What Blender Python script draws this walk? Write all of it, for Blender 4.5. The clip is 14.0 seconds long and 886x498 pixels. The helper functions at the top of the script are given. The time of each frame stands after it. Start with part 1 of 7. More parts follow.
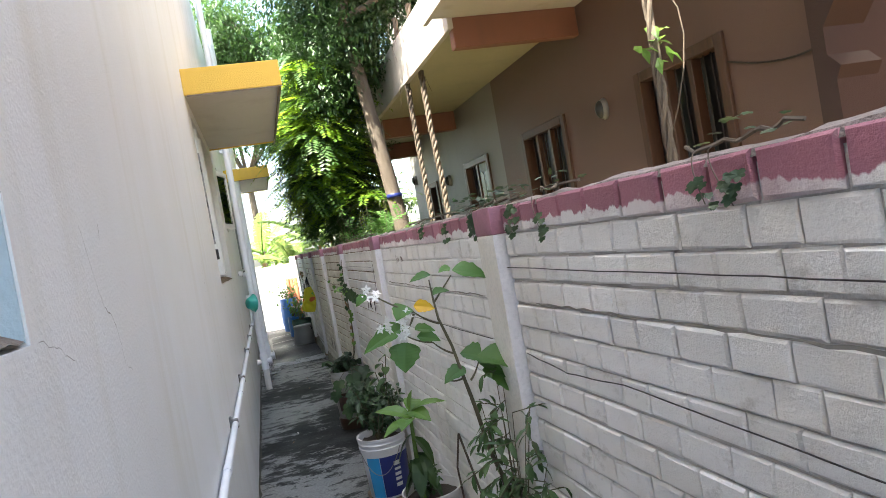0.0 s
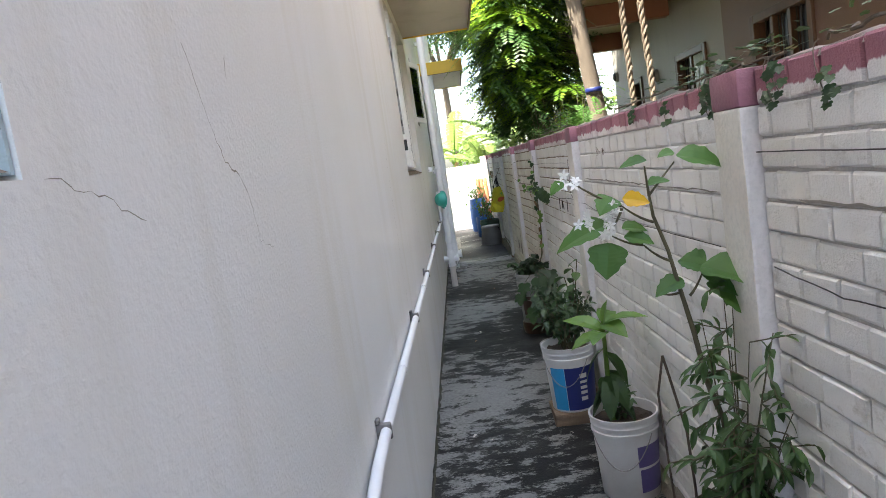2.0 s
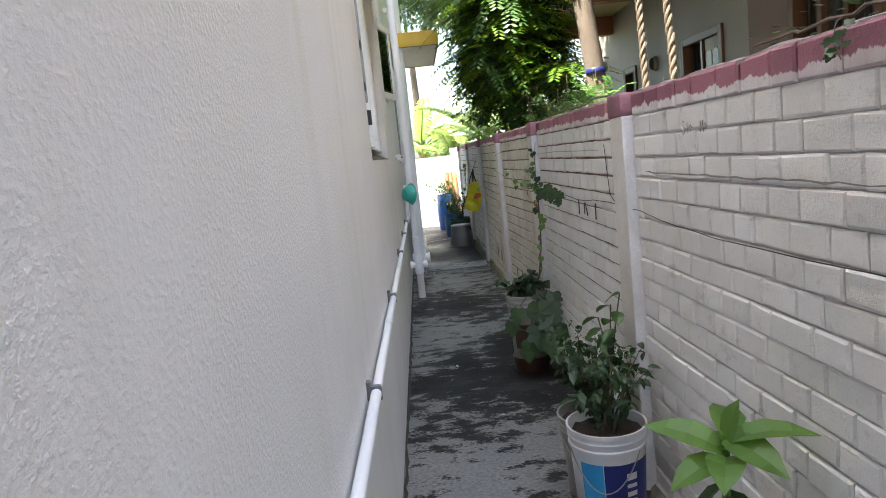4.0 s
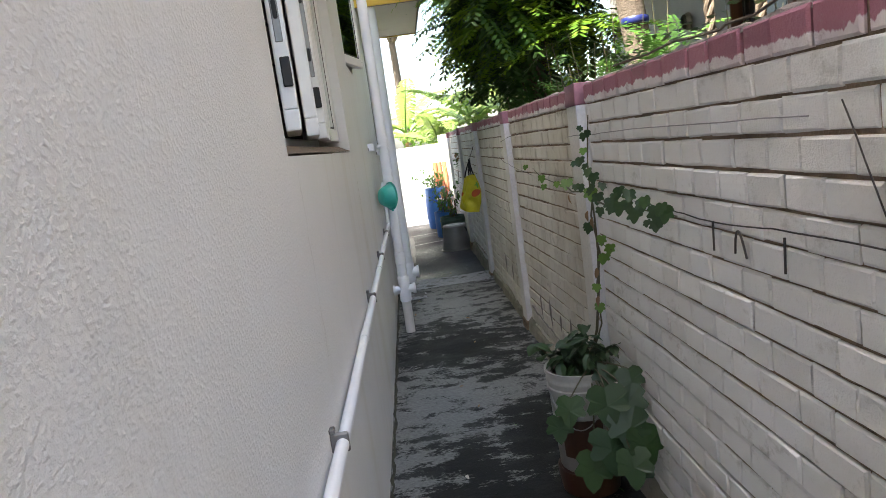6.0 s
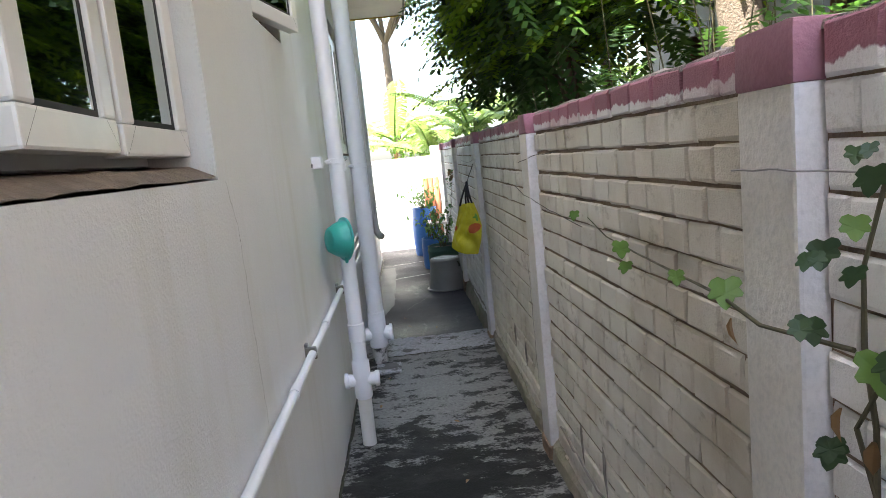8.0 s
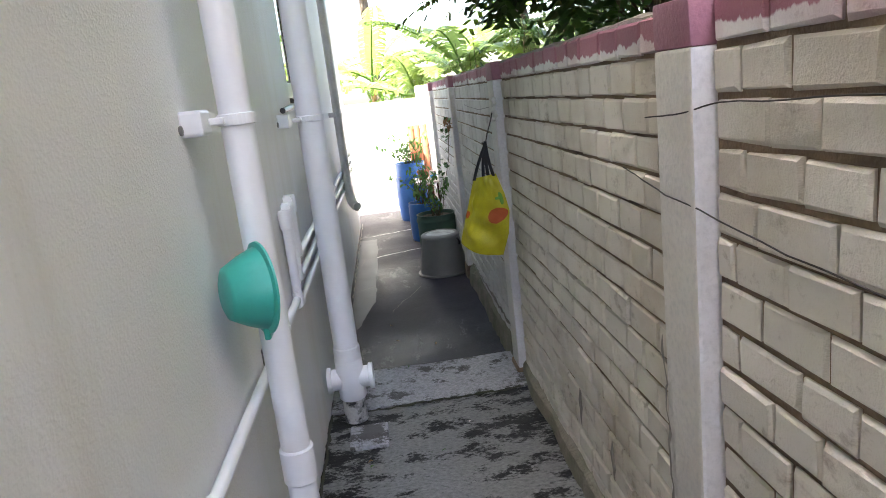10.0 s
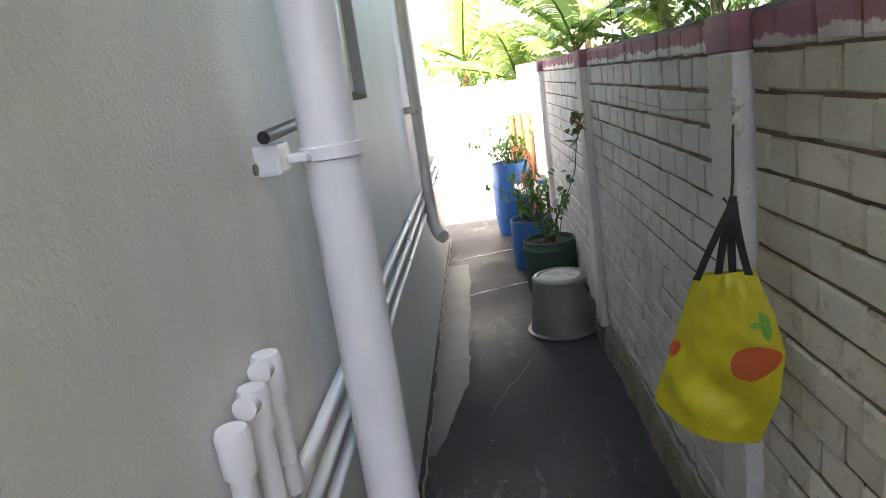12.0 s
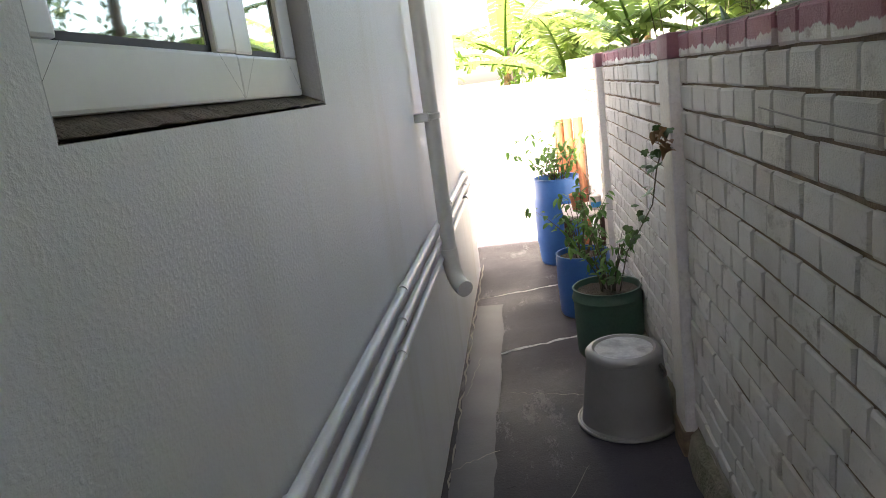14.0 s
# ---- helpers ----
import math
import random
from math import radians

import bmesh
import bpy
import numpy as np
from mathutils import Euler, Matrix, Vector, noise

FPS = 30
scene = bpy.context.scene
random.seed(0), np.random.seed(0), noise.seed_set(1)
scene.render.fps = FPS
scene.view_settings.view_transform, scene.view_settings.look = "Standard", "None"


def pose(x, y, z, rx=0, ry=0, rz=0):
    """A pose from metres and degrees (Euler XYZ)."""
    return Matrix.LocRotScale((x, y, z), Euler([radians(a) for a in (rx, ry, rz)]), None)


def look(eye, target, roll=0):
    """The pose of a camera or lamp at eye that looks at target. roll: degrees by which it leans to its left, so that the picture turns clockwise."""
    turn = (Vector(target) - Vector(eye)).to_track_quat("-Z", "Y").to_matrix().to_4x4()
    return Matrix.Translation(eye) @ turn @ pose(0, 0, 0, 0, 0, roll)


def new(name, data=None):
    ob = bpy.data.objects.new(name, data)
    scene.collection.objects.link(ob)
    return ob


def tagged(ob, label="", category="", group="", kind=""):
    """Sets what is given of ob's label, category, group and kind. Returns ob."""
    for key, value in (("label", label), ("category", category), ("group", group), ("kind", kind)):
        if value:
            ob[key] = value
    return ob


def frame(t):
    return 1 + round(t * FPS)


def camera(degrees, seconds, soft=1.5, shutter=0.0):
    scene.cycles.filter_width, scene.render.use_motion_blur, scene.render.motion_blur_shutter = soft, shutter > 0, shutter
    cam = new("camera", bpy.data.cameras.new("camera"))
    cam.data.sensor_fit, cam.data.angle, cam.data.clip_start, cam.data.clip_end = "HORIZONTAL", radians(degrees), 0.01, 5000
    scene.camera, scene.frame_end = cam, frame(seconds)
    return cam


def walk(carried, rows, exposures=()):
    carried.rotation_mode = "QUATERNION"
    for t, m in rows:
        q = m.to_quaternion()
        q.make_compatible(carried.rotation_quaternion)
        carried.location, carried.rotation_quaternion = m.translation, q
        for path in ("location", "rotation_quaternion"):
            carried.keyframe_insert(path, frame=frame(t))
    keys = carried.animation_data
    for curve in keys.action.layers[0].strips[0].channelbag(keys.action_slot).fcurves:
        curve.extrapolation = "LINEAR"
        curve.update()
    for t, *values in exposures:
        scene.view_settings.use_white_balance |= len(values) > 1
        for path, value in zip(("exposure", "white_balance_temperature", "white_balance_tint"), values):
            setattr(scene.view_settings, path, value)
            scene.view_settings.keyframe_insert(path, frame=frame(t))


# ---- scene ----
cam = camera(66.9, 14.0, 0.9)
PATH = [
    (0, (0.042, 0.224, 1.588), (0.562, 2.155, 1.537), -10.1),
    (0.5, (0.015, 0.373, 1.559), (0.414, 2.333, 1.531), -8.1),
    (1, (0.032, 0.507, 1.523), (0.345, 2.475, 1.353), -6.8),
    (1.5, (0.066, 0.594, 1.503), (0.173, 2.578, 1.277), -7.2),
    (2, (0.068, 0.608, 1.513), (-0.003, 2.592, 1.275), -8.5),
    (2.5, (0.074, 0.78, 1.487), (0.125, 2.764, 1.239), -6.9),
    (2.7, (0.033, 0.879, 1.502), (0.067, 2.871, 1.327), -6.0),
    (4.8, (-0.041, 2.722, 1.447), (0.054, 4.695, 1.129), -6.3),
    (5, (-0.011, 2.887, 1.446), (0.188, 4.861, 1.191), -5.3),
    (5.5, (0.021, 3.284, 1.453), (0.025, 5.257, 1.125), -6.5),
    (6, (0.014, 3.753, 1.469), (0.085, 5.728, 1.161), -8.0),
    (6.5, (0.058, 4.219, 1.475), (0.192, 6.201, 1.248), -5.0),
    (7, (0.046, 4.699, 1.455), (0.209, 6.675, 1.193), -3.5),
    (7.5, (0.127, 5.198, 1.452), (0.361, 7.169, 1.206), -6.7),
    (8, (0.178, 5.627, 1.499), (0.276, 7.605, 1.218), -5.8),
    (8.2, (0.252, 5.699, 1.477), (0.316, 7.684, 1.248), -5.9),
    (10.3, (0.185, 7.766, 1.548), (0.314, 9.694, 1.032), -6.7),
    (10.5, (0.197, 7.952, 1.567), (0.199, 9.878, 1.03), -6.4),
    (11, (0.172, 8.383, 1.54), (0.077, 10.313, 1.025), -8.1),
    (11.5, (0.156, 8.78, 1.558), (0.077, 10.734, 1.14), -8.7),
    (12, (0.16, 9.212, 1.574), (0.019, 11.149, 1.096), -8.2),
    (12.5, (0.117, 9.604, 1.571), (0.062, 11.569, 1.203), -6.8),
    (13, (0.106, 9.848, 1.566), (-0.095, 11.789, 1.129), -9.1),
    (13.5, (0.199, 10.149, 1.581), (-0.047, 12.086, 1.15), -7.6),
    (14, (0.203, 10.373, 1.563), (-0.06, 12.299, 1.094), -7.7),
]
walk(cam, [(t, look(eye, target, roll)) for t, eye, target, roll in PATH], exposures=[(0, 3.24, 6800, 5), (2.5, 3.22, 6850, 6), (5, 3.22, 6850, 7), (7, 3.2, 6850, 8), (8, 3.52, 6650, 9), (10.5, 3.74, 6900, 12), (11.5, 3.7, 7000, 12), (12.5, 3.68, 7200, 15), (13, 3.55, 7300, 15), (13.5, 3.53, 7450, 17), (14, 3.55, 7550, 17)])

# ---- sky and sun ----
SUN_EL, SUN_AZ = 62.0, 238.0   # degrees; azimuth clockwise from +y
world = bpy.data.worlds.new("world")
scene.world = world
world.use_nodes = True
wn = world.node_tree
sky = wn.nodes.new("ShaderNodeTexSky")
sky.sky_type = "NISHITA"
sky.sun_disc = False
sky.sun_elevation, sky.sun_rotation = radians(SUN_EL), radians(SUN_AZ)
sky.dust_density = 3.0
wn.nodes["Background"].inputs["Strength"].default_value = 0.115
wn.links.new(sky.outputs[0], wn.nodes["Background"].inputs["Color"])
sun_data = bpy.data.lights.new("sun", "SUN")
sun_data.energy, sun_data.angle, sun_data.color = 4.8, radians(0.6), (1.0, 0.95, 0.87)
sun = new("sun", sun_data)
_e, _a = radians(SUN_EL), radians(SUN_AZ)
sun_from = Vector((math.cos(_e) * math.sin(_a), math.cos(_e) * math.cos(_a), math.sin(_e)))
sun.matrix_world = look(sun_from * 30, (0, 0, 0))


# ---- materials ----
def material(name):
    m = bpy.data.materials.new(name)
    m.use_nodes = True
    return m, m.node_tree, m.node_tree.nodes["Principled BSDF"]


def node(nt, kind, **values):
    n = nt.nodes.new(kind)
    for k, v in values.items():
        n.inputs[k].default_value = v
    return n


def rgb(c):
    return (c[0], c[1], c[2], 1.0)


def mix(nt, fac, a, b):
    n = nt.nodes.new("ShaderNodeMix")
    n.data_type = "RGBA"
    for sock, v in ((n.inputs[0], fac), (n.inputs[6], a), (n.inputs[7], b)):
        if hasattr(v, "is_linked"):
            nt.links.new(v, sock)
        elif isinstance(v, (int, float)):
            sock.default_value = v
        else:
            sock.default_value = rgb(v)
    return n.outputs[2]


def ramp(nt, src, lo, hi):
    n = nt.nodes.new("ShaderNodeMapRange")
    nt.links.new(src, n.inputs[0])
    n.inputs[1].default_value, n.inputs[2].default_value = lo, hi
    n.clamp = True
    return n.outputs[0]


def noise_tex(nt, scale, detail=4.0, rough=0.55, stretch=(1, 1, 1), loc=(0, 0, 0)):
    co = nt.nodes.new("ShaderNodeTexCoord")
    mp = nt.nodes.new("ShaderNodeMapping")
    mp.inputs["Scale"].default_value = stretch
    mp.inputs["Location"].default_value = loc
    ge = nt.nodes.new("ShaderNodeNewGeometry")
    nt.links.new(ge.outputs["Position"], mp.inputs["Vector"])
    n = node(nt, "ShaderNodeTexNoise", Scale=scale, Detail=detail, Roughness=rough)
    nt.links.new(mp.outputs[0], n.inputs["Vector"])
    nt.nodes.remove(co)
    return n.outputs["Fac"]


def bump(nt, bsdf, height, strength, distance):
    b = node(nt, "ShaderNodeBump", Strength=strength, Distance=distance)
    nt.links.new(height, b.inputs["Height"])
    nt.links.new(b.outputs[0], bsdf.inputs["Normal"])


def surface(name, base, second=None, rough=0.6, metal=0.0, scale=6.0, fine=90.0, relief=0.25, depth=0.004, amount=0.5, stretch=(1, 1, 1), vary=0.0):
    """Two-scale colour variation, fine grain and relief."""
    m, nt, b = material(name)
    second = second or tuple(c * 0.8 for c in base)
    n1 = noise_tex(nt, scale, 5, 0.6, stretch)
    n2 = noise_tex(nt, fine, 3, 0.6)
    col = mix(nt, ramp(nt, n1, 0.5 - amount * 0.35, 0.5 + amount * 0.65), base, second)
    col = mix(nt, ramp(nt, n2, 0.45, 0.9), col, tuple(c * (0.72 if relief >= 0.1 else 0.94) for c in base))
    if vary:
        oi, ge = nt.nodes.new("ShaderNodeObjectInfo"), nt.nodes.new("ShaderNodeNewGeometry")
        add = nt.nodes.new("ShaderNodeMath")
        add.operation = "ADD"
        nt.links.new(oi.outputs["Random"], add.inputs[0])
        nt.links.new(ge.outputs["Random Per Island"], add.inputs[1])
        fr = nt.nodes.new("ShaderNodeMath")
        fr.operation = "FRACT"
        nt.links.new(add.outputs[0], fr.inputs[0])
        sc = nt.nodes.new("ShaderNodeMath")
        sc.operation = "MULTIPLY"
        sc.inputs[1].default_value = vary
        nt.links.new(fr.outputs[0], sc.inputs[0])
        col = mix(nt, sc.outputs[0], col, second)
    nt.links.new(col, b.inputs["Base Color"])
    b.inputs["Roughness"].default_value = rough
    b.inputs["Metallic"].default_value = metal
    if relief:
        bump(nt, b, n2, relief, depth)
    return m


def leaf_surface(name, base, second, glow=0.35, gloss=0.45):
    m, nt, b = material(name)
    ge = nt.nodes.new("ShaderNodeNewGeometry")
    n1 = noise_tex(nt, 2.5, 3)
    col = mix(nt, ge.outputs["Random Per Island"], base, second)
    col = mix(nt, ramp(nt, n1, 0.4, 0.8), col, tuple(0.7 * c for c in base))
    nt.links.new(col, b.inputs["Base Color"])
    b.inputs["Roughness"].default_value = gloss
    tr = nt.nodes.new("ShaderNodeBsdfTranslucent")
    bright = mix(nt, 0.6, col, tuple(min(1, 2.2 * c) for c in second))
    nt.links.new(bright, tr.inputs["Color"])
    ms = node(nt, "ShaderNodeMixShader", Fac=glow)
    nt.links.new(b.outputs[0], ms.inputs[1])
    nt.links.new(tr.outputs[0], ms.inputs[2])
    nt.links.new(ms.outputs[0], nt.nodes["Material Output"].inputs["Surface"])
    return m


def plaster_paint(name, base, stain, grain=55.0, relief=0.36):
    """Painted rough plaster: trowel waves, pin holes, faint vertical run stains, damp low down in patches."""
    m, nt, b = material(name)
    big = noise_tex(nt, 0.9, 4, 0.6)
    runs = noise_tex(nt, 3.0, 5, 0.65, (1.0, 1.0, 0.12))
    fine = noise_tex(nt, grain * 1.7, 4, 0.65)
    cloud = noise_tex(nt, 0.55, 5, 0.7, (1, 1, 0.6), (0, 4, 9))
    mid = noise_tex(nt, 9.0, 4, 0.6)
    col = mix(nt, ramp(nt, big, 0.35, 0.75), base, tuple(0.93 * c for c in base))
    col = mix(nt, ramp(nt, cloud, 0.5, 0.72), col, tuple(0.5 * (p + q) for p, q in zip(base, stain)))
    col = mix(nt, ramp(nt, runs, 0.52, 0.80), col, stain)
    col = mix(nt, ramp(nt, fine, 0.62, 0.8), col, tuple(0.84 * c for c in base))
    nt.links.new(col, b.inputs["Base Color"])
    b.inputs["Roughness"].default_value = 0.55
    lumps = ramp(nt, noise_tex(nt, 150.0, 2, 0.5, (1, 0.8, 1), (7, 0, 2)), 0.45, 0.75)
    grains = ramp(nt, fine, 0.38, 0.74)
    ge = nt.nodes.new("ShaderNodeNewGeometry")
    sep = nt.nodes.new("ShaderNodeSeparateXYZ")
    nt.links.new(ge.outputs["Position"], sep.inputs[0])
    coarse = nt.nodes.new("ShaderNodeMath")
    coarse.operation = "MULTIPLY"
    zone = ramp(nt, sep.outputs["Y"], 1.0, 3.6)
    for y0, y1, k in ((4.7, 5.6, -0.65), (7.4, 9.0, 0.5), (10.4, 11.4, -0.65)):
        z = nt.nodes.new("ShaderNodeMath")
        z.operation = "MULTIPLY_ADD"
        nt.links.new(ramp(nt, sep.outputs["Y"], y0, y1), z.inputs[0])
        z.inputs[1].default_value = k
        nt.links.new(zone, z.inputs[2])
        zone = z.outputs[0]
    nt.links.new(zone, coarse.inputs[0])
    nt.links.new(lumps, coarse.inputs[1])
    last = None
    for src, k in ((mid, 0.15), (coarse.outputs[0], 0.33), (lumps, 0.08), (grains, 0.25)):
        add = nt.nodes.new("ShaderNodeMath")
        add.operation = "MULTIPLY_ADD"
        nt.links.new(src, add.inputs[0])
        add.inputs[1].default_value, add.inputs[2].default_value = k, 0.0
        if last:
            nt.links.new(last, add.inputs[2])
        last = add.outputs[0]
    bump(nt, b, last, relief, 0.007)
    return m


def worn_floor(name, base, paint, keep, stretch, wet, more=0.0):
    m, nt, b = material(name)
    patches = noise_tex(nt, 7.5, 8, 0.62, stretch)
    flakes = noise_tex(nt, 60.0, 8, 0.75, stretch, (3, 1, 0))
    big = noise_tex(nt, 0.8, 3, 0.5, (1, 1, 1), (5, 2, 0))
    fine = noise_tex(nt, 120.0, 3)
    s = nt.nodes.new("ShaderNodeMath")
    s.operation = "MULTIPLY_ADD"
    nt.links.new(flakes, s.inputs[0])
    s.inputs[1].default_value = 0.5
    nt.links.new(patches, s.inputs[2])
    s2 = nt.nodes.new("ShaderNodeMath")
    s2.operation = "MULTIPLY_ADD"
    nt.links.new(big, s2.inputs[0])
    s2.inputs[1].default_value = 0.9
    nt.links.new(s.outputs[0], s2.inputs[2])
    ge = nt.nodes.new("ShaderNodeNewGeometry")
    sep = nt.nodes.new("ShaderNodeSeparateXYZ")
    nt.links.new(ge.outputs["Position"], sep.inputs[0])
    s3 = nt.nodes.new("ShaderNodeMath")
    s3.operation = "MULTIPLY_ADD"
    nt.links.new(ramp(nt, sep.outputs["Y"], 8.2, 10.2), s3.inputs[0])
    s3.inputs[1].default_value = more
    nt.links.new(s2.outputs[0], s3.inputs[2])
    mask = ramp(nt, s3.outputs[0], keep - 0.02, keep + 0.06)
    col = mix(nt, ramp(nt, big, 0.35, 0.7), base, tuple(0.62 * c for c in base))
    col = mix(nt, ramp(nt, fine, 0.5, 0.8), col, tuple(1.35 * c for c in base))
    smear = noise_tex(nt, 3.4, 7, 0.7, stretch, (9, 4, 1))
    col = mix(nt, ramp(nt, smear, 0.47, 0.66), col, tuple(0.72 * c + 0.11 * q for c, q in zip(base, paint)))
    pits = noise_tex(nt, 34.0, 5, 0.7, (1, 1, 1), (1, 8, 3))
    col = mix(nt, ramp(nt, pits, 0.60, 0.70), col, tuple(0.45 * c for c in base))
    col = mix(nt, mask, col, mix(nt, ramp(nt, flakes, 0.35, 0.65), tuple(0.5 * c for c in paint), paint))
    b.inputs["Specular IOR Level"].default_value = 0.16
    nt.links.new(col, b.inputs["Base Color"])
    rr = ramp(nt, big, 0.3, 0.7)
    mr = nt.nodes.new("ShaderNodeMapRange")
    nt.links.new(rr, mr.inputs[0])
    mr.inputs[3].default_value, mr.inputs[4].default_value = 0.75, wet
    nt.links.new(mr.outputs[0], b.inputs["Roughness"])
    hh = nt.nodes.new("ShaderNodeMath")
    hh.operation = "MULTIPLY_ADD"
    nt.links.new(mask, hh.inputs[0])
    hh.inputs[1].default_value = 0.5
    nt.links.new(fine, hh.inputs[2])
    bump(nt, b, hh.outputs[0], 0.5, 0.004)
    return m


def brick_paint(name, base, dirt, top=None):
    """Painted concrete brick face; with top, a second colour brushed over its upper part with a ragged lower edge."""
    m, nt, b = material(name)
    oi, ge = nt.nodes.new("ShaderNodeObjectInfo"), nt.nodes.new("ShaderNodeNewGeometry")
    add = nt.nodes.new("ShaderNodeMath")
    nt.links.new(oi.outputs["Random"], add.inputs[0])
    nt.links.new(ge.outputs["Random Per Island"], add.inputs[1])
    fr = nt.nodes.new("ShaderNodeMath")
    fr.operation = "FRACT"
    nt.links.new(add.outputs[0], fr.inputs[0])
    n1 = noise_tex(nt, 2.2, 5, 0.6)
    n2 = noise_tex(nt, 140.0, 4, 0.7)
    n3 = noise_tex(nt, 26.0, 5, 0.7)
    col = mix(nt, fr.outputs[0], base, tuple(0.88 * c for c in base))
    col = mix(nt, ramp(nt, n1, 0.46, 0.74), col, dirt)
    spots = noise_tex(nt, 7.0, 6, 0.72, (1, 1, 1.6), (2, 9, 4))
    col = mix(nt, ramp(nt, spots, 0.58, 0.72), col, tuple(0.72 * c for c in dirt))
    if top:
        sep = nt.nodes.new("ShaderNodeSeparateXYZ")
        nt.links.new(ge.outputs["Position"], sep.inputs[0])
        wave = noise_tex(nt, 16.0, 4, 0.6, (1, 1, 0.25))
        s = nt.nodes.new("ShaderNodeMath")
        s.operation = "MULTIPLY_ADD"
        nt.links.new(wave, s.inputs[0])
        s.inputs[1].default_value = -0.075
        nt.links.new(sep.outputs["Z"], s.inputs[2])
        col = mix(nt, ramp(nt, s.outputs[0], top[1], top[1] + 0.004), col, mix(nt, fr.outputs[0], top[0], tuple(0.72 * c for c in top[0])))
    col = mix(nt, ramp(nt, n3, 0.62, 0.78), col, tuple(0.8 * c for c in dirt))
    nt.links.new(col, b.inputs["Base Color"])
    b.inputs["Roughness"].default_value = 0.7
    hs = nt.nodes.new("ShaderNodeMath")
    hs.operation = "MULTIPLY_ADD"
    nt.links.new(n3, hs.inputs[0])
    hs.inputs[1].default_value = 1.2
    nt.links.new(n2, hs.inputs[2])
    bump(nt, b, hs.outputs[0], 0.7, 0.005)
    return m


def glass_pane(name, tint, mirror):
    m, nt, b = material(name)
    b.inputs["Base Color"].default_value = rgb(tint)
    b.inputs["Roughness"].default_value = 0.03
    b.inputs["Metallic"].default_value = mirror
    return m


M_HOUSE = plaster_paint("house_plaster", (0.79, 0.79, 0.785), (0.66, 0.64, 0.58))
M_BLUE = plaster_paint("reveal_blue", (0.42, 0.52, 0.56), (0.5, 0.55, 0.56))
M_BROKEN = surface("broken_masonry", (0.25, 0.20, 0.155), (0.13, 0.10, 0.08), 0.9, 0, 20, 90, 0.8, 0.01)
M_BRICK = brick_paint("brick_paint", (0.79, 0.78, 0.76), (0.68, 0.65, 0.59))
M_BRICK_GREY = brick_paint("grey_brick_paint", (0.66, 0.65, 0.62), (0.47, 0.45, 0.41))
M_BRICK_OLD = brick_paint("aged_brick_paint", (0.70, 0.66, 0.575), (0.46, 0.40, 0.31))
M_COPING = brick_paint("coping_paint", (0.76, 0.74, 0.72), (0.45, 0.30, 0.31), ((0.37, 0.145, 0.185), 1.538))
M_MORTAR = surface("mortar", (0.27, 0.195, 0.13), (0.10, 0.07, 0.05), 0.95, 0, 5, 110, 0.8, 0.008, 0.3, (1, 1, 3))
M_MORTAR_PALE = surface("painted_mortar", (0.62, 0.60, 0.57), (0.30, 0.28, 0.25), 0.95, 0, 6, 110, 0.8, 0.008, 0.5, (1, 1, 3))
M_POST = surface("post_cream", (0.73, 0.71, 0.67), (0.58, 0.53, 0.46), 0.8, 0, 4, 70, 0.6, 0.005)
M_POSTSIDE = surface("post_whitewash", (0.71, 0.70, 0.72), (0.55, 0.53, 0.53), 0.7, 0, 9, 90, 0.4, 0.004)
M_POSTTOP = surface("post_top_paint", (0.33, 0.14, 0.19), (0.22, 0.11, 0.13), 0.7, 0, 7, 80, 0.5, 0.005)
M_CREST = surface("coping_crest", (0.30, 0.25, 0.23), (0.14, 0.12, 0.10), 0.95, 0, 14, 90, 0.9, 0.012)
M_FLOOR = worn_floor("worn_whitewash_floor", (0.015, 0.0147, 0.014), (0.24, 0.24, 0.232), 1.195, (0.75, 1.25, 1.0), 0.5, 0.03)
M_FLOOR2 = worn_floor("dark_cement_floor", (0.043, 0.038, 0.047), (0.13, 0.125, 0.135), 1.34, (1.4, 0.5, 1.0), 0.33)
M_EDGE = worn_floor("whitewashed_edge", (0.10, 0.095, 0.09), (0.42, 0.42, 0.44), 1.14, (1, 1, 1), 0.6)
M_SOIL = surface("soil", (0.09, 0.065, 0.045), (0.05, 0.04, 0.03), 0.95, 0, 14, 120, 0.9, 0.02)
M_PVC = surface("white_pvc", (0.84, 0.84, 0.87), (0.72, 0.72, 0.74), 0.32, 0, 5, 60, 0.03, 0.001, 0.6)
M_PVC_OLD = surface("aged_pvc", (0.70, 0.68, 0.64), (0.5, 0.47, 0.42), 0.4, 0, 8, 60, 0.05, 0.001, 0.8)
M_STAINED = surface("tar_stained_pvc", (0.50, 0.49, 0.47), (0.02, 0.02, 0.02), 0.5, 0, 16, 60, 0.1, 0.001, 0.12)
M_DARKPIPE = surface("black_pvc", (0.03, 0.03, 0.035), None, 0.35, 0, 6, 60, 0.05, 0.001)
M_UPVC = surface("upvc_frame", (0.86, 0.86, 0.84), (0.76, 0.75, 0.72), 0.3, 0, 4, 40, 0.02, 0.001)
M_GASKET = surface("black_gasket", (0.02, 0.02, 0.02), None, 0.6, 0, 6, 60, 0.05, 0.001)
M_GLASS = glass_pane("window_glass", (0.46, 0.50, 0.47), 1.0)
M_NGLASS = surface("neighbour_glass", (0.015, 0.015, 0.015), None, 0.3, 0, 9, 60, 0.02, 0.001)
M_YELLOW = plaster_paint("yellow_paint", (0.72, 0.45, 0.06), (0.6, 0.36, 0.06))
M_SOFFIT = plaster_paint("soffit_cream", (0.62, 0.57, 0.52), (0.5, 0.45, 0.4))
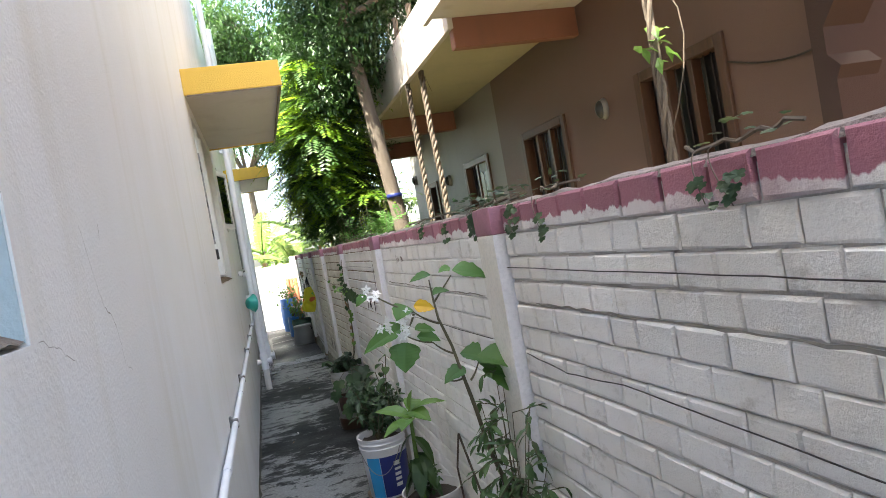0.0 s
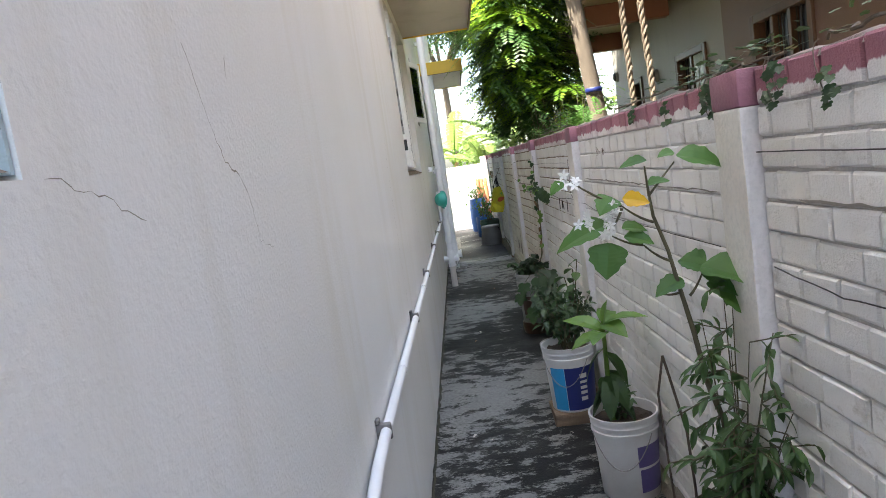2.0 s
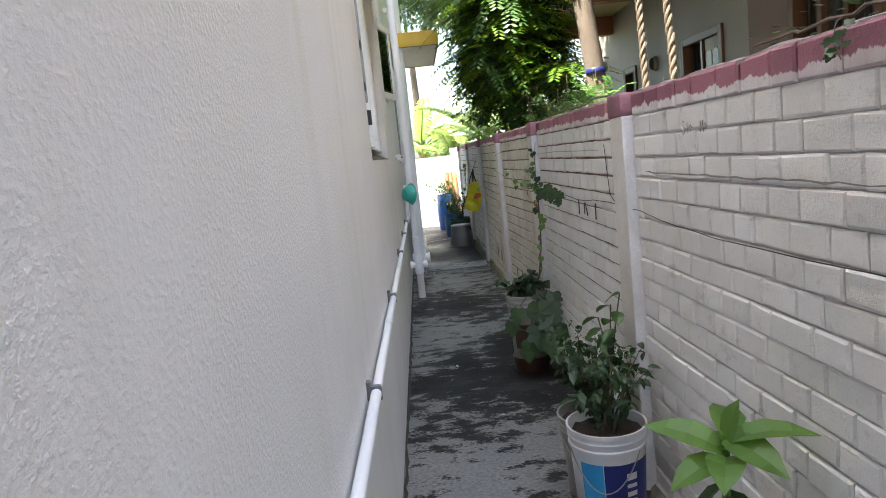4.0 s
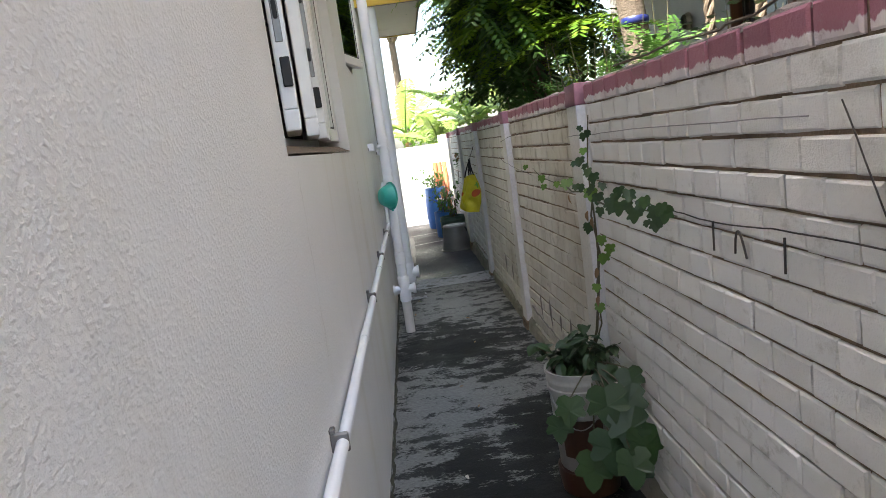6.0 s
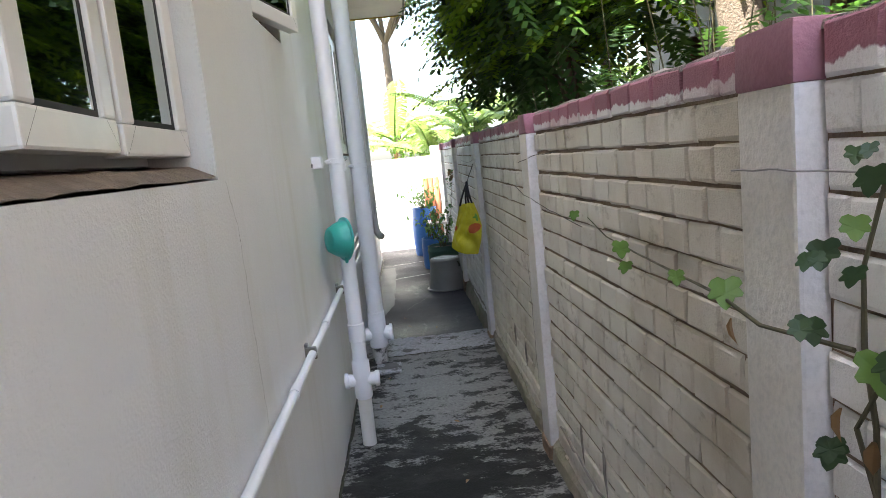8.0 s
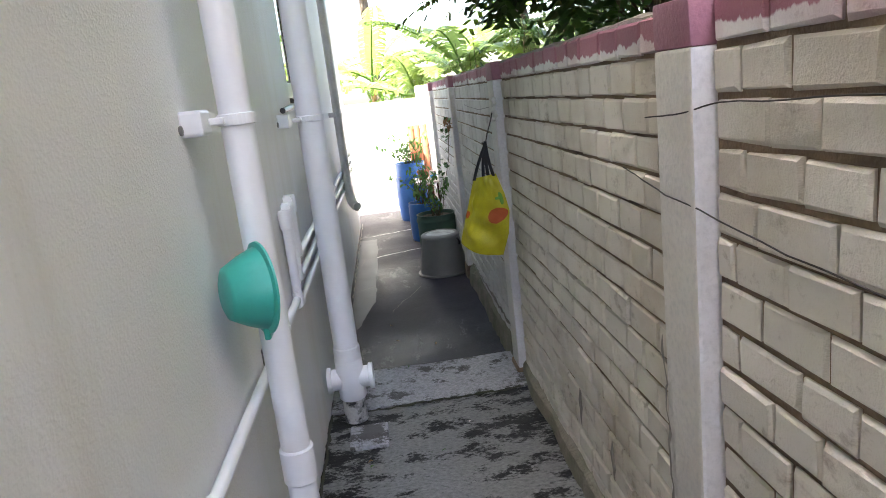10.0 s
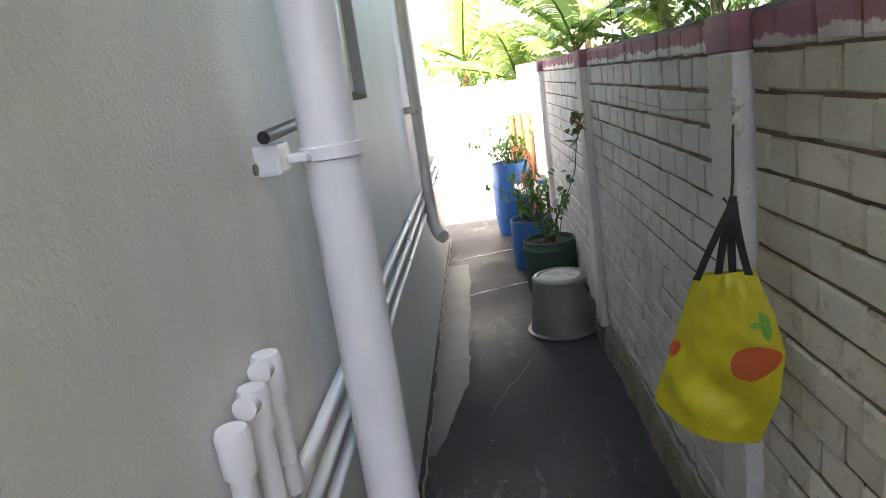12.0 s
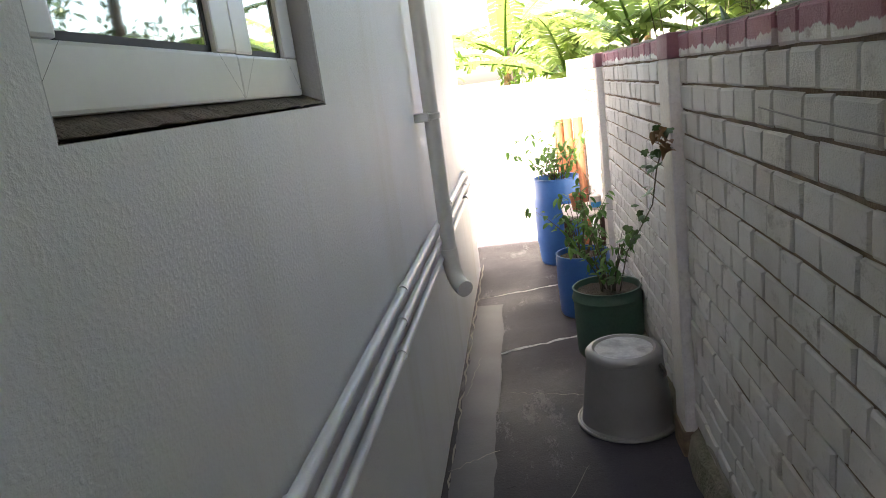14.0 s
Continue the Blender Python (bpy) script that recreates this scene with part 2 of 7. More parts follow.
M_DARKWOOD = surface("dark_wood", (0.10, 0.045, 0.025), (0.05, 0.025, 0.015), 0.45, 0, 5, 60, 0.2, 0.002, 0.5, (6, 6, 0.6))
M_WOODRED = surface("varnished_wood", (0.075, 0.032, 0.016), (0.045, 0.018, 0.009), 0.35, 0, 5, 60, 0.2, 0.002, 0.5, (6, 6, 0.6))
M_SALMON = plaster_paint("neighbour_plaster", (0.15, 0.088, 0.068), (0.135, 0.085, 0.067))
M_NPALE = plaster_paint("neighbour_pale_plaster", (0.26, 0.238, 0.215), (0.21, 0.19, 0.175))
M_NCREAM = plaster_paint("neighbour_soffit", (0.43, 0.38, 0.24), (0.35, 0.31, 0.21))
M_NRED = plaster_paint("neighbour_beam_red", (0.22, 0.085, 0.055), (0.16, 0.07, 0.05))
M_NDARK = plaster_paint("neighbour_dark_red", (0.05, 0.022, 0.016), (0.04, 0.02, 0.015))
M_NWHITE = plaster_paint("neighbour_white", (0.55, 0.50, 0.45), (0.35, 0.28, 0.22))
M_FARWALL = plaster_paint("far_wall_paint", (0.82, 0.82, 0.80), (0.7, 0.68, 0.62))
M_BARK = surface("bark", (0.11, 0.085, 0.063), (0.055, 0.042, 0.032), 0.9, 0, 9, 70, 0.9, 0.012, 0.8, (1, 1, 0.35))
M_VINE = surface("dry_vine", (0.125, 0.095, 0.068), (0.05, 0.037, 0.027), 0.85, 0, 20, 90, 0.5, 0.004)
M_TWIG = surface("green_stem", (0.09, 0.085, 0.04), (0.07, 0.05, 0.03), 0.7, 0, 20, 90, 0.3, 0.002)
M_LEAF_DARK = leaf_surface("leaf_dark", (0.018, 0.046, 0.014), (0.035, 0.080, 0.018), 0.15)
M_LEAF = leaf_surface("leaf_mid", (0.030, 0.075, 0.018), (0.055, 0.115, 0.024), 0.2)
# lighter copy of the leaf green, for fronds meant to look sunlit
M_LEAF_SUNLIT = leaf_surface("leaf_sunlit", (0.050, 0.135, 0.012), (0.19, 0.29, 0.022), 0.55)
M_LEAF_SOFT = leaf_surface("leaf_soft", (0.040, 0.115, 0.020), (0.075, 0.165, 0.030), 0.25, 0.6)
M_LEAF_LIME = leaf_surface("leaf_lime", (0.085, 0.18, 0.03), (0.14, 0.25, 0.045), 0.3)
M_BANANA = leaf_surface("banana_leaf", (0.095, 0.165, 0.035), (0.17, 0.23, 0.06), 0.35)
M_LEAF_DRY = leaf_surface("leaf_dry", (0.16, 0.09, 0.04), (0.24, 0.14, 0.06), 0.2)
M_FLOWER = leaf_surface("white_petal", (0.8, 0.8, 0.78), (0.85, 0.85, 0.8), 0.3)
M_FLOWER_Y = leaf_surface("yellow_leaf", (0.72, 0.36, 0.02), (0.8, 0.45, 0.03), 0.4)
M_WHITEPLASTIC = surface("white_plastic", (0.66, 0.66, 0.66), (0.48, 0.46, 0.44), 0.4, 0, 7, 60, 0.06, 0.001, 0.8)
M_DIRTYPLASTIC = surface("dirty_plastic", (0.40, 0.39, 0.36), (0.2, 0.18, 0.15), 0.55, 0, 11, 60, 0.1, 0.001, 0.8)
M_SCREED = surface("pale_screed", (0.10, 0.096, 0.105), (0.045, 0.041, 0.047), 0.5, 0, 3.5, 90, 0.3, 0.003, 0.6)
M_GREENPLASTIC = surface("teal_plastic", (0.03, 0.36, 0.29), (0.045, 0.40, 0.33), 0.35, 0, 5, 50, 0.03, 0.001)
M_BLUEPLASTIC = surface("blue_plastic", (0.02, 0.11, 0.36), (0.03, 0.15, 0.42), 0.4, 0, 5, 50, 0.05, 0.001)
M_GREENDRUM = surface("green_drum", (0.045, 0.11, 0.075), (0.06, 0.09, 0.07), 0.55, 0, 6, 60, 0.15, 0.002)
M_LABEL_PURPLE = surface("label_purple", (0.09, 0.07, 0.22), (0.12, 0.1, 0.24), 0.4, 0, 9, 60, 0.03, 0.001)
M_LABEL_NAVY = surface("label_navy", (0.02, 0.03, 0.16), None, 0.4, 0, 9, 60, 0.03, 0.001)
M_LABEL_CYAN = surface("label_cyan", (0.03, 0.30, 0.60), None, 0.4, 0, 9, 60, 0.03, 0.001)
M_ALU = surface("dull_aluminium", (0.27, 0.265, 0.26), (0.19, 0.185, 0.18), 0.48, 0.45, 5, 60, 0.08, 0.001)
M_TERRA = surface("terracotta", (0.42, 0.17, 0.08), (0.33, 0.13, 0.07), 0.8, 0, 8, 80, 0.3, 0.003, vary=0.6)
M_BAG = surface("yellow_woven_bag", (0.47, 0.43, 0.015), (0.33, 0.29, 0.01), 0.36, 0, 9, 160, 0.25, 0.002)
M_BAGGREEN = surface("bag_green", (0.12, 0.32, 0.04), None, 0.45, 0, 9, 160, 0.2, 0.002)
M_BAGRED = surface("bag_orange", (0.42, 0.075, 0.015), None, 0.45, 0, 9, 160, 0.2, 0.002)
M_BLACKCLOTH = surface("black_webbing", (0.02, 0.02, 0.022), None, 0.85, 0, 9, 200, 0.5, 0.002)
M_WIRE = surface("rusty_wire", (0.06, 0.05, 0.045), None, 0.7, 0.3, 9, 100, 0.1, 0.001)
M_ROPE = surface("grey_wire", (0.30, 0.29, 0.28), None, 0.8, 0, 9, 100, 0.1, 0.001)
M_LAMP = surface("lamp_metal", (0.25, 0.24, 0.23), None, 0.4, 0.6, 9, 60, 0.1, 0.001)
M_LAMPGLASS = surface("frosted_glass", (0.03, 0.03, 0.028), None, 0.4, 0, 9, 60, 0.05, 0.001)
M_CURTAIN = surface("white_curtain", (0.66, 0.72, 0.75), (0.5, 0.56, 0.6), 0.8, 0, 6, 90, 0.2, 0.003)
M_CRACK = surface("crack_shadow", (0.27, 0.25, 0.22), None, 0.95, 0, 9, 90, 0.3, 0.002)
M_TAPE = surface("blue_tape", (0.01, 0.018, 0.11), None, 0.4, 0, 9, 60, 0.1, 0.001)
M_ROOM = surface("room_dim_beige", (0.3, 0.28, 0.25), None, 0.8, 0, 3, 60, 0.1, 0.001)
M_LAWN = surface("bare_earth", (0.17, 0.13, 0.08), (0.08, 0.10, 0.03), 0.95, 0, 1.2, 60, 0.8, 0.02)
M_CHARCOAL = surface("charcoal_scrawl", (0.25, 0.2, 0.18), None, 0.9, 0, 9, 100, 0.1, 0.001)

# ---- builders ----
ORIGIN = {}


def thing(name, at, label, category, group="", kind=""):
    ob = new(name)
    ob.location = at
    ORIGIN[ob] = Vector(at)
    return tagged(ob, label, category, group, kind)


def to_mesh(name, bm, mats, smooth=False):
    me = bpy.data.meshes.new(name)
    bmesh.ops.recalc_face_normals(bm, faces=bm.faces)
    if smooth:
        for e in bm.edges:
            e.smooth = e.calc_face_angle(0.0) < 0.75
    bm.to_mesh(me)
    bm.free()
    for m in (mats if isinstance(mats, (list, tuple)) else [mats]):
        me.materials.append(m)
    if smooth:
        for p in me.polygons:
            p.use_smooth = True
    return me


def part(name, bm, mat, parent, label="", smooth=False):
    """One mesh, built in world places, as a part of parent."""
    o = ORIGIN[parent]
    bmesh.ops.translate(bm, vec=-o, verts=bm.verts)
    ob = new(name, to_mesh(name, bm, mat, smooth))
    ob.parent = parent
    ORIGIN[ob] = o
    return tagged(ob, label)


def part_mesh(name, me, parent, label="", kind=""):
    o = ORIGIN[parent]
    ob = new(name, me)
    ob.parent = parent
    ob.location = (0, 0, 0)
    me.transform(Matrix.Translation(-o))
    ORIGIN[ob] = o
    return tagged(ob, label, kind=kind)


def setting(name, bm, mat, label, category, smooth=False):
    ob = new(name, to_mesh(name, bm, mat, smooth))
    ORIGIN[ob] = Vector((0, 0, 0))
    return tagged(ob, label, category, kind="structure")


def box(bm, x0, x1, y0, y1, z0, z1, bevel=0.0, seg=1, rot=None, about=None):
    r = bmesh.ops.create_cube(bm, size=1.0)
    vs = r["verts"]
    bmesh.ops.scale(bm, vec=(x1 - x0, y1 - y0, z1 - z0), verts=vs)
    bmesh.ops.translate(bm, vec=((x0 + x1) / 2, (y0 + y1) / 2, (z0 + z1) / 2), verts=vs)
    if bevel:
        es = list({e for v in vs for e in v.link_edges})
        g = bmesh.ops.bevel(bm, geom=es, offset=bevel, segments=seg, affect="EDGES", profile=0.6)
        vs = list({v for f in g["faces"] for v in f.verts} | {v for v in vs if v.is_valid})
    if rot is not None:
        c = Vector(about)
        bmesh.ops.transform(bm, matrix=Matrix.Translation(c) @ rot @ Matrix.Translation(-c), verts=vs)
    return vs


def lathe(bm, profile, at, segs=32, squash=1.0, mat=None):
    """profile: (radius, height) from bottom to top, swept about a vertical axis through at; mat turns it."""
    rings = []
    for r, h in profile:
        ring = []
        for i in range(segs):
            a = 2 * math.pi * i / segs
            p = Vector((r * math.cos(a), r * math.sin(a) * squash, h))
            if mat is not None:
                p = mat @ p
            ring.append(bm.verts.new(p + Vector(at)))
        rings.append(ring)
    for a, b in zip(rings, rings[1:]):
        for i in range(segs):
            bm.faces.new((a[i], a[(i + 1) % segs], b[(i + 1) % segs], b[i]))
    for ring, (r, h) in ((rings[0], profile[0]), (rings[-1], profile[-1])):
        if r > 1e-4:
            bm.faces.new(ring)
    return rings


def tube(bm, pts, radius, segs=10, cap=True):
    """A round tube along pts; radius a number or one per point."""
    pts = [Vector(p) for p in pts]
    rad = radius if isinstance(radius, (list, tuple)) else [radius] * len(pts)
    rings, ref = [], None
    for i, p in enumerate(pts):
        d = (pts[min(i + 1, len(pts) - 1)] - pts[max(i - 1, 0)]).normalized()
        if ref is None:
            ref = d.orthogonal().normalized()
        u = (ref - d * ref.dot(d))
        u = u.normalized() if u.length > 1e-6 else d.orthogonal().normalized()
        ref, w = u, d.cross(u)
        rings.append([bm.verts.new(p + (u * math.cos(2 * math.pi * k / segs) + w * math.sin(2 * math.pi * k / segs)) * rad[i]) for k in range(segs)])
    for a, b in zip(rings, rings[1:]):
        for k in range(segs):
            bm.faces.new((a[k], a[(k + 1) % segs], b[(k + 1) % segs], b[k]))
    if cap:
        bm.faces.new(rings[0])
        bm.faces.new(rings[-1])


def bezier(p0, p1, p2, n=8):
    p0, p1, p2 = Vector(p0), Vector(p1), Vector(p2)
    return [p0 * (1 - t) ** 2 + p1 * 2 * t * (1 - t) + p2 * t * t for t in [i / n for i in range(n + 1)]]


class Leaves:
    """Collects many leaf blades into one mesh."""

    def __init__(self, behind_wall=False):
        self.v, self.f, self.behind = [], [], behind_wall

    def clear(self, p):
        """Leaves of plants behind the boundary wall keep to their side of it."""
        return not self.behind or p.z > 1.85 or p.x > 1.02 or p.y > 17.2

    def blade(self, at, way, length, width, n=3, droop=0.3, fold=0.25, side=None, shape=0.8):
        at, way = Vector(at), Vector(way).normalized()
        if not self.clear(at) or not self.clear(at + way * length):
            return
        side = Vector(side) if side is not None else way.cross(Vector((random.uniform(-.3, .3), random.uniform(-.3, .3), 1)))
        side = side.normalized() if side.length > 1e-5 else Vector((1, 0, 0))
        up = side.cross(way).normalized()
        k = len(self.v)
        for i in range(n + 1):
            s = i / n
            c = at + way * (length * s) - up * (droop * length * s * s) - Vector((0, 0, droop * length * 0.4 * s * s))
            w = width * 0.5 * (math.sin(math.pi * min(1, 0.06 + s * 0.94)) ** shape if i < n else 0.02)
            lift = up * (w * fold)
            self.v += [c - side * w + lift, c, c + side * w + lift]
        for i in range(n):
            a = k + 3 * i
            self.f += [(a, a + 1, a + 4, a + 3), (a + 1, a + 2, a + 5, a + 4)]

    def diamond(self, at, way, side, length, width):
        k = len(self.v)
        self.v += [at, at + way * (length * 0.45) - side * (width * 0.5), at + way * length, at + way * (length * 0.45) + side * (width * 0.5)]
        self.f.append((k, k + 1, k + 2, k + 3))

    def frond(self, at, way, length, pairs, leaflet, width, droop=0.5):
        at, way = Vector(at), Vector(way).normalized()
        side = way.cross(Vector((0, 0, 1)))
        side = side.normalized() if side.length > 1e-4 else Vector((1, 0, 0))
        for i in range(1, pairs + 1):
            s = i / pairs
            p = at + way * (length * s) - Vector((0, 0, droop * length * s * s))
            d = (way - Vector((0, 0, 2 * droop * s))).normalized()
            l = leaflet * (0.65 + 0.6 * math.sin(math.pi * (0.15 + 0.75 * s)))
            if not self.clear(p):
                continue
            for sg in (-1, 1):
                w = (side * sg + d * 0.45 - Vector((0, 0, random.uniform(0.0, 0.35)))).normalized()
                self.diamond(p, w, d, l, width)

    def mesh(self, name, mat):
        me = bpy.data.meshes.new(name)
        me.from_pydata([tuple(v) for v in self.v], [], self.f)
        me.materials.append(mat)
        me.update()
        return me


def rnd(a, b):
    return random.uniform(a, b)


def ball_dir():
    v = Vector((random.gauss(0, 1), random.gauss(0, 1), random.gauss(0, 1)))
    return v.normalized()


# ---- ground and floors ----
H = -0.265          # face of the house wall
B = 0.785           # face of the bricks on the boundary wall
END_HOUSE = 16.05
LOW_FROM, LOW_TOP = 14.4, 2.75   # far end of the house, unseen, made lower to let sun reach the far wall
FARWALL = 16.94

bm = bmesh.new()
for x0, x1, y0, y1 in ((-600, 600, -600, 600),):
    vs = [bm.verts.new(p) for p in ((x0, y0, -0.16), (x1, y0, -0.16), (x1, y1, -0.16), (x0, y1, -0.16))]
    bm.faces.new(vs)
setting("ground", bm, M_LAWN, "bare brown earth with sparse green growth", "ground")


def slab_grid(name, x0, x1, y0, y1, z, step, lift, mat, label):
    """Uneven floor slab with a solid edge."""
    bm = bmesh.new()
    nx, ny = max(2, int((x1 - x0) / step)), max(2, int((y1 - y0) / step))
    g = [[bm.verts.new((x0 + (x1 - x0) * i / nx, y0 + (y1 - y0) * j / ny,
                        z + lift * noise.fractal(Vector((i * step * 2.3, j * step * 2.3, z * 9)), 0.8, 2.0, 4))) for i in range(nx + 1)] for j in range(ny + 1)]
    for j in range(ny):
        for i in range(nx):
            bm.faces.new((g[j][i], g[j][i + 1], g[j + 1][i + 1], g[j + 1][i]))
    rim = [e for e in bm.edges if e.is_boundary]
    ex = bmesh.ops.extrude_edge_only(bm, edges=rim)
    for v in [v for v in ex["geom"] if isinstance(v, bmesh.types.BMVert)]:
        v.co.z = z - 0.15
    return setting(name, bm, mat, label, "floor")


slab_grid("floor_near", H - 0.02, B - 0.02, -3.0, 10.98, 0.0, 0.04, 0.006, M_FLOOR, "dark cement path with worn flaking whitewash patches")
slab_grid("floor_edge", H - 0.02, B - 0.02, 10.62, 11.10, 0.008, 0.04, 0.006, M_EDGE, "whitewashed cement step edge, paint flaking off")
slab_grid("floor_far", H - 0.02, B - 0.02, 11.10, FARWALL, -0.045, 0.05, 0.005, M_FLOOR2, "smooth dark purplish cement floor, damp in places")
bm = bmesh.new()
box(bm, -6, H - 0.021, END_HOUSE, FARWALL, -0.3, -0.05)
setting("floor_side", bm, M_FLOOR2, "grey cement yard floor behind the house", "floor")


def ribbon_crack(name, pts, width, parent, mat=M_CRACK, lift=(0, 0, 0.003), flat="z"):
    bm = bmesh.new()
    prev = None
    for i, p in enumerate(pts):
        p = Vector(p) + Vector(lift)
        d = (Vector(pts[min(i + 1, len(pts) - 1)]) - Vector(pts[max(0, i - 1)])).normalized()
        n = {"z": Vector((0, 0, 1)), "x": Vector((1, 0, 0))}[flat]
        s = d.cross(n).normalized() * width * rnd(0.4, 1.0) * (0.3 if i in (0, len(pts) - 1) else 1)
        cur = (bm.verts.new(p - s), bm.verts.new(p + s))
        if prev:
            bm.faces.new((prev[0], prev[1], cur[1], cur[0]))
        prev = cur
    if flat == "x" and pts[0][0] < 0:
        near_bulge(bm)
    return part(name, bm, mat, parent)


def wander(a, b, n, amp, axis=None):
    a, b = Vector(a), Vector(b)
    out = []
    for i in range(n + 1):
        p = a.lerp(b, i / n)
        j = Vector((rnd(-amp, amp), rnd(-amp, amp), rnd(-amp, amp)))
        if axis is not None:
            j[axis] = 0
        out.append(p + (j if 0 < i < n else Vector()))
    return out


# white cement seams across the far floor
far_floor = bpy.data.objects["floor_far"]
M_SEAM = surface("seam_white", (0.55, 0.54, 0.53), (0.4, 0.39, 0.38), 0.8, 0, 20, 90, 0.5, 0.004)
for y0, y1 in ((14.12, 14.36), (15.25, 15.45)):
    ribbon_crack("cement_seam", wander((H + 0.14, y0, -0.042), (0.5, y1, -0.042), 14, 0.012, 2), 0.018, far_floor, M_SEAM)
    ribbon_crack("crack", wander((H + 0.01, y0 - 0.02, -0.042), (H + 0.15, y0, -0.042), 6, 0.01, 2), 0.006, far_floor)
bm = bmesh.new()
prev = None
for i in range(81):
    y = 11.9 + 3.15 * i / 80
    xr = -0.045 + 0.03 * noise.noise(Vector((y * 1.7, 3, 1))) + 0.012 * noise.noise(Vector((y * 9, 1, 1))) - 0.17 * max(0.0, 1 - (y - 11.9) / 0.7)
    cur = (bm.verts.new((H + 0.03 + 0.012 * noise.noise(Vector((y * 8, 0, 0))), y, -0.036)), bm.verts.new((xr, y, -0.036)))
    if prev:
        bm.faces.new((prev[0], prev[1], cur[1], cur[0]))
    prev = cur
part("screed_patch", bm, M_SCREED, far_floor, "pale damp cement skim along the house")
for a, b, w in (((-0.25, 12.9), (-0.03, 13.05), 0.003), ((0.0, 13.6), (0.42, 13.52), 0.0025), ((-0.22, 13.6), (-0.16, 14.1), 0.002), ((0.05, 12.2), (0.35, 12.9), 0.002)):
    ribbon_crack("crack", wander((*a, -0.033), (*b, -0.033), 14, 0.012, 2), w, far_floor)
ribbon_crack("crack", wander((H + 0.03, 11.3, -0.042), (H + 0.02, 16.2, -0.042), 60, 0.012, 2), 0.008, far_floor)

# cement pad and grimy gutter at the step
near_floor = bpy.data.objects["floor_near"]
bm = bmesh.new()
box(bm, -0.15, 0.03, 10.22, 10.44, -0.02, 0.017, 0.008, 2)
for v in bm.verts:
    v.co += Vector((1, 1, 0.2)) * 0.012 * noise.noise(v.co * 9)
part("cement_pad", bm, M_EDGE, near_floor, "whitewashed cement pad", True)
M_GRIME = surface("mossy_grime", (0.055, 0.052, 0.035), (0.02, 0.02, 0.016), 0.9, 0, 18, 90, 0.6, 0.004)
ribbon_crack("gutter_grime", wander((H + 0.03, 10.57, 0.012), (B - 0.06, 10.60, 0.012), 40, 0.010, 2), 0.016, near_floor, M_GRIME)
ribbon_crack("edge_grime", wander((H + 0.012, 3.0, 0.008), (H + 0.012, 10.6, 0.008), 120, 0.006, 2), 0.010, near_floor, M_GRIME)

# ---- the house ----
# wall top lies out of view, its height set by the shade it casts
TOP = 5.1
SPLIT = 2.3
OPEN = [  # y0, y1, z0, z1
    (0.05, 1.04, 1.545, 2.75), (5.40, 7.29, 1.49, 2.74), (8.02, 8.56, 2.02, 2.74), (11.02, 12.03, 1.555, 2.62)]


def near_bulge(bm):
    """The wall stands up to 5.5 cm proud at its near end."""
    for v in bm.verts:
        v.co.x += 0.055 * min(1.0, max(0.0, (2.3 - v.co.y) / 1.27))


def wall_with_openings(bm, x0, x1, y0, y1, z0, z1, openings):
    y = y0
    for a, b, c, d in openings:
        box(bm, x0, x1, y, a, z0, z1)
        box(bm, x0, x1, a, b, z0, c)
        box(bm, x0, x1, a, b, d, z1)
        y = b
    box(bm, x0, x1, y, y1, z0, z1)


bm = bmesh.new()
wall_with_openings(bm, H - 0.23, H, -4.0, SPLIT, -0.2, TOP, OPEN[:1])
wall_with_openings(bm, H - 0.23, H, SPLIT, LOW_FROM, -0.2, TOP, OPEN[1:])
box(bm, H - 0.23, H, LOW_FROM, END_HOUSE, -0.2, LOW_TOP)
near_bulge(bm)
wall_west = setting("wall_west", bm, M_HOUSE, "off-white rough plastered house wall with hairline cracks", "wall")
# unseen back walls and roof close the house so the rooms stay dark
bm = bmesh.new()
box(bm, -5.5, -5.3, -4, LOW_FROM, -0.2, TOP)
box(bm, -5.5, -5.3, LOW_FROM, END_HOUSE, -0.2, LOW_TOP)
box(bm, -5.3, H - 0.235, LOW_FROM - 0.2, LOW_FROM, LOW_TOP + 0.12, TOP)
box(bm, -5.3, H - 0.235, -4.0, -3.8, -0.2, TOP)
box(bm, -5.3, H - 0.235, END_HOUSE - 0.2, END_HOUSE, -0.2, LOW_TOP)
setting("wall_house_back", bm, M_HOUSE, "off-white outer walls of the house, unseen, closing off its dark rooms", "wall")
bm = bmesh.new()
box(bm, -5.5, H + 0.0, -4, LOW_FROM, TOP, TOP + 0.12)
box(bm, -5.5, H + 0.0, LOW_FROM + 0.002, END_HOUSE, LOW_TOP, LOW_TOP + 0.12)
box(bm, -5.3, H - 0.24, -3.8, LOW_FROM - 0.21, 3.0, 3.1)
setting("house_roof", bm, M_HOUSE, "flat concrete house roof slab, unseen, shutting light out of the rooms", "roof")
# partitions added to keep the rooms behind the windows dark
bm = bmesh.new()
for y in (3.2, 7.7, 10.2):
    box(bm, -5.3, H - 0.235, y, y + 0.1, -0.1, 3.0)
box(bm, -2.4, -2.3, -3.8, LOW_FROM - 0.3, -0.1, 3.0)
setting("wall_inside", bm, M_ROOM, "beige partition walls added inside the house to keep its rooms dark", "wall")

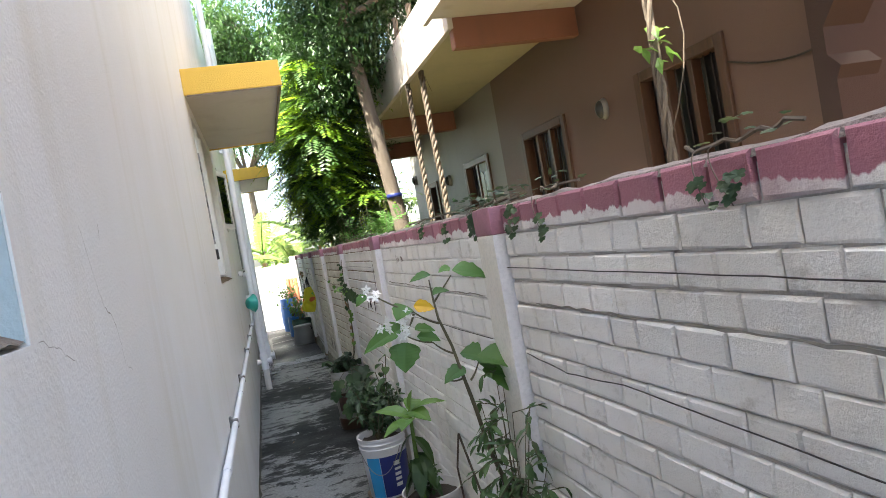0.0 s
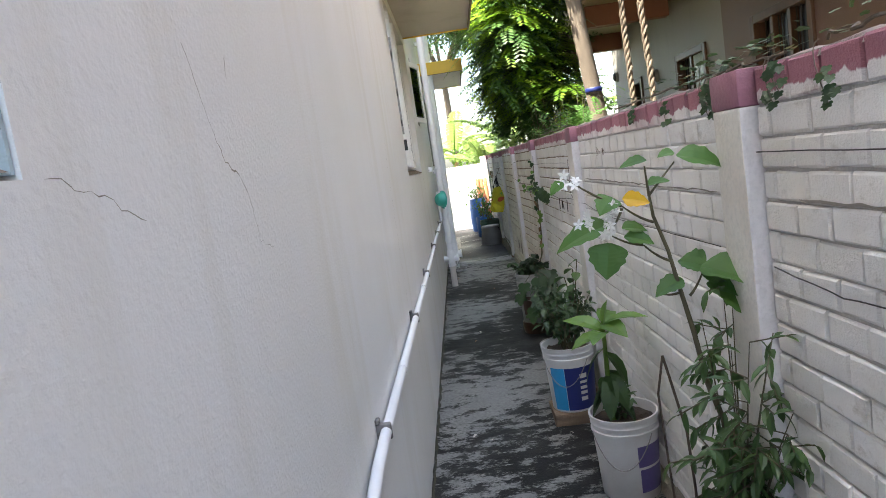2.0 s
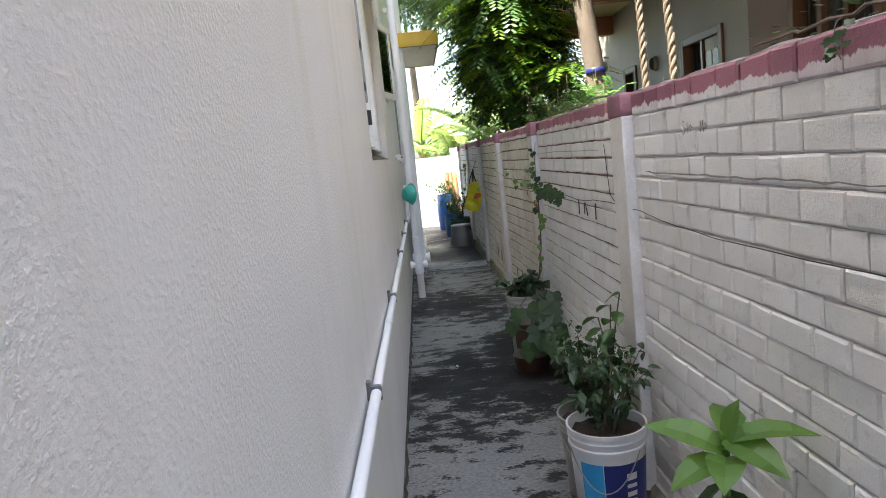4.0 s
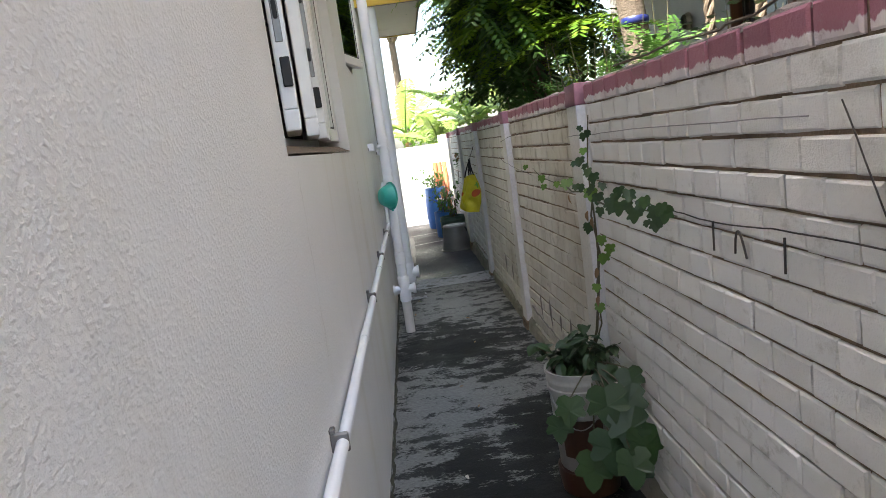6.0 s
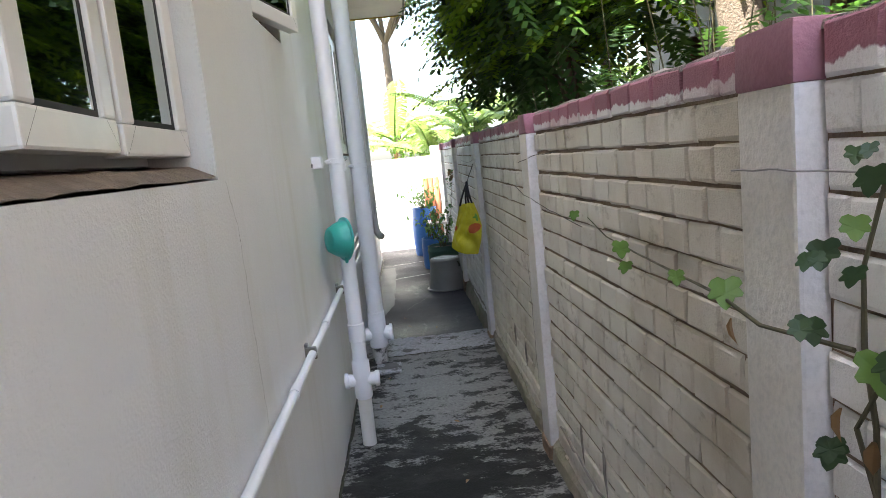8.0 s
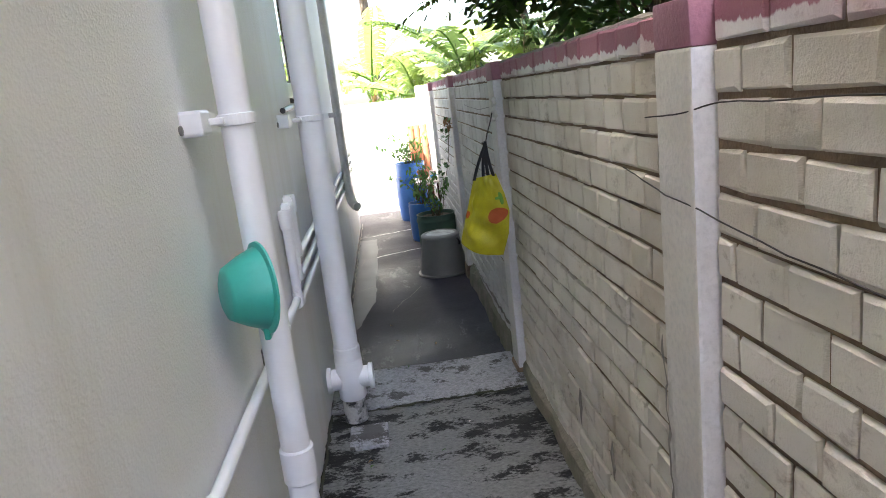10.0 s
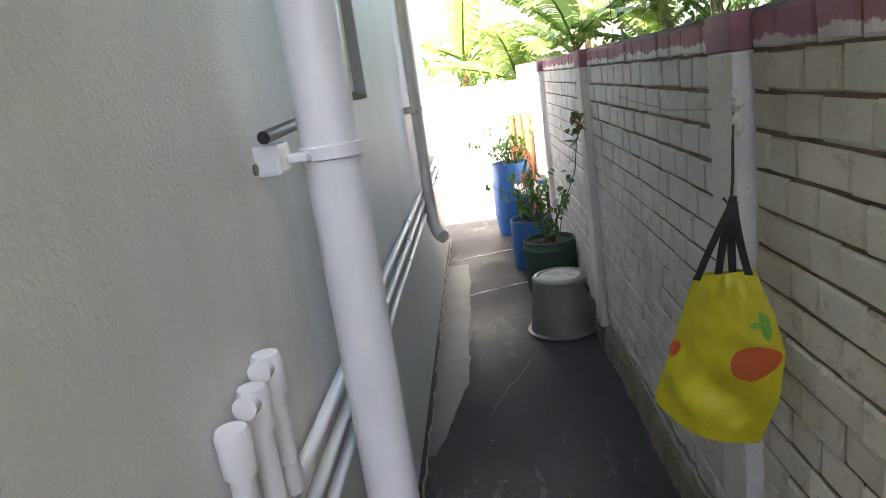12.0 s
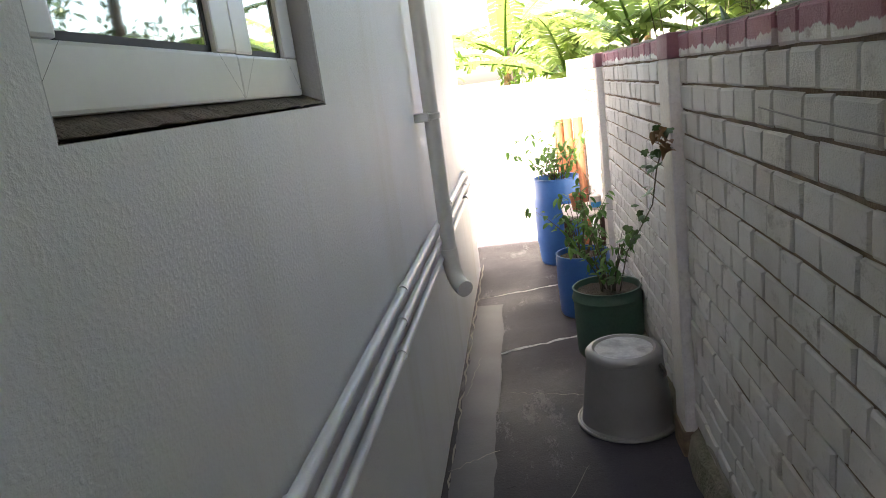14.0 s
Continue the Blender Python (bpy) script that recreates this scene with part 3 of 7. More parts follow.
# hairline cracks on the plaster
for pts, w in ((wander((H, 1.395, 1.70), (H, 1.453, 1.604), 9, 0.004, 0), 0.0009), (wander((H, 1.453, 1.604), (H, 1.484, 1.561), 6, 0.004, 0), 0.0013), (wander((H, 1.484, 1.561), (H, 1.544, 1.54), 6, 0.004, 0), 0.0016),
               (wander((H, 1.544, 1.54), (H, 1.568, 1.516), 4, 0.004, 0), 0.0013), (wander((H, 1.568, 1.516), (H, 1.588, 1.445), 7, 0.004, 0), 0.0009), (wander((H, 1.588, 1.445), (H, 1.66, 1.43), 6, 0.004, 0), 0.0005),
               (wander((H, 1.57, 1.712), (H, 1.561, 1.68), 4, 0.003, 0), 0.0014), (wander((H, 1.06, 1.545), (H, 1.12, 1.535), 6, 0.004, 0), 0.0006), (wander((H, 1.12, 1.535), (H, 1.21, 1.505), 8, 0.004, 0), 0.0007), (wander((H, 3.985, 1.70), (H, 3.915, 1.43), 22, 0.006, 0), 0.0006), (wander((H, 3.915, 1.43), (H, 3.896, 1.13), 24, 0.006, 0), 0.0009),
               (wander((H, 3.896, 1.13), (H, 3.90, 0.83), 18, 0.006, 0), 0.0007), (wander((H, 5.5, 1.45), (H, 5.47, 0.95), 20, 0.012, 0), 0.0008), (wander((H, 7.342, 1.485), (H, 7.405, 1.366), 7, 0.006, 0), 0.0013), (wander((H, 7.405, 1.366), (H, 7.43, 0.80), 20, 0.007, 0), 0.0013)):
    ribbon_crack("hairline_crack", pts, w, wall_west, M_CRACK, (0.0025, 0, 0), "x")

# reveals and broken sill ledges in the openings
def reveal(name, y0, y1, z0, z1, mat):
    bm = bmesh.new()
    box(bm, H - 0.225, H - 0.003, y1 - 0.006, y1 - 0.002, z0 + 0.004, z1)
    box(bm, H - 0.225, H - 0.003, y0 + 0.002, y0 + 0.006, z0 + 0.004, z1)
    near_bulge(bm)
    part(name, bm, mat, wall_west)
    bm = bmesh.new()
    n = 40
    prev = None
    for i in range(n + 1):
        y = y0 + 0.008 + (y1 - y0 - 0.016) * i / n
        zt = z0 + 0.004 + 0.006 * noise.noise(Vector((y * 30, 0, 0)))
        cur = [bm.verts.new((H - 0.002 + 0.004 * noise.noise(Vector((y * 21, 3, 0))), y, zt + 0.002)), bm.verts.new((H - 0.06, y, zt + 0.03)), bm.verts.new((H - 0.2, y, zt + 0.04)), bm.verts.new((H - 0.012, y, z0 - 0.02))]
        if prev:
            for k in range(3):
                bm.faces.new((prev[k], prev[k + 1], cur[k + 1], cur[k]))
        prev = cur
    near_bulge(bm)
    part("sill_mortar", bm, M_BROKEN, wall_west, "raw unfinished mortar sill")


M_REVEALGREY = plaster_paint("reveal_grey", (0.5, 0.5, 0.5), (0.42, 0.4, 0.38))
reveal("jamb_reveal", 0.05, 1.04, 1.545, 2.75, M_BLUE)
reveal("jamb_reveal", 5.40, 7.29, 1.49, 2.74, M_HOUSE)
reveal("jamb_reveal", 8.02, 8.56, 2.02, 2.74, M_HOUSE)
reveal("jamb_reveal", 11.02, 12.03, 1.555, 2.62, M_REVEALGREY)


def sash(win, hinge, y0, y1, z0, z1, angle, depth=0.045, rail=0.075, handle=False):
    """A casement leaf in the plane x = hinge x, swung out by angle degrees about its edge."""
    hx, hy = hinge
    rot = Matrix.Rotation(radians(angle), 4, "Z")
    ab = (hx, hy, 0)
    bm = bmesh.new()
    x0, x1 = hx - depth, hx
    for a, b, c, d in ((y0, y1, z0, z0 + rail), (y0, y1, z1 - rail, z1), (y0, y0 + rail, z0 + rail, z1 - rail), (y1 - rail, y1, z0 + rail, z1 - rail)):
        box(bm, x0, x1, a, b, c, d, 0.006, 2, rot, ab)
    fr = part("sash", bm, M_UPVC, win, "white uPVC sash frame")
    bm = bmesh.new()
    t = 0.012
    for a, b, c, d in ((y0 + rail, y1 - rail, z0 + rail, z0 + rail + t), (y0 + rail, y0 + rail + t, z0 + rail, z1 - rail), (y1 - rail - t, y1 - rail, z0 + rail, z1 - rail)):
        box(bm, x0 + 0.008, x1 - 0.010, a, b, c, d, 0, 1, rot, ab)
    part("gasket", bm, M_GASKET, fr, "black rubber gasket")
    bm = bmesh.new()
    box(bm, x1 - 0.016, x1 - 0.011, y0 + rail, y1 - rail, z0 + rail, z1 - rail, 0, 1, rot, ab)
    part("pane", bm, M_GLASS, fr, "reflective dark glass pane")
    # mitre lines at the corners
    bm = bmesh.new()
    for ya, yb in ((y0 + 0.004, y0 + rail), (y1 - 0.004, y1 - rail)):
        q = []
        for yy, zz in ((ya, z0 + 0.004), (yb, z0 + rail)):
            for s in (-0.0005, 0.0005):
                q.append(Vector((x1 + 0.001, yy + s, zz)))
        vs = [bm.verts.new(v) for v in (q[0], q[1], q[3], q[2])]
        bm.faces.new(vs)
    bmesh.ops.transform(bm, matrix=Matrix.Translation(ab) @ rot @ Matrix.Translation(-Vector(ab)), verts=bm.verts)
    part("mitre_joint", bm, M_GASKET, fr)
    if handle:
        bm = bmesh.new()
        box(bm, x0 + 0.012, x1 - 0.012, y0 - 0.004, y0 + 0.001, z0 + 0.24, z0 + 0.95, 0.002, 1, rot, ab)
        lock = part("lock_strip", bm, M_LAMP, fr, "grey steel lock strip")
        bm = bmesh.new()
        for zz in (z0 + 0.30, z0 + 0.52, z0 + 0.80):
            box(bm, x0 + 0.016, x1 - 0.016, y0 - 0.007, y0 - 0.0035, zz, zz + 0.05, 0.004, 1, rot, ab)
        box(bm, x0 + 0.014, x1 - 0.004, y0 - 0.010, y0 - 0.0002, z0 + 0.12, z0 + 0.20, 0.003, 1, rot, ab)
        part("lock_bolt", bm, M_GASKET, fr, "dark lock bolts and seal block")
    return fr


def outer_frame(win, y0, y1, z0, z1, x1, rail=0.05, mull=()):
    bm = bmesh.new()
    x0 = x1 - 0.06
    for a, b, c, d in [(y0, y1, z0, z0 + rail), (y0, y1, z1 - rail, z1), (y0, y0 + rail, z0 + rail, z1 - rail), (y1 - rail, y1, z0 + rail, z1 - rail)] + [(m - 0.03, m + 0.03, z0 + rail, z1 - rail) for m in mull]:
        box(bm, x0, x1, a, b, c, d, 0.004)
    return part("window_frame", bm, M_UPVC, win, "white uPVC outer frame")


def grille(win, y0, y1, z0, z1, x, step=0.085):
    z = z0 + step
    while z < z1 - 0.03:
        bm = bmesh.new()
        tube(bm, [(x, y0, z), (x, y1, z)], 0.006, 6)
        part("grille_bar", bm, M_WIRE, win, "black horizontal steel bar")
        z += step


w0 = thing("window_1", (H, 0.66, 1.55), "white uPVC casement window in a pale blue reveal", "window", kind="structure")
outer_frame(w0, 0.06, 1.03, 1.575, 2.74, H - 0.075)
sash(w0, (H - 0.06, 0.1), 0.08, 0.53, 1.59, 2.70, 0)
sash(w0, (H - 0.06, 1.02), 0.54, 1.02, 1.59, 2.70, 0)
w1 = thing("window_2", (H, 6.3, 1.49), "white uPVC casement window, sashes ajar, black bars behind", "window", kind="structure")
outer_frame(w1, 5.42, 7.27, 1.535, 2.73, H - 0.15, 0.035)
grille(w1, 5.45, 7.25, 1.56, 2.7, H - 0.225)
sash(w1, (H - 0.055, 6.06), 5.66, 6.06, 1.56, 2.70, 9, rail=0.06, handle=True)
sash(w1, (H - 0.050, 6.47), 6.075, 6.47, 1.555, 2.70, 8, rail=0.06)
sash(w1, (H - 0.048, 6.87), 6.49, 6.87, 1.555, 2.70, 5, rail=0.06, handle=True)
sash(w1, (H - 0.045, 7.26), 6.885, 7.26, 1.55, 2.70, 0, rail=0.06)
w2 = thing("window_3", (H, 8.3, 2.02), "small white uPVC ventilator window swung outward", "window", kind="structure")
outer_frame(w2, 8.03, 8.55, 2.03, 2.73, H - 0.10, 0.04)
sash(w2, (H - 0.02, 8.04), 8.04, 8.54, 2.05, 2.71, -12, rail=0.055)
w3 = thing("window_4", (H, 11.5, 1.55), "white uPVC two-leaf casement window set in a grey reveal", "window", kind="structure")
outer_frame(w3, 11.03, 12.02, 1.59, 2.61, H - 0.13)
sash(w3, (H - 0.035, 11.06), 11.03, 11.62, 1.585, 2.58, 0, rail=0.085)
sash(w3, (H - 0.040, 12.0), 11.63, 11.99, 1.585, 2.58, 0, rail=0.085)


def sunshade(y0, y1, x1, z0, z1):
    th = thing("sunshade", (H, (y0 + y1) / 2, z0), "concrete window sunshade with yellow painted fascia and cream soffit", "sunshade", "sunshades on the house")
    bm = bmesh.new()
    box(bm, H - 0.002, x1 - 0.022, y0 + 0.022, y1 - 0.022, z0, z1 - 0.03)
    part("slab", bm, M_SOFFIT, th, "cream plastered slab underside")
    bm = bmesh.new()
    box(bm, H - 0.002, x1, y0, y0 + 0.022, z0 - 0.012, z1, 0.004)
    box(bm, x1 - 0.022, x1, y0 + 0.022, y1, z0 - 0.012, z1, 0.004)
    box(bm, H - 0.002, x1 - 0.022, y1 - 0.022, y1, z0 - 0.012, z1, 0.004)
    box(bm, H - 0.002, x1 - 0.022, y0 + 0.022, y1 - 0.022, z1 - 0.028, z1 - 0.004)
    part("fascia", bm, M_YELLOW, th, "yellow painted fascia")
    bm = bmesh.new()
    box(bm, H + 0.02, x1 - 0.002, y0 + 0.004, y0 + 0.016, z0 - 0.020, z0 - 0.013)
    box(bm, x1 - 0.024, x1 - 0.006, y0 + 0.02, y1 - 0.01, z0 - 0.026, z0 - 0.013)
    part("drip_edge", bm, M_CREST, th, "dark drip edge")
    return th


sunshade(5.1, 7.45, 0.40, 2.83, 3.0)
sunshade(10.45, 12.4, 0.37, 2.86, 3.02)

# ---- boundary wall of precast panels ----
POSTS = [0.06, 2.22, 4.52, 6.57, 8.64, 10.79, 12.93, 15.1]
bm = bmesh.new()
box(bm, B + 0.009, B + 0.07, 4.55, FARWALL + 0.1, -0.2, 1.61)
wall_east = setting("wall_east", bm, M_MORTAR, "low boundary wall of whitewashed precast brick-pattern panels, pink coping", "wall")
bm = bmesh.new()
box(bm, B + 0.009, B + 0.07, -3.0, 4.55, -0.2, 1.61)
setting("wall_east_near", bm, M_MORTAR_PALE, "freshly painted joints of the boundary wall", "wall")


def post(y):
    th = thing("wall_post", (B, y + 0.08, 0), "precast concrete wall post, cream front, whitewashed side, pink top", "post", "posts of the boundary wall", "structure")
    lean = rnd(-0.006, 0.006)
    bm = bmesh.new()
    box(bm, B - 0.04, B + 0.09, y, y + 0.165, -0.1, 1.55, 0.008, 2)
    for f in bm.faces:
        f.material_index = 1 if f.normal.y < -0.7 else 0
    part("shaft", bm, [M_POST, M_POSTSIDE], th)
    bm = bmesh.new()
    box(bm, B - 0.042, B + 0.092, y - 0.002, y + 0.167, 1.548, 1.638, 0.01, 2)
    for v in bm.verts:
        v.co += Vector((1, 1, 1)) * 0.006 * noise.noise(v.co * 25)
    part("post_cap", bm, M_POSTTOP, th, "pink painted post top", True)
    bm = bmesh.new()
    box(bm, B - 0.05, B + 0.0, y - 0.006, y + 0.17, -0.06, 0.03 + rnd(0, 0.05), 0.012, 2)
    part("foot", bm, M_MORTAR, th, "crumbling cement foot")


for y in POSTS:
    post(y)

# crumbling plinth at the foot of the panels
bm = bmesh.new()
n = 420
prev = None
for i in range(n + 1):
    y = -3 + (FARWALL + 3) * i / n
    h = 0.10 + 0.05 * noise.noise(Vector((y * 2.1, 1, 0))) + 0.03 * noise.noise(Vector((y * 9, 4, 0)))
    d = 0.012 + 0.022 * noise.noise(Vector((y * 3.1, 7, 0))) + 0.010 * noise.noise(Vector((y * 14, 9, 0)))
    cur = [bm.verts.new((B - 0.03 - d, y, -0.06)), bm.verts.new((B - 0.01 - d, y, h * 0.6)), bm.verts.new((B + 0.02, y, h))]
    if prev:
        for k in range(2):
            bm.faces.new((prev[k], prev[k + 1], cur[k + 1], cur[k]))
    prev = cur
M_PLINTH = surface("mossy_plinth", (0.28, 0.25, 0.20), (0.10, 0.12, 0.06), 0.95, 0, 7, 70, 0.9, 0.015)
setting("baseboard", bm, M_PLINTH, "crumbling mossy cement foot of the boundary wall", "plinth")

# crest along the coping, with roots and dirt
bm = bmesh.new()
prev = None
n = 600
for i in range(n + 1):
    y = -3 + (FARWALL + 3) * i / n
    k = 0.012 * noise.fractal(Vector((y * 5, 2, 0)), 0.8, 2, 4)
    cur = [bm.verts.new((B + 0.002 + 0.4 * k, y, 1.618)), bm.verts.new((B + 0.008 + k, y, 1.634 + 0.7 * k)), bm.verts.new((B + 0.045, y, 1.642 + k)), bm.verts.new((B + 0.082, y, 1.61))]
    if prev:
        for q in range(3):
            bm.faces.new((prev[q], prev[q + 1], cur[q + 1], cur[q]))
    prev = cur
setting("trim", bm, M_CREST, "weathered crumbly top of the coping", "coping", True)

# ---- far wall and yard end ----
bm = bmesh.new()
box(bm, -9, B + 0.1, FARWALL, FARWALL + 0.15, -0.2, 1.485)
setting("wall_north", bm, M_FARWALL, "white painted wall closing the passage, in full sun", "wall")
bm = bmesh.new()
box(bm, B - 0.10, B + 0.09, 16.74, FARWALL - 0.002, -0.1, 1.64, 0.006)
th = setting("wall_post_end", bm, M_FARWALL, "whitewashed corner post at the end of the boundary wall", "post")
# closing walls behind the camera
bm = bmesh.new()
box(bm, -0.6, B + 0.1, -4.2, -4.0, -0.2, 2.2)
setting("wall_south", bm, M_HOUSE, "plain plastered wall closing the passage", "wall")

# ---- neighbour's building ----
NX = 3.45
NEND = 14.3
nb = thing("neighbour_house", (NX, 8, 0), "two-storey neighbouring house, salmon plaster, balcony and dark wood windows", "house")
NWIN = [(4.28, 5.45, 1.0, 2.65), (6.88, 8.13, 1.0, 2.62), (9.45, 10.62, 1.0, 2.60), (12.4, 13.0, 1.2, 2.55)]
# front wall is salmon up to y = 8.9 and pale grey beyond
bm = bmesh.new()
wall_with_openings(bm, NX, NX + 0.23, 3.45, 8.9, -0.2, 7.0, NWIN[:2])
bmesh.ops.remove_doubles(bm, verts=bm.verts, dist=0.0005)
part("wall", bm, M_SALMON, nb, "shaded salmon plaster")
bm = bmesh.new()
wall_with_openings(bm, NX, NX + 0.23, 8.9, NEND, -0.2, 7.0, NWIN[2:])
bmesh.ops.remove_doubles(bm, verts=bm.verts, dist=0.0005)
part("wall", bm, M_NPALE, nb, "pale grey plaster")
# the porch-side walls take the column's dark red, the others stay salmon
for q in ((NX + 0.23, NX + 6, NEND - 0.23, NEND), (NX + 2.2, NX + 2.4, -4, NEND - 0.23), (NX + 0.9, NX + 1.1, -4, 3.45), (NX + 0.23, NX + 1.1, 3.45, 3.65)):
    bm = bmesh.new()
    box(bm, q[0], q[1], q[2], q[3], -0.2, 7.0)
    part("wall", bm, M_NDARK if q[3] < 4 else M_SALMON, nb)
bm = bmesh.new()
box(bm, NX - 0.3, NX + 6, -4, NEND + 0.3, 7.0, 7.15)
part("roof", bm, M_NWHITE, nb)
BX = 2.16
bm = bmesh.new()
box(bm, BX, NX - 0.002, 6.4, 13.6, 3.5, 3.62)
part("balcony_soffit", bm, M_NCREAM, nb, "cream balcony underside")
bm = bmesh.new()
box(bm, BX - 0.02, NX - 0.002, 6.28, 6.4, 3.28, 3.62, 0.008)
part("beam", bm, M_NRED, nb, "brick-red beam")
for y, xx in ((10.7, 2.25), (13.45, 2.2)):
    bm = bmesh.new()
    box(bm, xx, NX - 0.002, y, y + 0.18, 3.2, 3.499, 0.008)
    part("beam", bm, M_NRED, nb, "brick-red beam")
bm = bmesh.new()
box(bm, BX - 0.06, BX, 6.28, 13.6, 3.46, 4.05, 0.006)
part("balcony_parapet", bm, M_NWHITE, nb, "stained white balcony edge")
bm = bmesh.new()
box(bm, 1.9, NX - 0.002, 2.0, 6.27, 3.56, 3.70, 0.006)
part("upper_slab", bm, M_NWHITE, nb, "cream upper floor slab")
bm = bmesh.new()
box(bm, 1.85, 1.9, 2.0, 6.27, 3.50, 4.4, 0.006)
part("upper_parapet", bm, M_NWHITE, nb, "white parapet edge in sun")
# arched porch column
bm = bmesh.new()
pr = [(3.30, 0), (3.30, 2.05), (3.26, 2.12), (3.34, 2.20), (3.34, 2.36), (3.22, 2.5), (3.05, 2.75), (2.8, 3.0), (2.8, 3.5), (3.44, 3.5), (3.44, 0)]
fa = [bm.verts.new((NX - 0.12, y, z)) for y, z in pr]
f = bm.faces.new(fa)
g = bmesh.ops.extrude_face_region(bm, geom=[f])
bmesh.ops.translate(bm, vec=(0.3, 0, 0), verts=[v for v in g["geom"] if isinstance(v, bmesh.types.BMVert)])
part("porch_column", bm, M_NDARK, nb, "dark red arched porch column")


def n_window(y0, y1, z0, z1, leaves, curtain=False):
    win = part("window", (lambda b: (box(b, NX - 0.03, NX + 0.10, y0, y0 + 0.09, z0, z1, 0.006), box(b, NX - 0.03, NX + 0.10, y1 - 0.09, y1, z0, z1, 0.006),
                                     box(b, NX - 0.03, NX + 0.10, y0 + 0.09, y1 - 0.09, z1 - 0.09, z1, 0.006), box(b, NX - 0.03, NX + 0.10, y0 + 0.09, y1 - 0.09, z0, z0 + 0.09, 0.006)) and b)(bmesh.new()), M_DARKWOOD, nb, "dark wood window with bars")
    w = (y1 - y0 - 0.18) / leaves
    for i in range(1, leaves):
        bm = bmesh.new()
        yy = y0 + 0.09 + w * i
        box(bm, NX - 0.01, NX + 0.08, yy - 0.03, yy + 0.03, z0 + 0.09, z1 - 0.09, 0.005)
        part("mullion", bm, M_WOODRED if i % 2 else M_DARKWOOD, win)
    n = int((y1 - y0 - 0.2) / 0.09)
    for i in range(n):
        bm = bmesh.new()
        yy = y0 + 0.14 + i * 0.09
        tube(bm, [(NX + 0.05, yy, z0 + 0.09), (NX + 0.05, yy, z1 - 0.09)], 0.007, 6)
        part("bar", bm, M_WIRE, win)
    bm = bmesh.new()
    box(bm, NX + 0.12, NX + 0.13, y0 + 0.04, y1 - 0.04, z0 + 0.04, z1 - 0.04)
    part("pane", bm, M_NGLASS, win, "dark glass")
    if curtain:
        bm = bmesh.new()
        box(bm, NX + 0.0, NX + 0.05, y0 + 0.1, y0 + 0.5, z0 + 0.1, z1 - 0.1, 0.005)
        s = part("open_shutter", bm, M_CURTAIN, win, "pale blue-white arched shutter panel")
        bm = bmesh.new()
        for yy in (y0 + 0.14, y0 + 0.32):
            box(bm, NX - 0.006, NX - 0.001, yy, yy + 0.14, z0 + 0.2, z1 - 0.3, 0.002)
            lathe(bm, [(0.07, -0.003), (0.07, 0.003)], (NX - 0.0035, yy + 0.07, z1 - 0.3), 20, 1.0, Matrix.Rotation(radians(90), 3, "Y"))
        part("glazed_arch", bm, M_NGLASS, s, "dark arched glass")


n_window(4.28, 5.45, 1.0, 2.65, 3)
n_window(6.88, 8.13, 1.0, 2.62, 3)
n_window(9.45, 10.62, 1.0, 2.60, 2, True)
n_window(12.4, 13.0, 1.2, 2.55, 1)


def wall_lamp(y, z):
    th = thing("wall_lamp", (NX, y, z), "oval bulkhead wall lamp with frosted glass on plaster", "lamp", "bulkhead lamps")
    bm = bmesh.new()
    lathe(bm, [(0.001, 0.0), (0.10, 0.0), (0.105, 0.02), (0.09, 0.05), (0.08, 0.055)], (NX, y, z), 24, 0.62, Matrix.Rotation(radians(-90), 3, "Y"))
    part("base", bm, M_LAMP, th, "", True)
    bm = bmesh.new()
    lathe(bm, [(0.085, 0.045), (0.08, 0.075), (0.05, 0.10), (0.001, 0.11)], (NX, y, z), 24, 0.6, Matrix.Rotation(radians(-90), 3, "Y"))
    part("diffuser", bm, M_LAMPGLASS, th, "frosted glass cover", True)


wall_lamp(6.03, 2.48)
wall_lamp(11.55, 2.45)
wall_lamp(14.0, 2.75)
cable = thing("wall_cable", (NX, 3.9, 2.5), "black cable sagging along the plaster wall", "cable")
bm = bmesh.new()
tube(bm, [(NX - 0.02, 4.26, 2.42)] + [(NX - 0.02, 4.26 - 0.1 * i, 2.42 - 0.14 * math.sin(i / 9 * 2.2)) for i in range(1, 10)], 0.007, 6)
part("cable_run", bm, M_WIRE, cable)

# ---- pipes on the house wall ----
def clamp_block(th, y, z, pipe_x, r, shift=0.0):
    bm = bmesh.new()
    box(bm, H - 0.004, H + 0.05, y - 0.105 + shift, y - 0.02 + shift, z - 0.03, z + 0.03, 0.008, 2)
    blk = part("clamp_block", bm, M_PVC, th, "white clamp spacer block")
    bm = bmesh.new()
    lathe(bm, [(r + 0.001, z - 0.014), (r + 0.006, z - 0.012), (r + 0.006, z + 0.012), (r + 0.001, z + 0.014)], (pipe_x, y, 0), 28)
    box(bm, pipe_x - r - 0.010, pipe_x - r * 0.5, y - r - 0.030, y - r + 0.006, z - 0.009, z + 0.009, 0.003)
    part("clamp_strap", bm, M_PVC, th, "white strap")
    bm = bmesh.new()
    lathe(bm, [(0.011, -0.001), (0.012, 0.004), (0.006, 0.006)], (H + 0.001, y - 0.112 + shift, z - 0.012), 16, 1, Matrix.Rotation(radians(90), 3, "Y"))
    part("screw_plate", bm, M_LAMP, th)


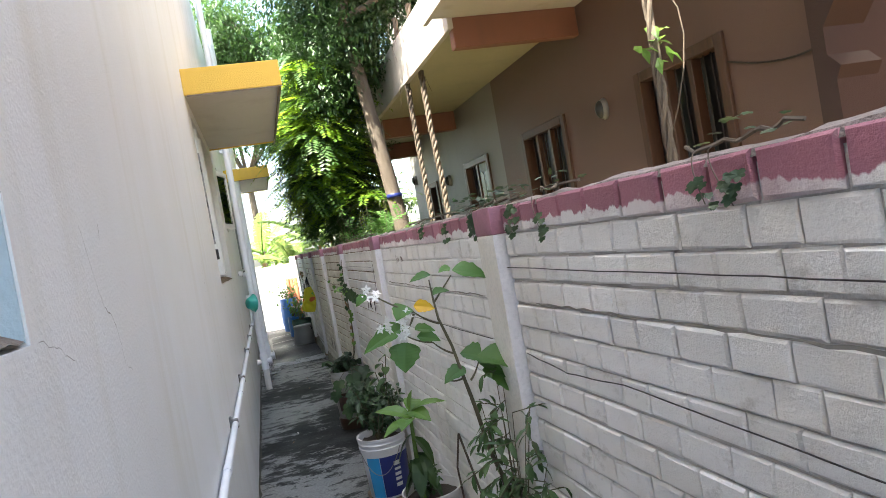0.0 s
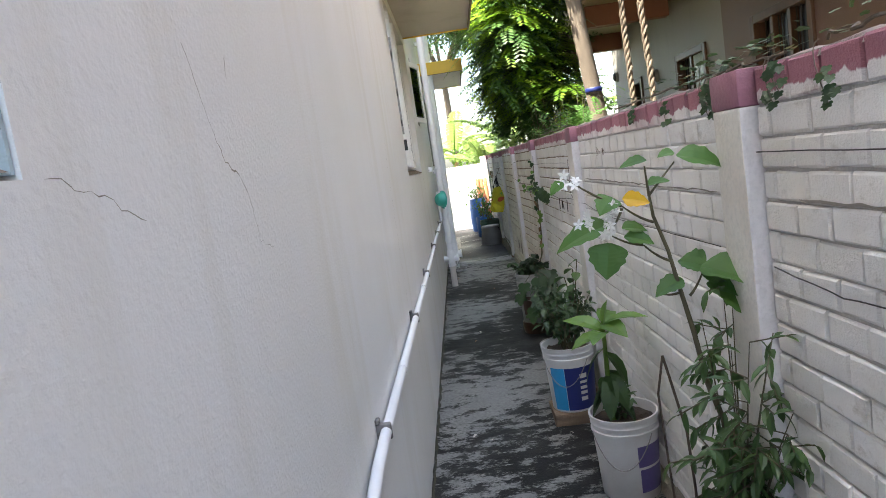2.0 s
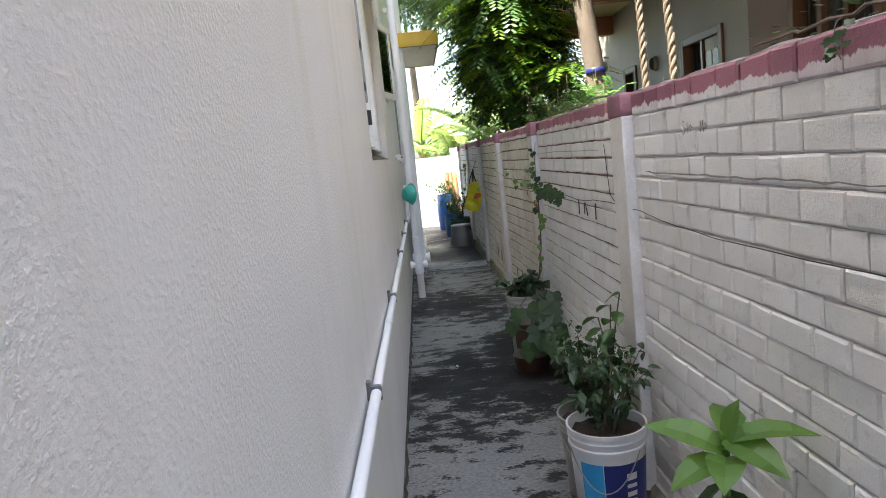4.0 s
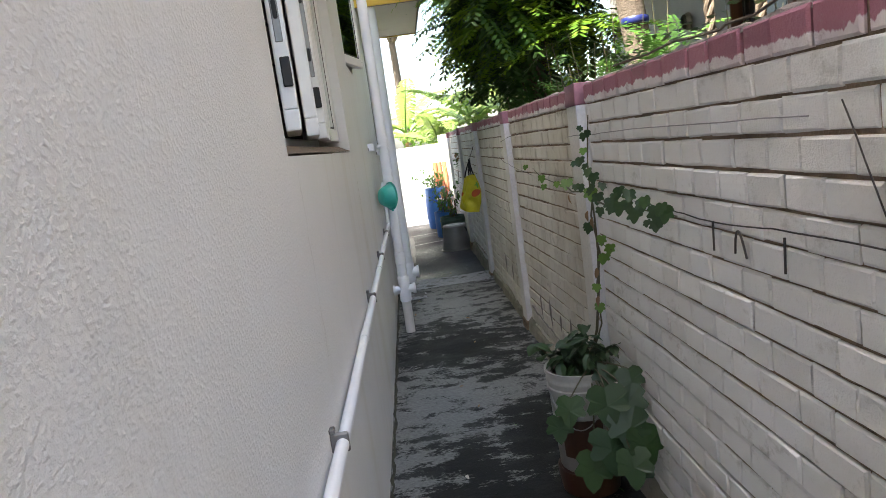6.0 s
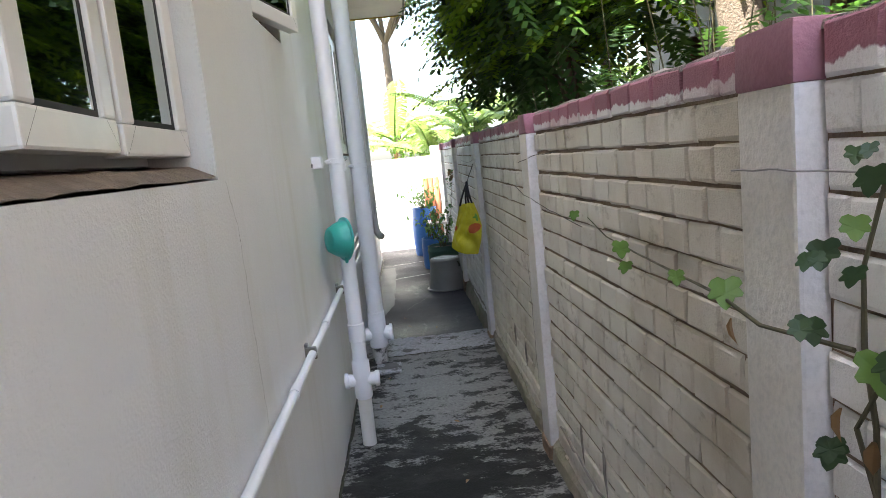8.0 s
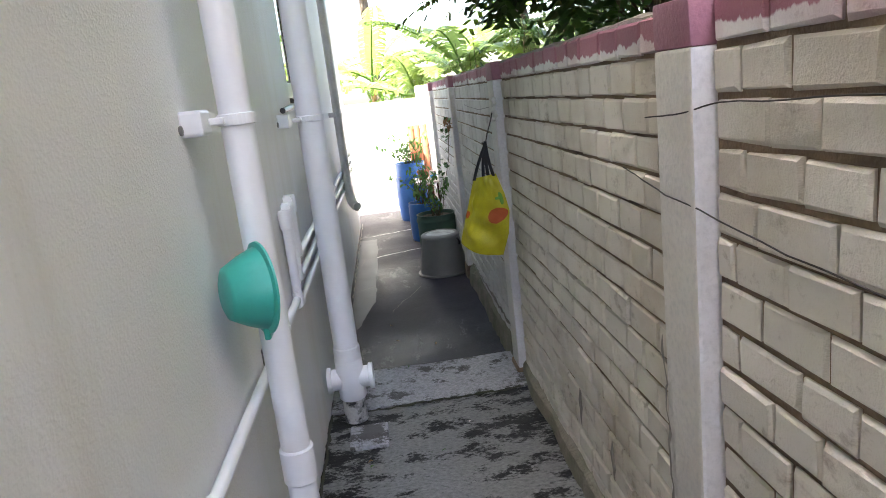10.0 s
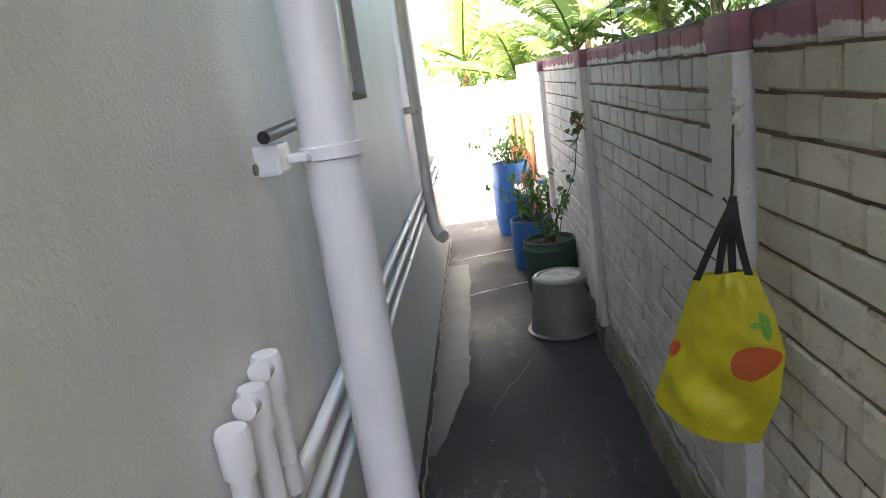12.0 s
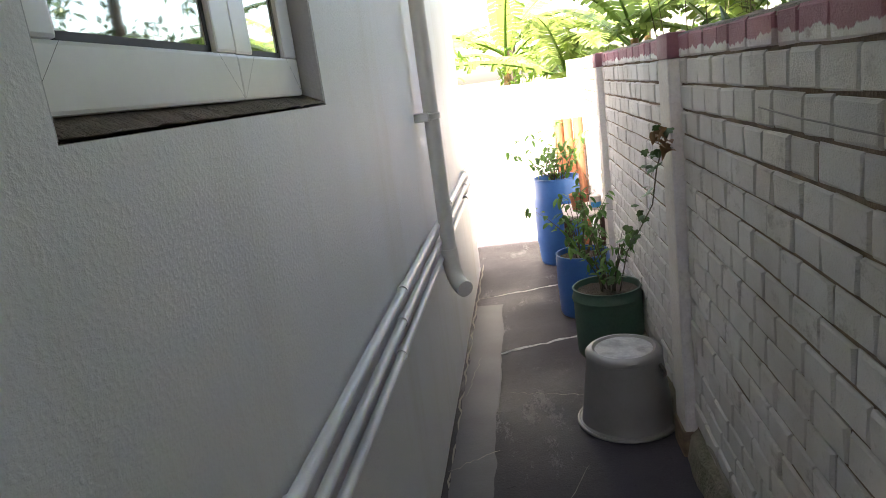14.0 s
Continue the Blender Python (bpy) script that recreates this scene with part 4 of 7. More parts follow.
def downpipe(x, y, r, z0, z1, tee_z, label, foot_mat, couplings=()):
    th = thing("drain_pipe", (x, y, z0), label, "pipe", "drain pipes on the house wall")
    bm = bmesh.new()
    tube(bm, [(x, y, tee_z + 0.03), (x, y, z1)], r, 28)
    part("pipe", bm, M_PVC, th, "", True)
    bm = bmesh.new()
    tube(bm, [(x, y, z0), (x, y, tee_z - 0.06)], r * 0.96, 24)
    part("foot_pipe", bm, foot_mat, th, "stained lower pipe", True)
    bm = bmesh.new()
    lathe(bm, [(r + 0.002, tee_z - 0.10), (r + 0.008, tee_z - 0.09), (r + 0.008, tee_z + 0.10), (r + 0.002, tee_z + 0.11)], (x, y, 0), 28)
    for s in (-1, 1):
        rot = Matrix.Rotation(radians(90 * s), 3, "Y")
        lathe(bm, [(r * 0.9, 0.0), (r * 0.9, r + 0.03), (r * 1.08, r + 0.032), (r * 1.08, r + 0.052), (r * 0.8, r + 0.054)], (x, y, tee_z), 24, 1, rot)
    part("tee_fitting", bm, M_PVC, th, "white tee with capped branches", True)
    for z in couplings:
        bm = bmesh.new()
        lathe(bm, [(r + 0.001, z - 0.05), (r + 0.006, z - 0.045), (r + 0.006, z + 0.045), (r + 0.001, z + 0.05)], (x, y, 0), 28)
        part("coupling", bm, M_PVC, th, "", True)
    return th


pa = downpipe(-0.147, 9.08, 0.0385, 0.0, TOP, 0.36, "white PVC rain pipe with tee, standing against the wall", M_PVC_OLD, (0.62, 3.2))
clamp_block(pa, 9.08, 1.515, -0.147, 0.0385, 0.06)
clamp_block(pa, 9.08, 3.4, -0.147, 0.0385)
pb = downpipe(-0.128, 10.54, 0.0585, 0.0, TOP, 0.22, "thick white PVC soil pipe with capped tee", M_STAINED, (0.34, 3.1))
clamp_block(pb, 10.54, 1.475, -0.128, 0.0585, 0.04)
clamp_block(pb, 10.54, 3.3, -0.128, 0.0585)
bm = bmesh.new()
tube(bm, [(H + 0.035, 10.45, 1.521), (H + 0.045, 10.66, 1.532)], 0.0125, 16)
part("stub_pipe", bm, M_DARKPIPE, pb, "short black pipe end on the clamp", True)

pc = thing("waste_pipe", (-0.2, 13.5, 0.6), "grey-white waste pipe ending in a bend above the floor", "pipe")
bm = bmesh.new()
tube(bm, [(-0.195, 13.5, 4.2), (-0.195, 13.5, 0.80)], 0.036, 24)
part("pipe", bm, M_PVC_OLD, pc, "", True)
bm = bmesh.new()
tube(bm, bezier((-0.195, 13.5, 0.80), (-0.195, 13.5, 0.63), (-0.13, 13.40, 0.62), 6), 0.041, 20)
part("bend", bm, M_PVC_OLD, pc, "", True)
bm = bmesh.new()
lathe(bm, [(0.037, 1.42), (0.043, 1.424), (0.043, 1.446), (0.037, 1.45)], (-0.195, 13.5, 0), 24)
box(bm, H - 0.003, -0.2, 13.42, 13.48, 1.415, 1.455, 0.004)
part("clamp", bm, M_PVC_OLD, pc)
pd = thing("waste_pipe", (-0.2, 13.85, 0.6), "thin white vent pipe on the wall", "pipe")
bm = bmesh.new()
tube(bm, [(-0.232, 13.86, 4.2), (-0.232, 13.86, 0.95)], 0.022, 16)
part("pipe", bm, M_PVC, pd, "", True)

wp = thing("water_pipe", (H + 0.03, 4, 0.8), "thin white PVC water pipe clipped along the wall", "pipe")
bm = bmesh.new()
n = 60
tube(bm, [(H + 0.028 + 0.055 * min(1.0, max(0.0, (2.3 + 3 - (10.04 + 3) * i / n) / 1.27)), -3 + (10.04 + 3) * i / n, 0.79 + 0.006 * noise.noise(Vector((i * 0.35, 0, 0)))) for i in range(n + 1)], 0.0165, 12)
part("pipe_run", bm, M_PVC, wp, "", True)
for y in (3.05, 4.75, 6.2, 7.7, 8.6, 9.7):
    bm = bmesh.new()
    tube(bm, [(H + 0.028, y, 0.79), (H + 0.028, y + 0.07, 0.79)], 0.0195, 12)
    part("coupling", bm, M_PVC, wp, "", True)
for y in (2.45, 3.9, 5.3, 6.9, 8.15, 9.4):
    bm = bmesh.new()
    box(bm, H - 0.002, H + 0.045, y, y + 0.014, 0.768, 0.818, 0.004)
    box(bm, H + 0.0, H + 0.014, y - 0.005, y + 0.02, 0.818, 0.832, 0.003)
    part("clip", bm, M_LAMP, wp, "grey pipe clip")
rises = ((10.05, 0.79, 1.12, 0.765), (10.15, 0.86, 1.135, 0.845), (10.235, 0.93, 1.155, 0.925))
for i, (y, za, zb, zr) in enumerate(rises):
    bm = bmesh.new()
    tube(bm, [(H + 0.032, y, zr), (H + 0.032, y, zb)], 0.0185, 16)
    part("riser", bm, M_PVC, wp, "", True)
    bm = bmesh.new()
    lathe(bm, [(0.0185, zb - 0.045), (0.025, zb - 0.043), (0.0262, zb + 0.018), (0.022, zb + 0.028), (0.001, zb + 0.030)], (H + 0.032, y, 0), 20)
    if i:
        tube(bm, [(H + 0.032, y, zb + 0.008), (H + 0.032, y - 0.042, zb + 0.012)], 0.019, 14)
    part("end_cap", bm, M_PVC, wp, "capped pipe end", True)
    bm = bmesh.new()
    tube(bm, bezier((H + 0.03, y, zr + 0.06), (H + 0.03, y, zr), (H + 0.03, y + 0.07, zr), 5), 0.021, 12)
    part("elbow", bm, M_PVC, wp, "", True)
    bm = bmesh.new()
    tube(bm, [(H + 0.03, y, zr), (H + 0.03, 12.0, zr), (H + 0.03, END_HOUSE - 0.1, zr - 0.01)], 0.0155, 12)
    part("pipe_run", bm, M_PVC, wp, "", True)
    for yy in (11.1, 12.3, 13.9, 15.1):
        bm = bmesh.new()
        tube(bm, [(H + 0.03, yy + 0.08 * i, zr), (H + 0.03, yy + 0.06 + 0.08 * i, zr)], 0.0195, 12)
        part("coupling", bm, M_PVC, wp, "", True)

bowl = thing("plastic_bowl", (H + 0.02, 9.03, 1.02), "teal plastic bowl hung on the wall behind a pipe", "bowl")
bm = bmesh.new()
lathe(bm, [(0.001, 0.0), (0.05, 0.001), (0.062, 0.006), (0.084, 0.045), (0.098, 0.080), (0.110, 0.084), (0.111, 0.089), (0.096, 0.086), (0.080, 0.048), (0.058, 0.011), (0.001, 0.007)],
      (H + 0.045, 8.96, 1.13), 36, 1.0, Matrix.Rotation(radians(30), 3, "Z") @ Matrix.Rotation(radians(94), 3, "Y"))
part("basin", bm, M_GREENPLASTIC, bowl, "", True)
bm = bmesh.new()
box(bm, H + 0.115, H + 0.13, 8.965, 9.01, 1.005, 1.045, 0.005, 2)
part("handle", bm, M_GREENPLASTIC, bowl)

# ---- vessels along the boundary wall ----
def paint_bucket(at, r0, r1, h, label, stain):
    th = thing("paint_bucket", at, label, "bucket", "paint buckets with plants")
    x, y, z = at
    bm = bmesh.new()
    k = lambda s: r0 + (r1 - r0) * s
    prof = [(0.001, 0), (r0 * 0.95, 0.0), (r0, 0.008), (k(0.8), h * 0.80), (k(0.8) + 0.006, h * 0.805), (k(0.8) + 0.006, h * 0.83), (k(0.83), h * 0.84), (k(0.88), h * 0.885), (k(0.88) + 0.005, h * 0.89),
            (k(0.9) + 0.005, h * 0.905), (k(0.92), h * 0.92), (k(0.95), h * 0.95), (k(0.95) + 0.006, h * 0.955), (r1 + 0.006, h), (r1 - 0.002, h), (k(0.9) - 0.006, h * 0.88), (0.001, h * 0.88)]
    lathe(bm, prof, at, 40)
    part("body", bm, M_DIRTYPLASTIC if stain else M_WHITEPLASTIC, th, "", True)
    bm = bmesh.new()
    lathe(bm, [(0.001, h * 0.90), (k(0.88) - 0.006, h * 0.895), (k(0.88) - 0.006, h * 0.88)], at, 24)
    for v in bm.verts:
        v.co.z += 0.012 * noise.noise(v.co * 30)
    part("soil", bm, M_SOIL, th, "dark potting soil", True)
    bm = bmesh.new()
    pts = [(x + (k(0.82) + 0.012) * math.cos(a), y + (k(0.82) + 0.012) * math.sin(a), z + h * 0.82 - 0.16 * math.sin((a - 3.4) / 1.9 * math.pi) * 0.9) for a in [3.4 + 1.9 * i / 14 for i in range(15)]]
    tube(bm, pts, 0.0022, 6)
    part("wire_handle", bm, M_ROPE, th, "thin wire handle")
    return th, k


def wrap(th, at, k, h, a0, a1, s0, s1, mat, name, label, off=0.0012):
    bm = bmesh.new()
    x, y, z = at
    n = 14
    prev = None
    for i in range(n + 1):
        a = radians(a0 + (a1 - a0) * i / n)
        cur = [bm.verts.new((x + (k(s) + off) * math.cos(a), y + (k(s) + off) * math.sin(a), z + h * s)) for s in (s0, s1)]
        if prev:
            bm.faces.new((prev[0], cur[0], cur[1], prev[1]))
        prev = cur
    return part(name, bm, mat, th, label, True)


P1 = (0.635, 3.42, 0.0)
b1, k1 = paint_bucket(P1, 0.122, 0.142, 0.37, "dirty white paint bucket with a faded purple label, planted", 0)
wrap(b1, P1, k1, 0.37, -82, -18, 0.12, 0.40, M_LABEL_PURPLE, "label_panel", "faded purple label block")
wrap(b1, P1, k1, 0.37, -84, -20, 0.43, 0.68, M_LABEL_PURPLE, "label_panel", "faded purple label block")
P2 = (0.55, 4.32, 0.07)
b2, k2 = paint_bucket(P2, 0.122, 0.142, 0.37, "white paint bucket with a navy and cyan label, planted", 0)
wrap(b2, P2, k2, 0.37, -112, 10, 0.04, 0.70, M_LABEL_NAVY, "label_panel", "navy label")
wrap(b2, P2, k2, 0.37, -150, -113, 0.04, 0.70, M_LABEL_CYAN, "label_panel", "cyan label")
for s0, s1, a0 in ((0.18, 0.24, -78), (0.28, 0.33, -78), (0.36, 0.41, -78), (0.45, 0.49, -78), (0.53, 0.6, -78)):
    wrap(b2, P2, k2, 0.37, a0, a0 + 18, s0, s1, M_WHITEPLASTIC, "print_bar", "white printed bar", 0.0026)
st = thing("stone_block", (0.55, 4.32, 0.0), "rough grey stone block under the bucket", "stone")
bm = bmesh.new()
box(bm, 0.42, 0.68, 4.20, 4.46, -0.005, 0.07, 0.015, 2)
for v in bm.verts:
    v.co += Vector((1, 1, 0.3)) * 0.012 * noise.noise(v.co * 11)
part("block", bm, M_MORTAR, st, "", True)

P3 = (0.58, 4.62, 0.0)
b3, k3 = paint_bucket(P3, 0.125, 0.15, 0.36, "grimy old white plastic bucket holding a small-leaved bush", 1)
P4 = (0.585, 6.33, 0.10)
b4, k4 = paint_bucket(P4, 0.115, 0.135, 0.42, "grimy old white plastic bucket with broad-leaved plants and a climber", 1)
wrap(b4, P4, k4, 0.42, -150, -70, 0.16, 0.55, M_WOODRED, "label_panel", "faded orange label")
st = thing("flower_pot", (0.585, 6.33, 0.0), "reddish brick-clay saucer under the bucket", "pot")
bm = bmesh.new()
lathe(bm, [(0.001, 0.0), (0.118, 0.0), (0.128, 0.07), (0.128, 0.10), (0.12, 0.10), (0.118, 0.098), (0.001, 0.098)], (0.585, 6.33, 0.0), 28)
part("dish", bm, M_WOODRED, st, "", True)

alu = thing("aluminium_pot", (0.565, 13.28, -0.045), "large dented aluminium cooking pot turned upside down", "pot")
bm = bmesh.new()
lathe(bm, [(0.216, 0.0), (0.220, 0.006), (0.220, 0.014), (0.208, 0.018), (0.202, 0.05), (0.168, 0.325), (0.172, 0.328), (0.172, 0.345), (0.160, 0.358), (0.142, 0.362), (0.132, 0.352), (0.001, 0.350)], (0.565, 13.28, -0.045), 48)
for v in bm.verts:
    v.co += Vector((1, 1, 0)) * 0.006 * noise.noise(v.co * 7)
part("shell", bm, M_ALU, alu, "", True)
M_ALUWORN = surface("scratched_aluminium", (0.48, 0.48, 0.48), (0.26, 0.26, 0.26), 0.55, 0.2, 14, 90, 0.1, 0.001, 0.25)
bm = bmesh.new()
lathe(bm, [(0.001, 0.355), (0.128, 0.3555), (0.130, 0.351)], (0.565, 13.28, -0.045), 40)
part("bottom_disc", bm, M_ALUWORN, alu, "scratched whitish pot bottom", True)
bm = bmesh.new()
tube(bm, bezier((0.70, 13.16, 0.27), (0.72, 13.12, 0.25), (0.715, 13.155, 0.22), 6), 0.008, 8)
part("lug", bm, M_WIRE, alu, "dark rivet lug")
bm = bmesh.new()
tube(bm, [(0.565 + 0.226 * math.cos(a), 13.28 + 0.226 * math.sin(a), -0.036) for a in [2 * math.pi * i / 40 for i in range(41)]], 0.007, 8, False)
part("rim_wire", bm, M_LAMP, alu, "rolled rim")


def drum(at, r, h, bulge, mat, label, open_top=True, rings=()):
    th = thing("plastic_drum", at, label, "drum", "planted drums")
    prof = [(0.001, 0), (r * 0.9, 0.0), (r * 0.95, 0.015)]
    for i in range(1, 14):
        s = i / 14
        rr = r * (0.95 + bulge * math.sin(math.pi * s))
        for c in rings:
            rr += 0.012 * math.exp(-((s - c) / 0.03) ** 2)
        prof.append((rr, h * s))
    prof += [(r * 0.96, h * 0.985), (r * 0.985, h * 0.99), (r * 0.985, h), (r * 0.93, h), (r * 0.92, h * 0.90), (0.001, h * 0.90)]
    bm = bmesh.new()
    lathe(bm, prof, at, 40)
    for v in bm.verts:
        v.co += Vector((1, 1, 0)) * 0.008 * noise.noise(v.co * 5)
    part("shell", bm, mat, th, "", True)
    bm = bmesh.new()
    lathe(bm, [(0.001, h * 0.925), (r * 0.9, h * 0.915), (r * 0.9, h * 0.9)], at, 24)
    for v in bm.verts:
        v.co.z += 0.012 * noise.noise(v.co * 30)
    part("soil", bm, M_SOIL, th, "dark soil", True)
    return th


drum((0.60, 14.08, -0.045), 0.195, 0.40, 0.04, M_GREENDRUM, "dark green cut-down plastic drum with a leafy plant", True, (0.85,))
drum((0.53, 14.78, -0.045), 0.18, 0.42, 0.05, M_BLUEPLASTIC, "blue cut-down plastic drum with shrubs", True, (0.9,))
drum((0.46, 16.12, -0.045), 0.195, 0.74, 0.08, M_BLUEPLASTIC, "tall blue plastic barrel holding a shrub", True, (0.3, 0.7))

tb = thing("small_table", (0.66, 15.45, -0.045), "small table with a white stone top and dark legs", "table")
bm = bmesh.new()
box(bm, 0.46, 0.80, 15.2, 15.7, 0.50, 0.53, 0.006, 2)
part("tabletop", bm, M_NWHITE, tb, "white slab top")
for xx, yy in ((0.49, 15.24), (0.77, 15.24), (0.49, 15.66), (0.77, 15.66)):
    bm = bmesh.new()
    box(bm, xx - 0.018, xx + 0.018, yy - 0.018, yy + 0.018, -0.045, 0.50, 0.003)
    part("leg", bm, M_DARKWOOD, tb)
fp = thing("flower_pot", (0.60, 15.6, 0.53), "small terracotta pot standing on the table", "pot")
bm = bmesh.new()
lathe(bm, [(0.001, 0), (0.045, 0.0), (0.06, 0.09), (0.066, 0.092), (0.066, 0.115), (0.055, 0.115), (0.05, 0.1), (0.001, 0.1)], (0.58, 15.45, 0.53), 24)
part("pot_body", bm, M_TERRA, fp, "", True)
fp = thing("tin_can", (0.70, 15.4, 0.53), "small white tin with a blue patch on the table", "tin")
bm = bmesh.new()
lathe(bm, [(0.001, 0), (0.045, 0.0), (0.045, 0.10), (0.04, 0.105), (0.001, 0.105)], (0.70, 15.38, 0.53), 20)
part("can", bm, M_NWHITE, fp, "", True)
wrap(fp, (0.70, 15.38, 0.53), lambda s: 0.045, 0.10, -140, -40, 0.2, 0.6, M_LABEL_CYAN, "label_panel", "blue patch")

# stacked clay roof tiles leaning at the far wall
tiles = thing("tile_stack", (0.66, 16.7, -0.045), "leaning stack of curved orange clay roof tiles", "tiles")
for lv in range(4):
    for i in range(3):
        bm = bmesh.new()
        x = 0.555 + 0.085 * i + rnd(-0.006, 0.006)
        z = -0.04 + lv * 0.29
        prev = None
        for k in range(7):
            a = math.pi * k / 6
            xx, yy = x + 0.045 * math.cos(a), 16.62 - 0.055 * math.sin(a) + 0.02 * lv
            cur = [bm.verts.new((xx, yy, z)), bm.verts.new((xx, yy + 0.02, z + 0.30)), bm.verts.new((xx, yy + 0.034, z + 0.30)), bm.verts.new((xx, yy + 0.014, z))]
            if prev:
                for q in range(4):
                    bm.faces.new((prev[q], prev[(q + 1) % 4], cur[(q + 1) % 4], cur[q]))
            prev = cur
        part("roof_tile", bm, M_TERRA, tiles)

# ---- the shopping bag on its nail ----
bag = thing("shopping_bag", (0.63, 10.55, 1.0), "yellow woven shopping bag with black straps hung on the post", "bag")
A0, A1 = Vector((0.555, 10.62, 0)), Vector((0.72, 10.49, 0))
across = (A1 - A0)
outw = Vector((-across.y, across.x, 0)).normalized() * -1


def bag_point(u, v, s):
    """u across 0..1, v up 0..1, s front (1) or back (-1)."""
    def along(v, rows):
        for (v0, s0, z0), (v1, s1, z1) in zip(rows, rows[1:]):
            if v <= v1 or v1 == rows[-1][0]:
                k = (v - v0) / (v1 - v0)
                return s0 + (s1 - s0) * k, z0 + (z1 - z0) * k
    sl, zl = along(v, ((0.0, -0.36, 0.790), (0.12, -0.30, 0.835), (0.5, -0.10, 0.953), (1.0, 0.155, 1.106)))
    sr, zr = along(v, ((0.0, 0.74, 0.738), (0.22, 0.93, 0.845), (0.45, 1.0, 0.955), (0.68, 0.91, 1.035), (1.0, 0.74, 1.128)))
    p = A0 + across * (sl + (sr - sl) * u)
    z = zl + (zr - zl) * u - 0.012 * math.sin(math.pi * u) * (1 - v)
    fold = 0.014 * math.sin(7 * u + 16 * v + 3 * s) * math.exp(-((v - 0.22) / 0.16) ** 2)
    wrinkle = 0.010 * noise.noise(Vector((u * 5, v * 7, s * 3))) + 0.006 * noise.noise(Vector((u * 13, v * 9, s * 5)))
    edge = min(1.0, 8 * u, 8 * (1 - u), 6 * v + 0.1)
    belly = 0.045 * math.sin(math.pi * u) * (1 - 0.7 * v) + (fold + wrinkle) * edge
    return Vector((p.x, p.y, z)) + outw * (s * belly)


def bag_face(s, n=28):
    g = [[bag_point(i / n, j / n, s) for i in range(n + 1)] for j in range(n + 1)]
    return g


bm = bmesh.new()
for s in (1, -1):
    g = [[bm.verts.new(p) for p in row] for row in bag_face(s)]
    for j in range(28):
        for i in range(28):
            bm.faces.new((g[j][i], g[j][i + 1], g[j + 1][i + 1], g[j + 1][i]))
bmesh.ops.remove_doubles(bm, verts=bm.verts, dist=0.001)
part("body", bm, M_BAG, bag, "", True)


def bag_patch(name, u0, u1, v0, v1, mat, label, round_=True):
    bm = bmesh.new()
    c = ((u0 + u1) / 2, (v0 + v1) / 2)
    ring = []
    for i in range(24):
        a = 2 * math.pi * i / 24
        k = 1.0 + (0.12 * noise.noise(Vector((math.cos(a) * 2, math.sin(a) * 2, u0 * 9))) if round_ else 0)
        ring.append(bm.verts.new(bag_point(c[0] + (u1 - u0) / 2 * math.cos(a) * k, c[1] + (v1 - v0) / 2 * math.sin(a) * k, 1) + outw * 0.004))
    mid = bm.verts.new(bag_point(c[0], c[1], 1) + outw * 0.005)
    for i in range(24):
        bm.faces.new((mid, ring[i], ring[(i + 1) % 24]))
    part(name, bm, mat, bag, label, True)


bag_patch("print_patch", 0.60, 0.98, 0.34, 0.52, M_BAGRED, "orange oval print")
bag_patch("print_patch", 0.0, 0.10, 0.38, 0.50, M_BAGRED, "orange print")
bag_patch("print_patch", 0.86, 0.95, 0.54, 0.72, M_BAGGREEN, "green leaf print")
bag_patch("print_patch", 0.78, 0.90, 0.62, 0.66, M_BAGGREEN, "green leaf print")
hook = Vector((0.645, 10.555, 1.275))
for s, u0, u1 in ((1, 0.10, 0.90), (-1, 0.38, 0.62)):
    bm = bmesh.new()
    for u in (u0, u1):
        a = bag_point(u, 0.97, s)
        tip = hook + Vector((0, -0.02, -0.005 * s))
        side = across.normalized() * 0.0075
        pts = bezier(a, (a + tip) / 2 + outw * 0.02, tip, 8)
        prev = None
        for p in pts:
            cur = [bm.verts.new(p - side), bm.verts.new(p + side), bm.verts.new(p + side + outw * 0.004), bm.verts.new(p - side + outw * 0.004)]
            if prev:
                for q in range(4):
                    bm.faces.new((prev[q], prev[(q + 1) % 4], cur[(q + 1) % 4], cur[q]))
            prev = cur
    part("strap", bm, M_BLACKCLOTH, bag, "black webbing strap")
hk = thing("wire_hook", (0.72, 10.74, 1.27), "bent wire hook and knotted cloth on the post", "hook")
bm = bmesh.new()
tube(bm, [(0.735, 10.76, 1.43), (0.70, 10.68, 1.36), (0.665, 10.59, 1.31), (0.650, 10.56, 1.275), (0.640, 10.55, 1.262), (0.632, 10.555, 1.275)], 0.003, 6)
part("wire", bm, M_WIRE, hk)
bm = bmesh.new()
for i in range(9):
    c = Vector((0.735 + rnd(-0.01, 0.008), 10.745 + rnd(-0.03, 0.02), 1.42 + rnd(-0.05, 0.04)))
    bmesh.ops.create_icosphere(bm, subdivisions=2, radius=rnd(0.007, 0.013), matrix=Matrix.Translation(c) @ Matrix.Diagonal((1, 1, 1.5, 1)))
for v in bm.verts:
    v.co += Vector((1, 1, 1)) * 0.008 * noise.noise(v.co * 60)
tagged(part("rag_knot", bm, M_POST, hk, "grey knotted rag", True), kind="stuff")

# ---- trees and far greenery ----
def limb(bm, a, b, r0, r1, bend=0.2, n=8, segs=10):
    a, b = Vector(a), Vector(b)
    mid = (a + b) / 2 + Vector((rnd(-bend, bend), rnd(-bend, bend), rnd(0, bend)))
    pts = bezier(a, mid, b, n)
    tube(bm, pts, [r0 + (r1 - r0) * i / n for i in range(n + 1)], segs)
    return pts


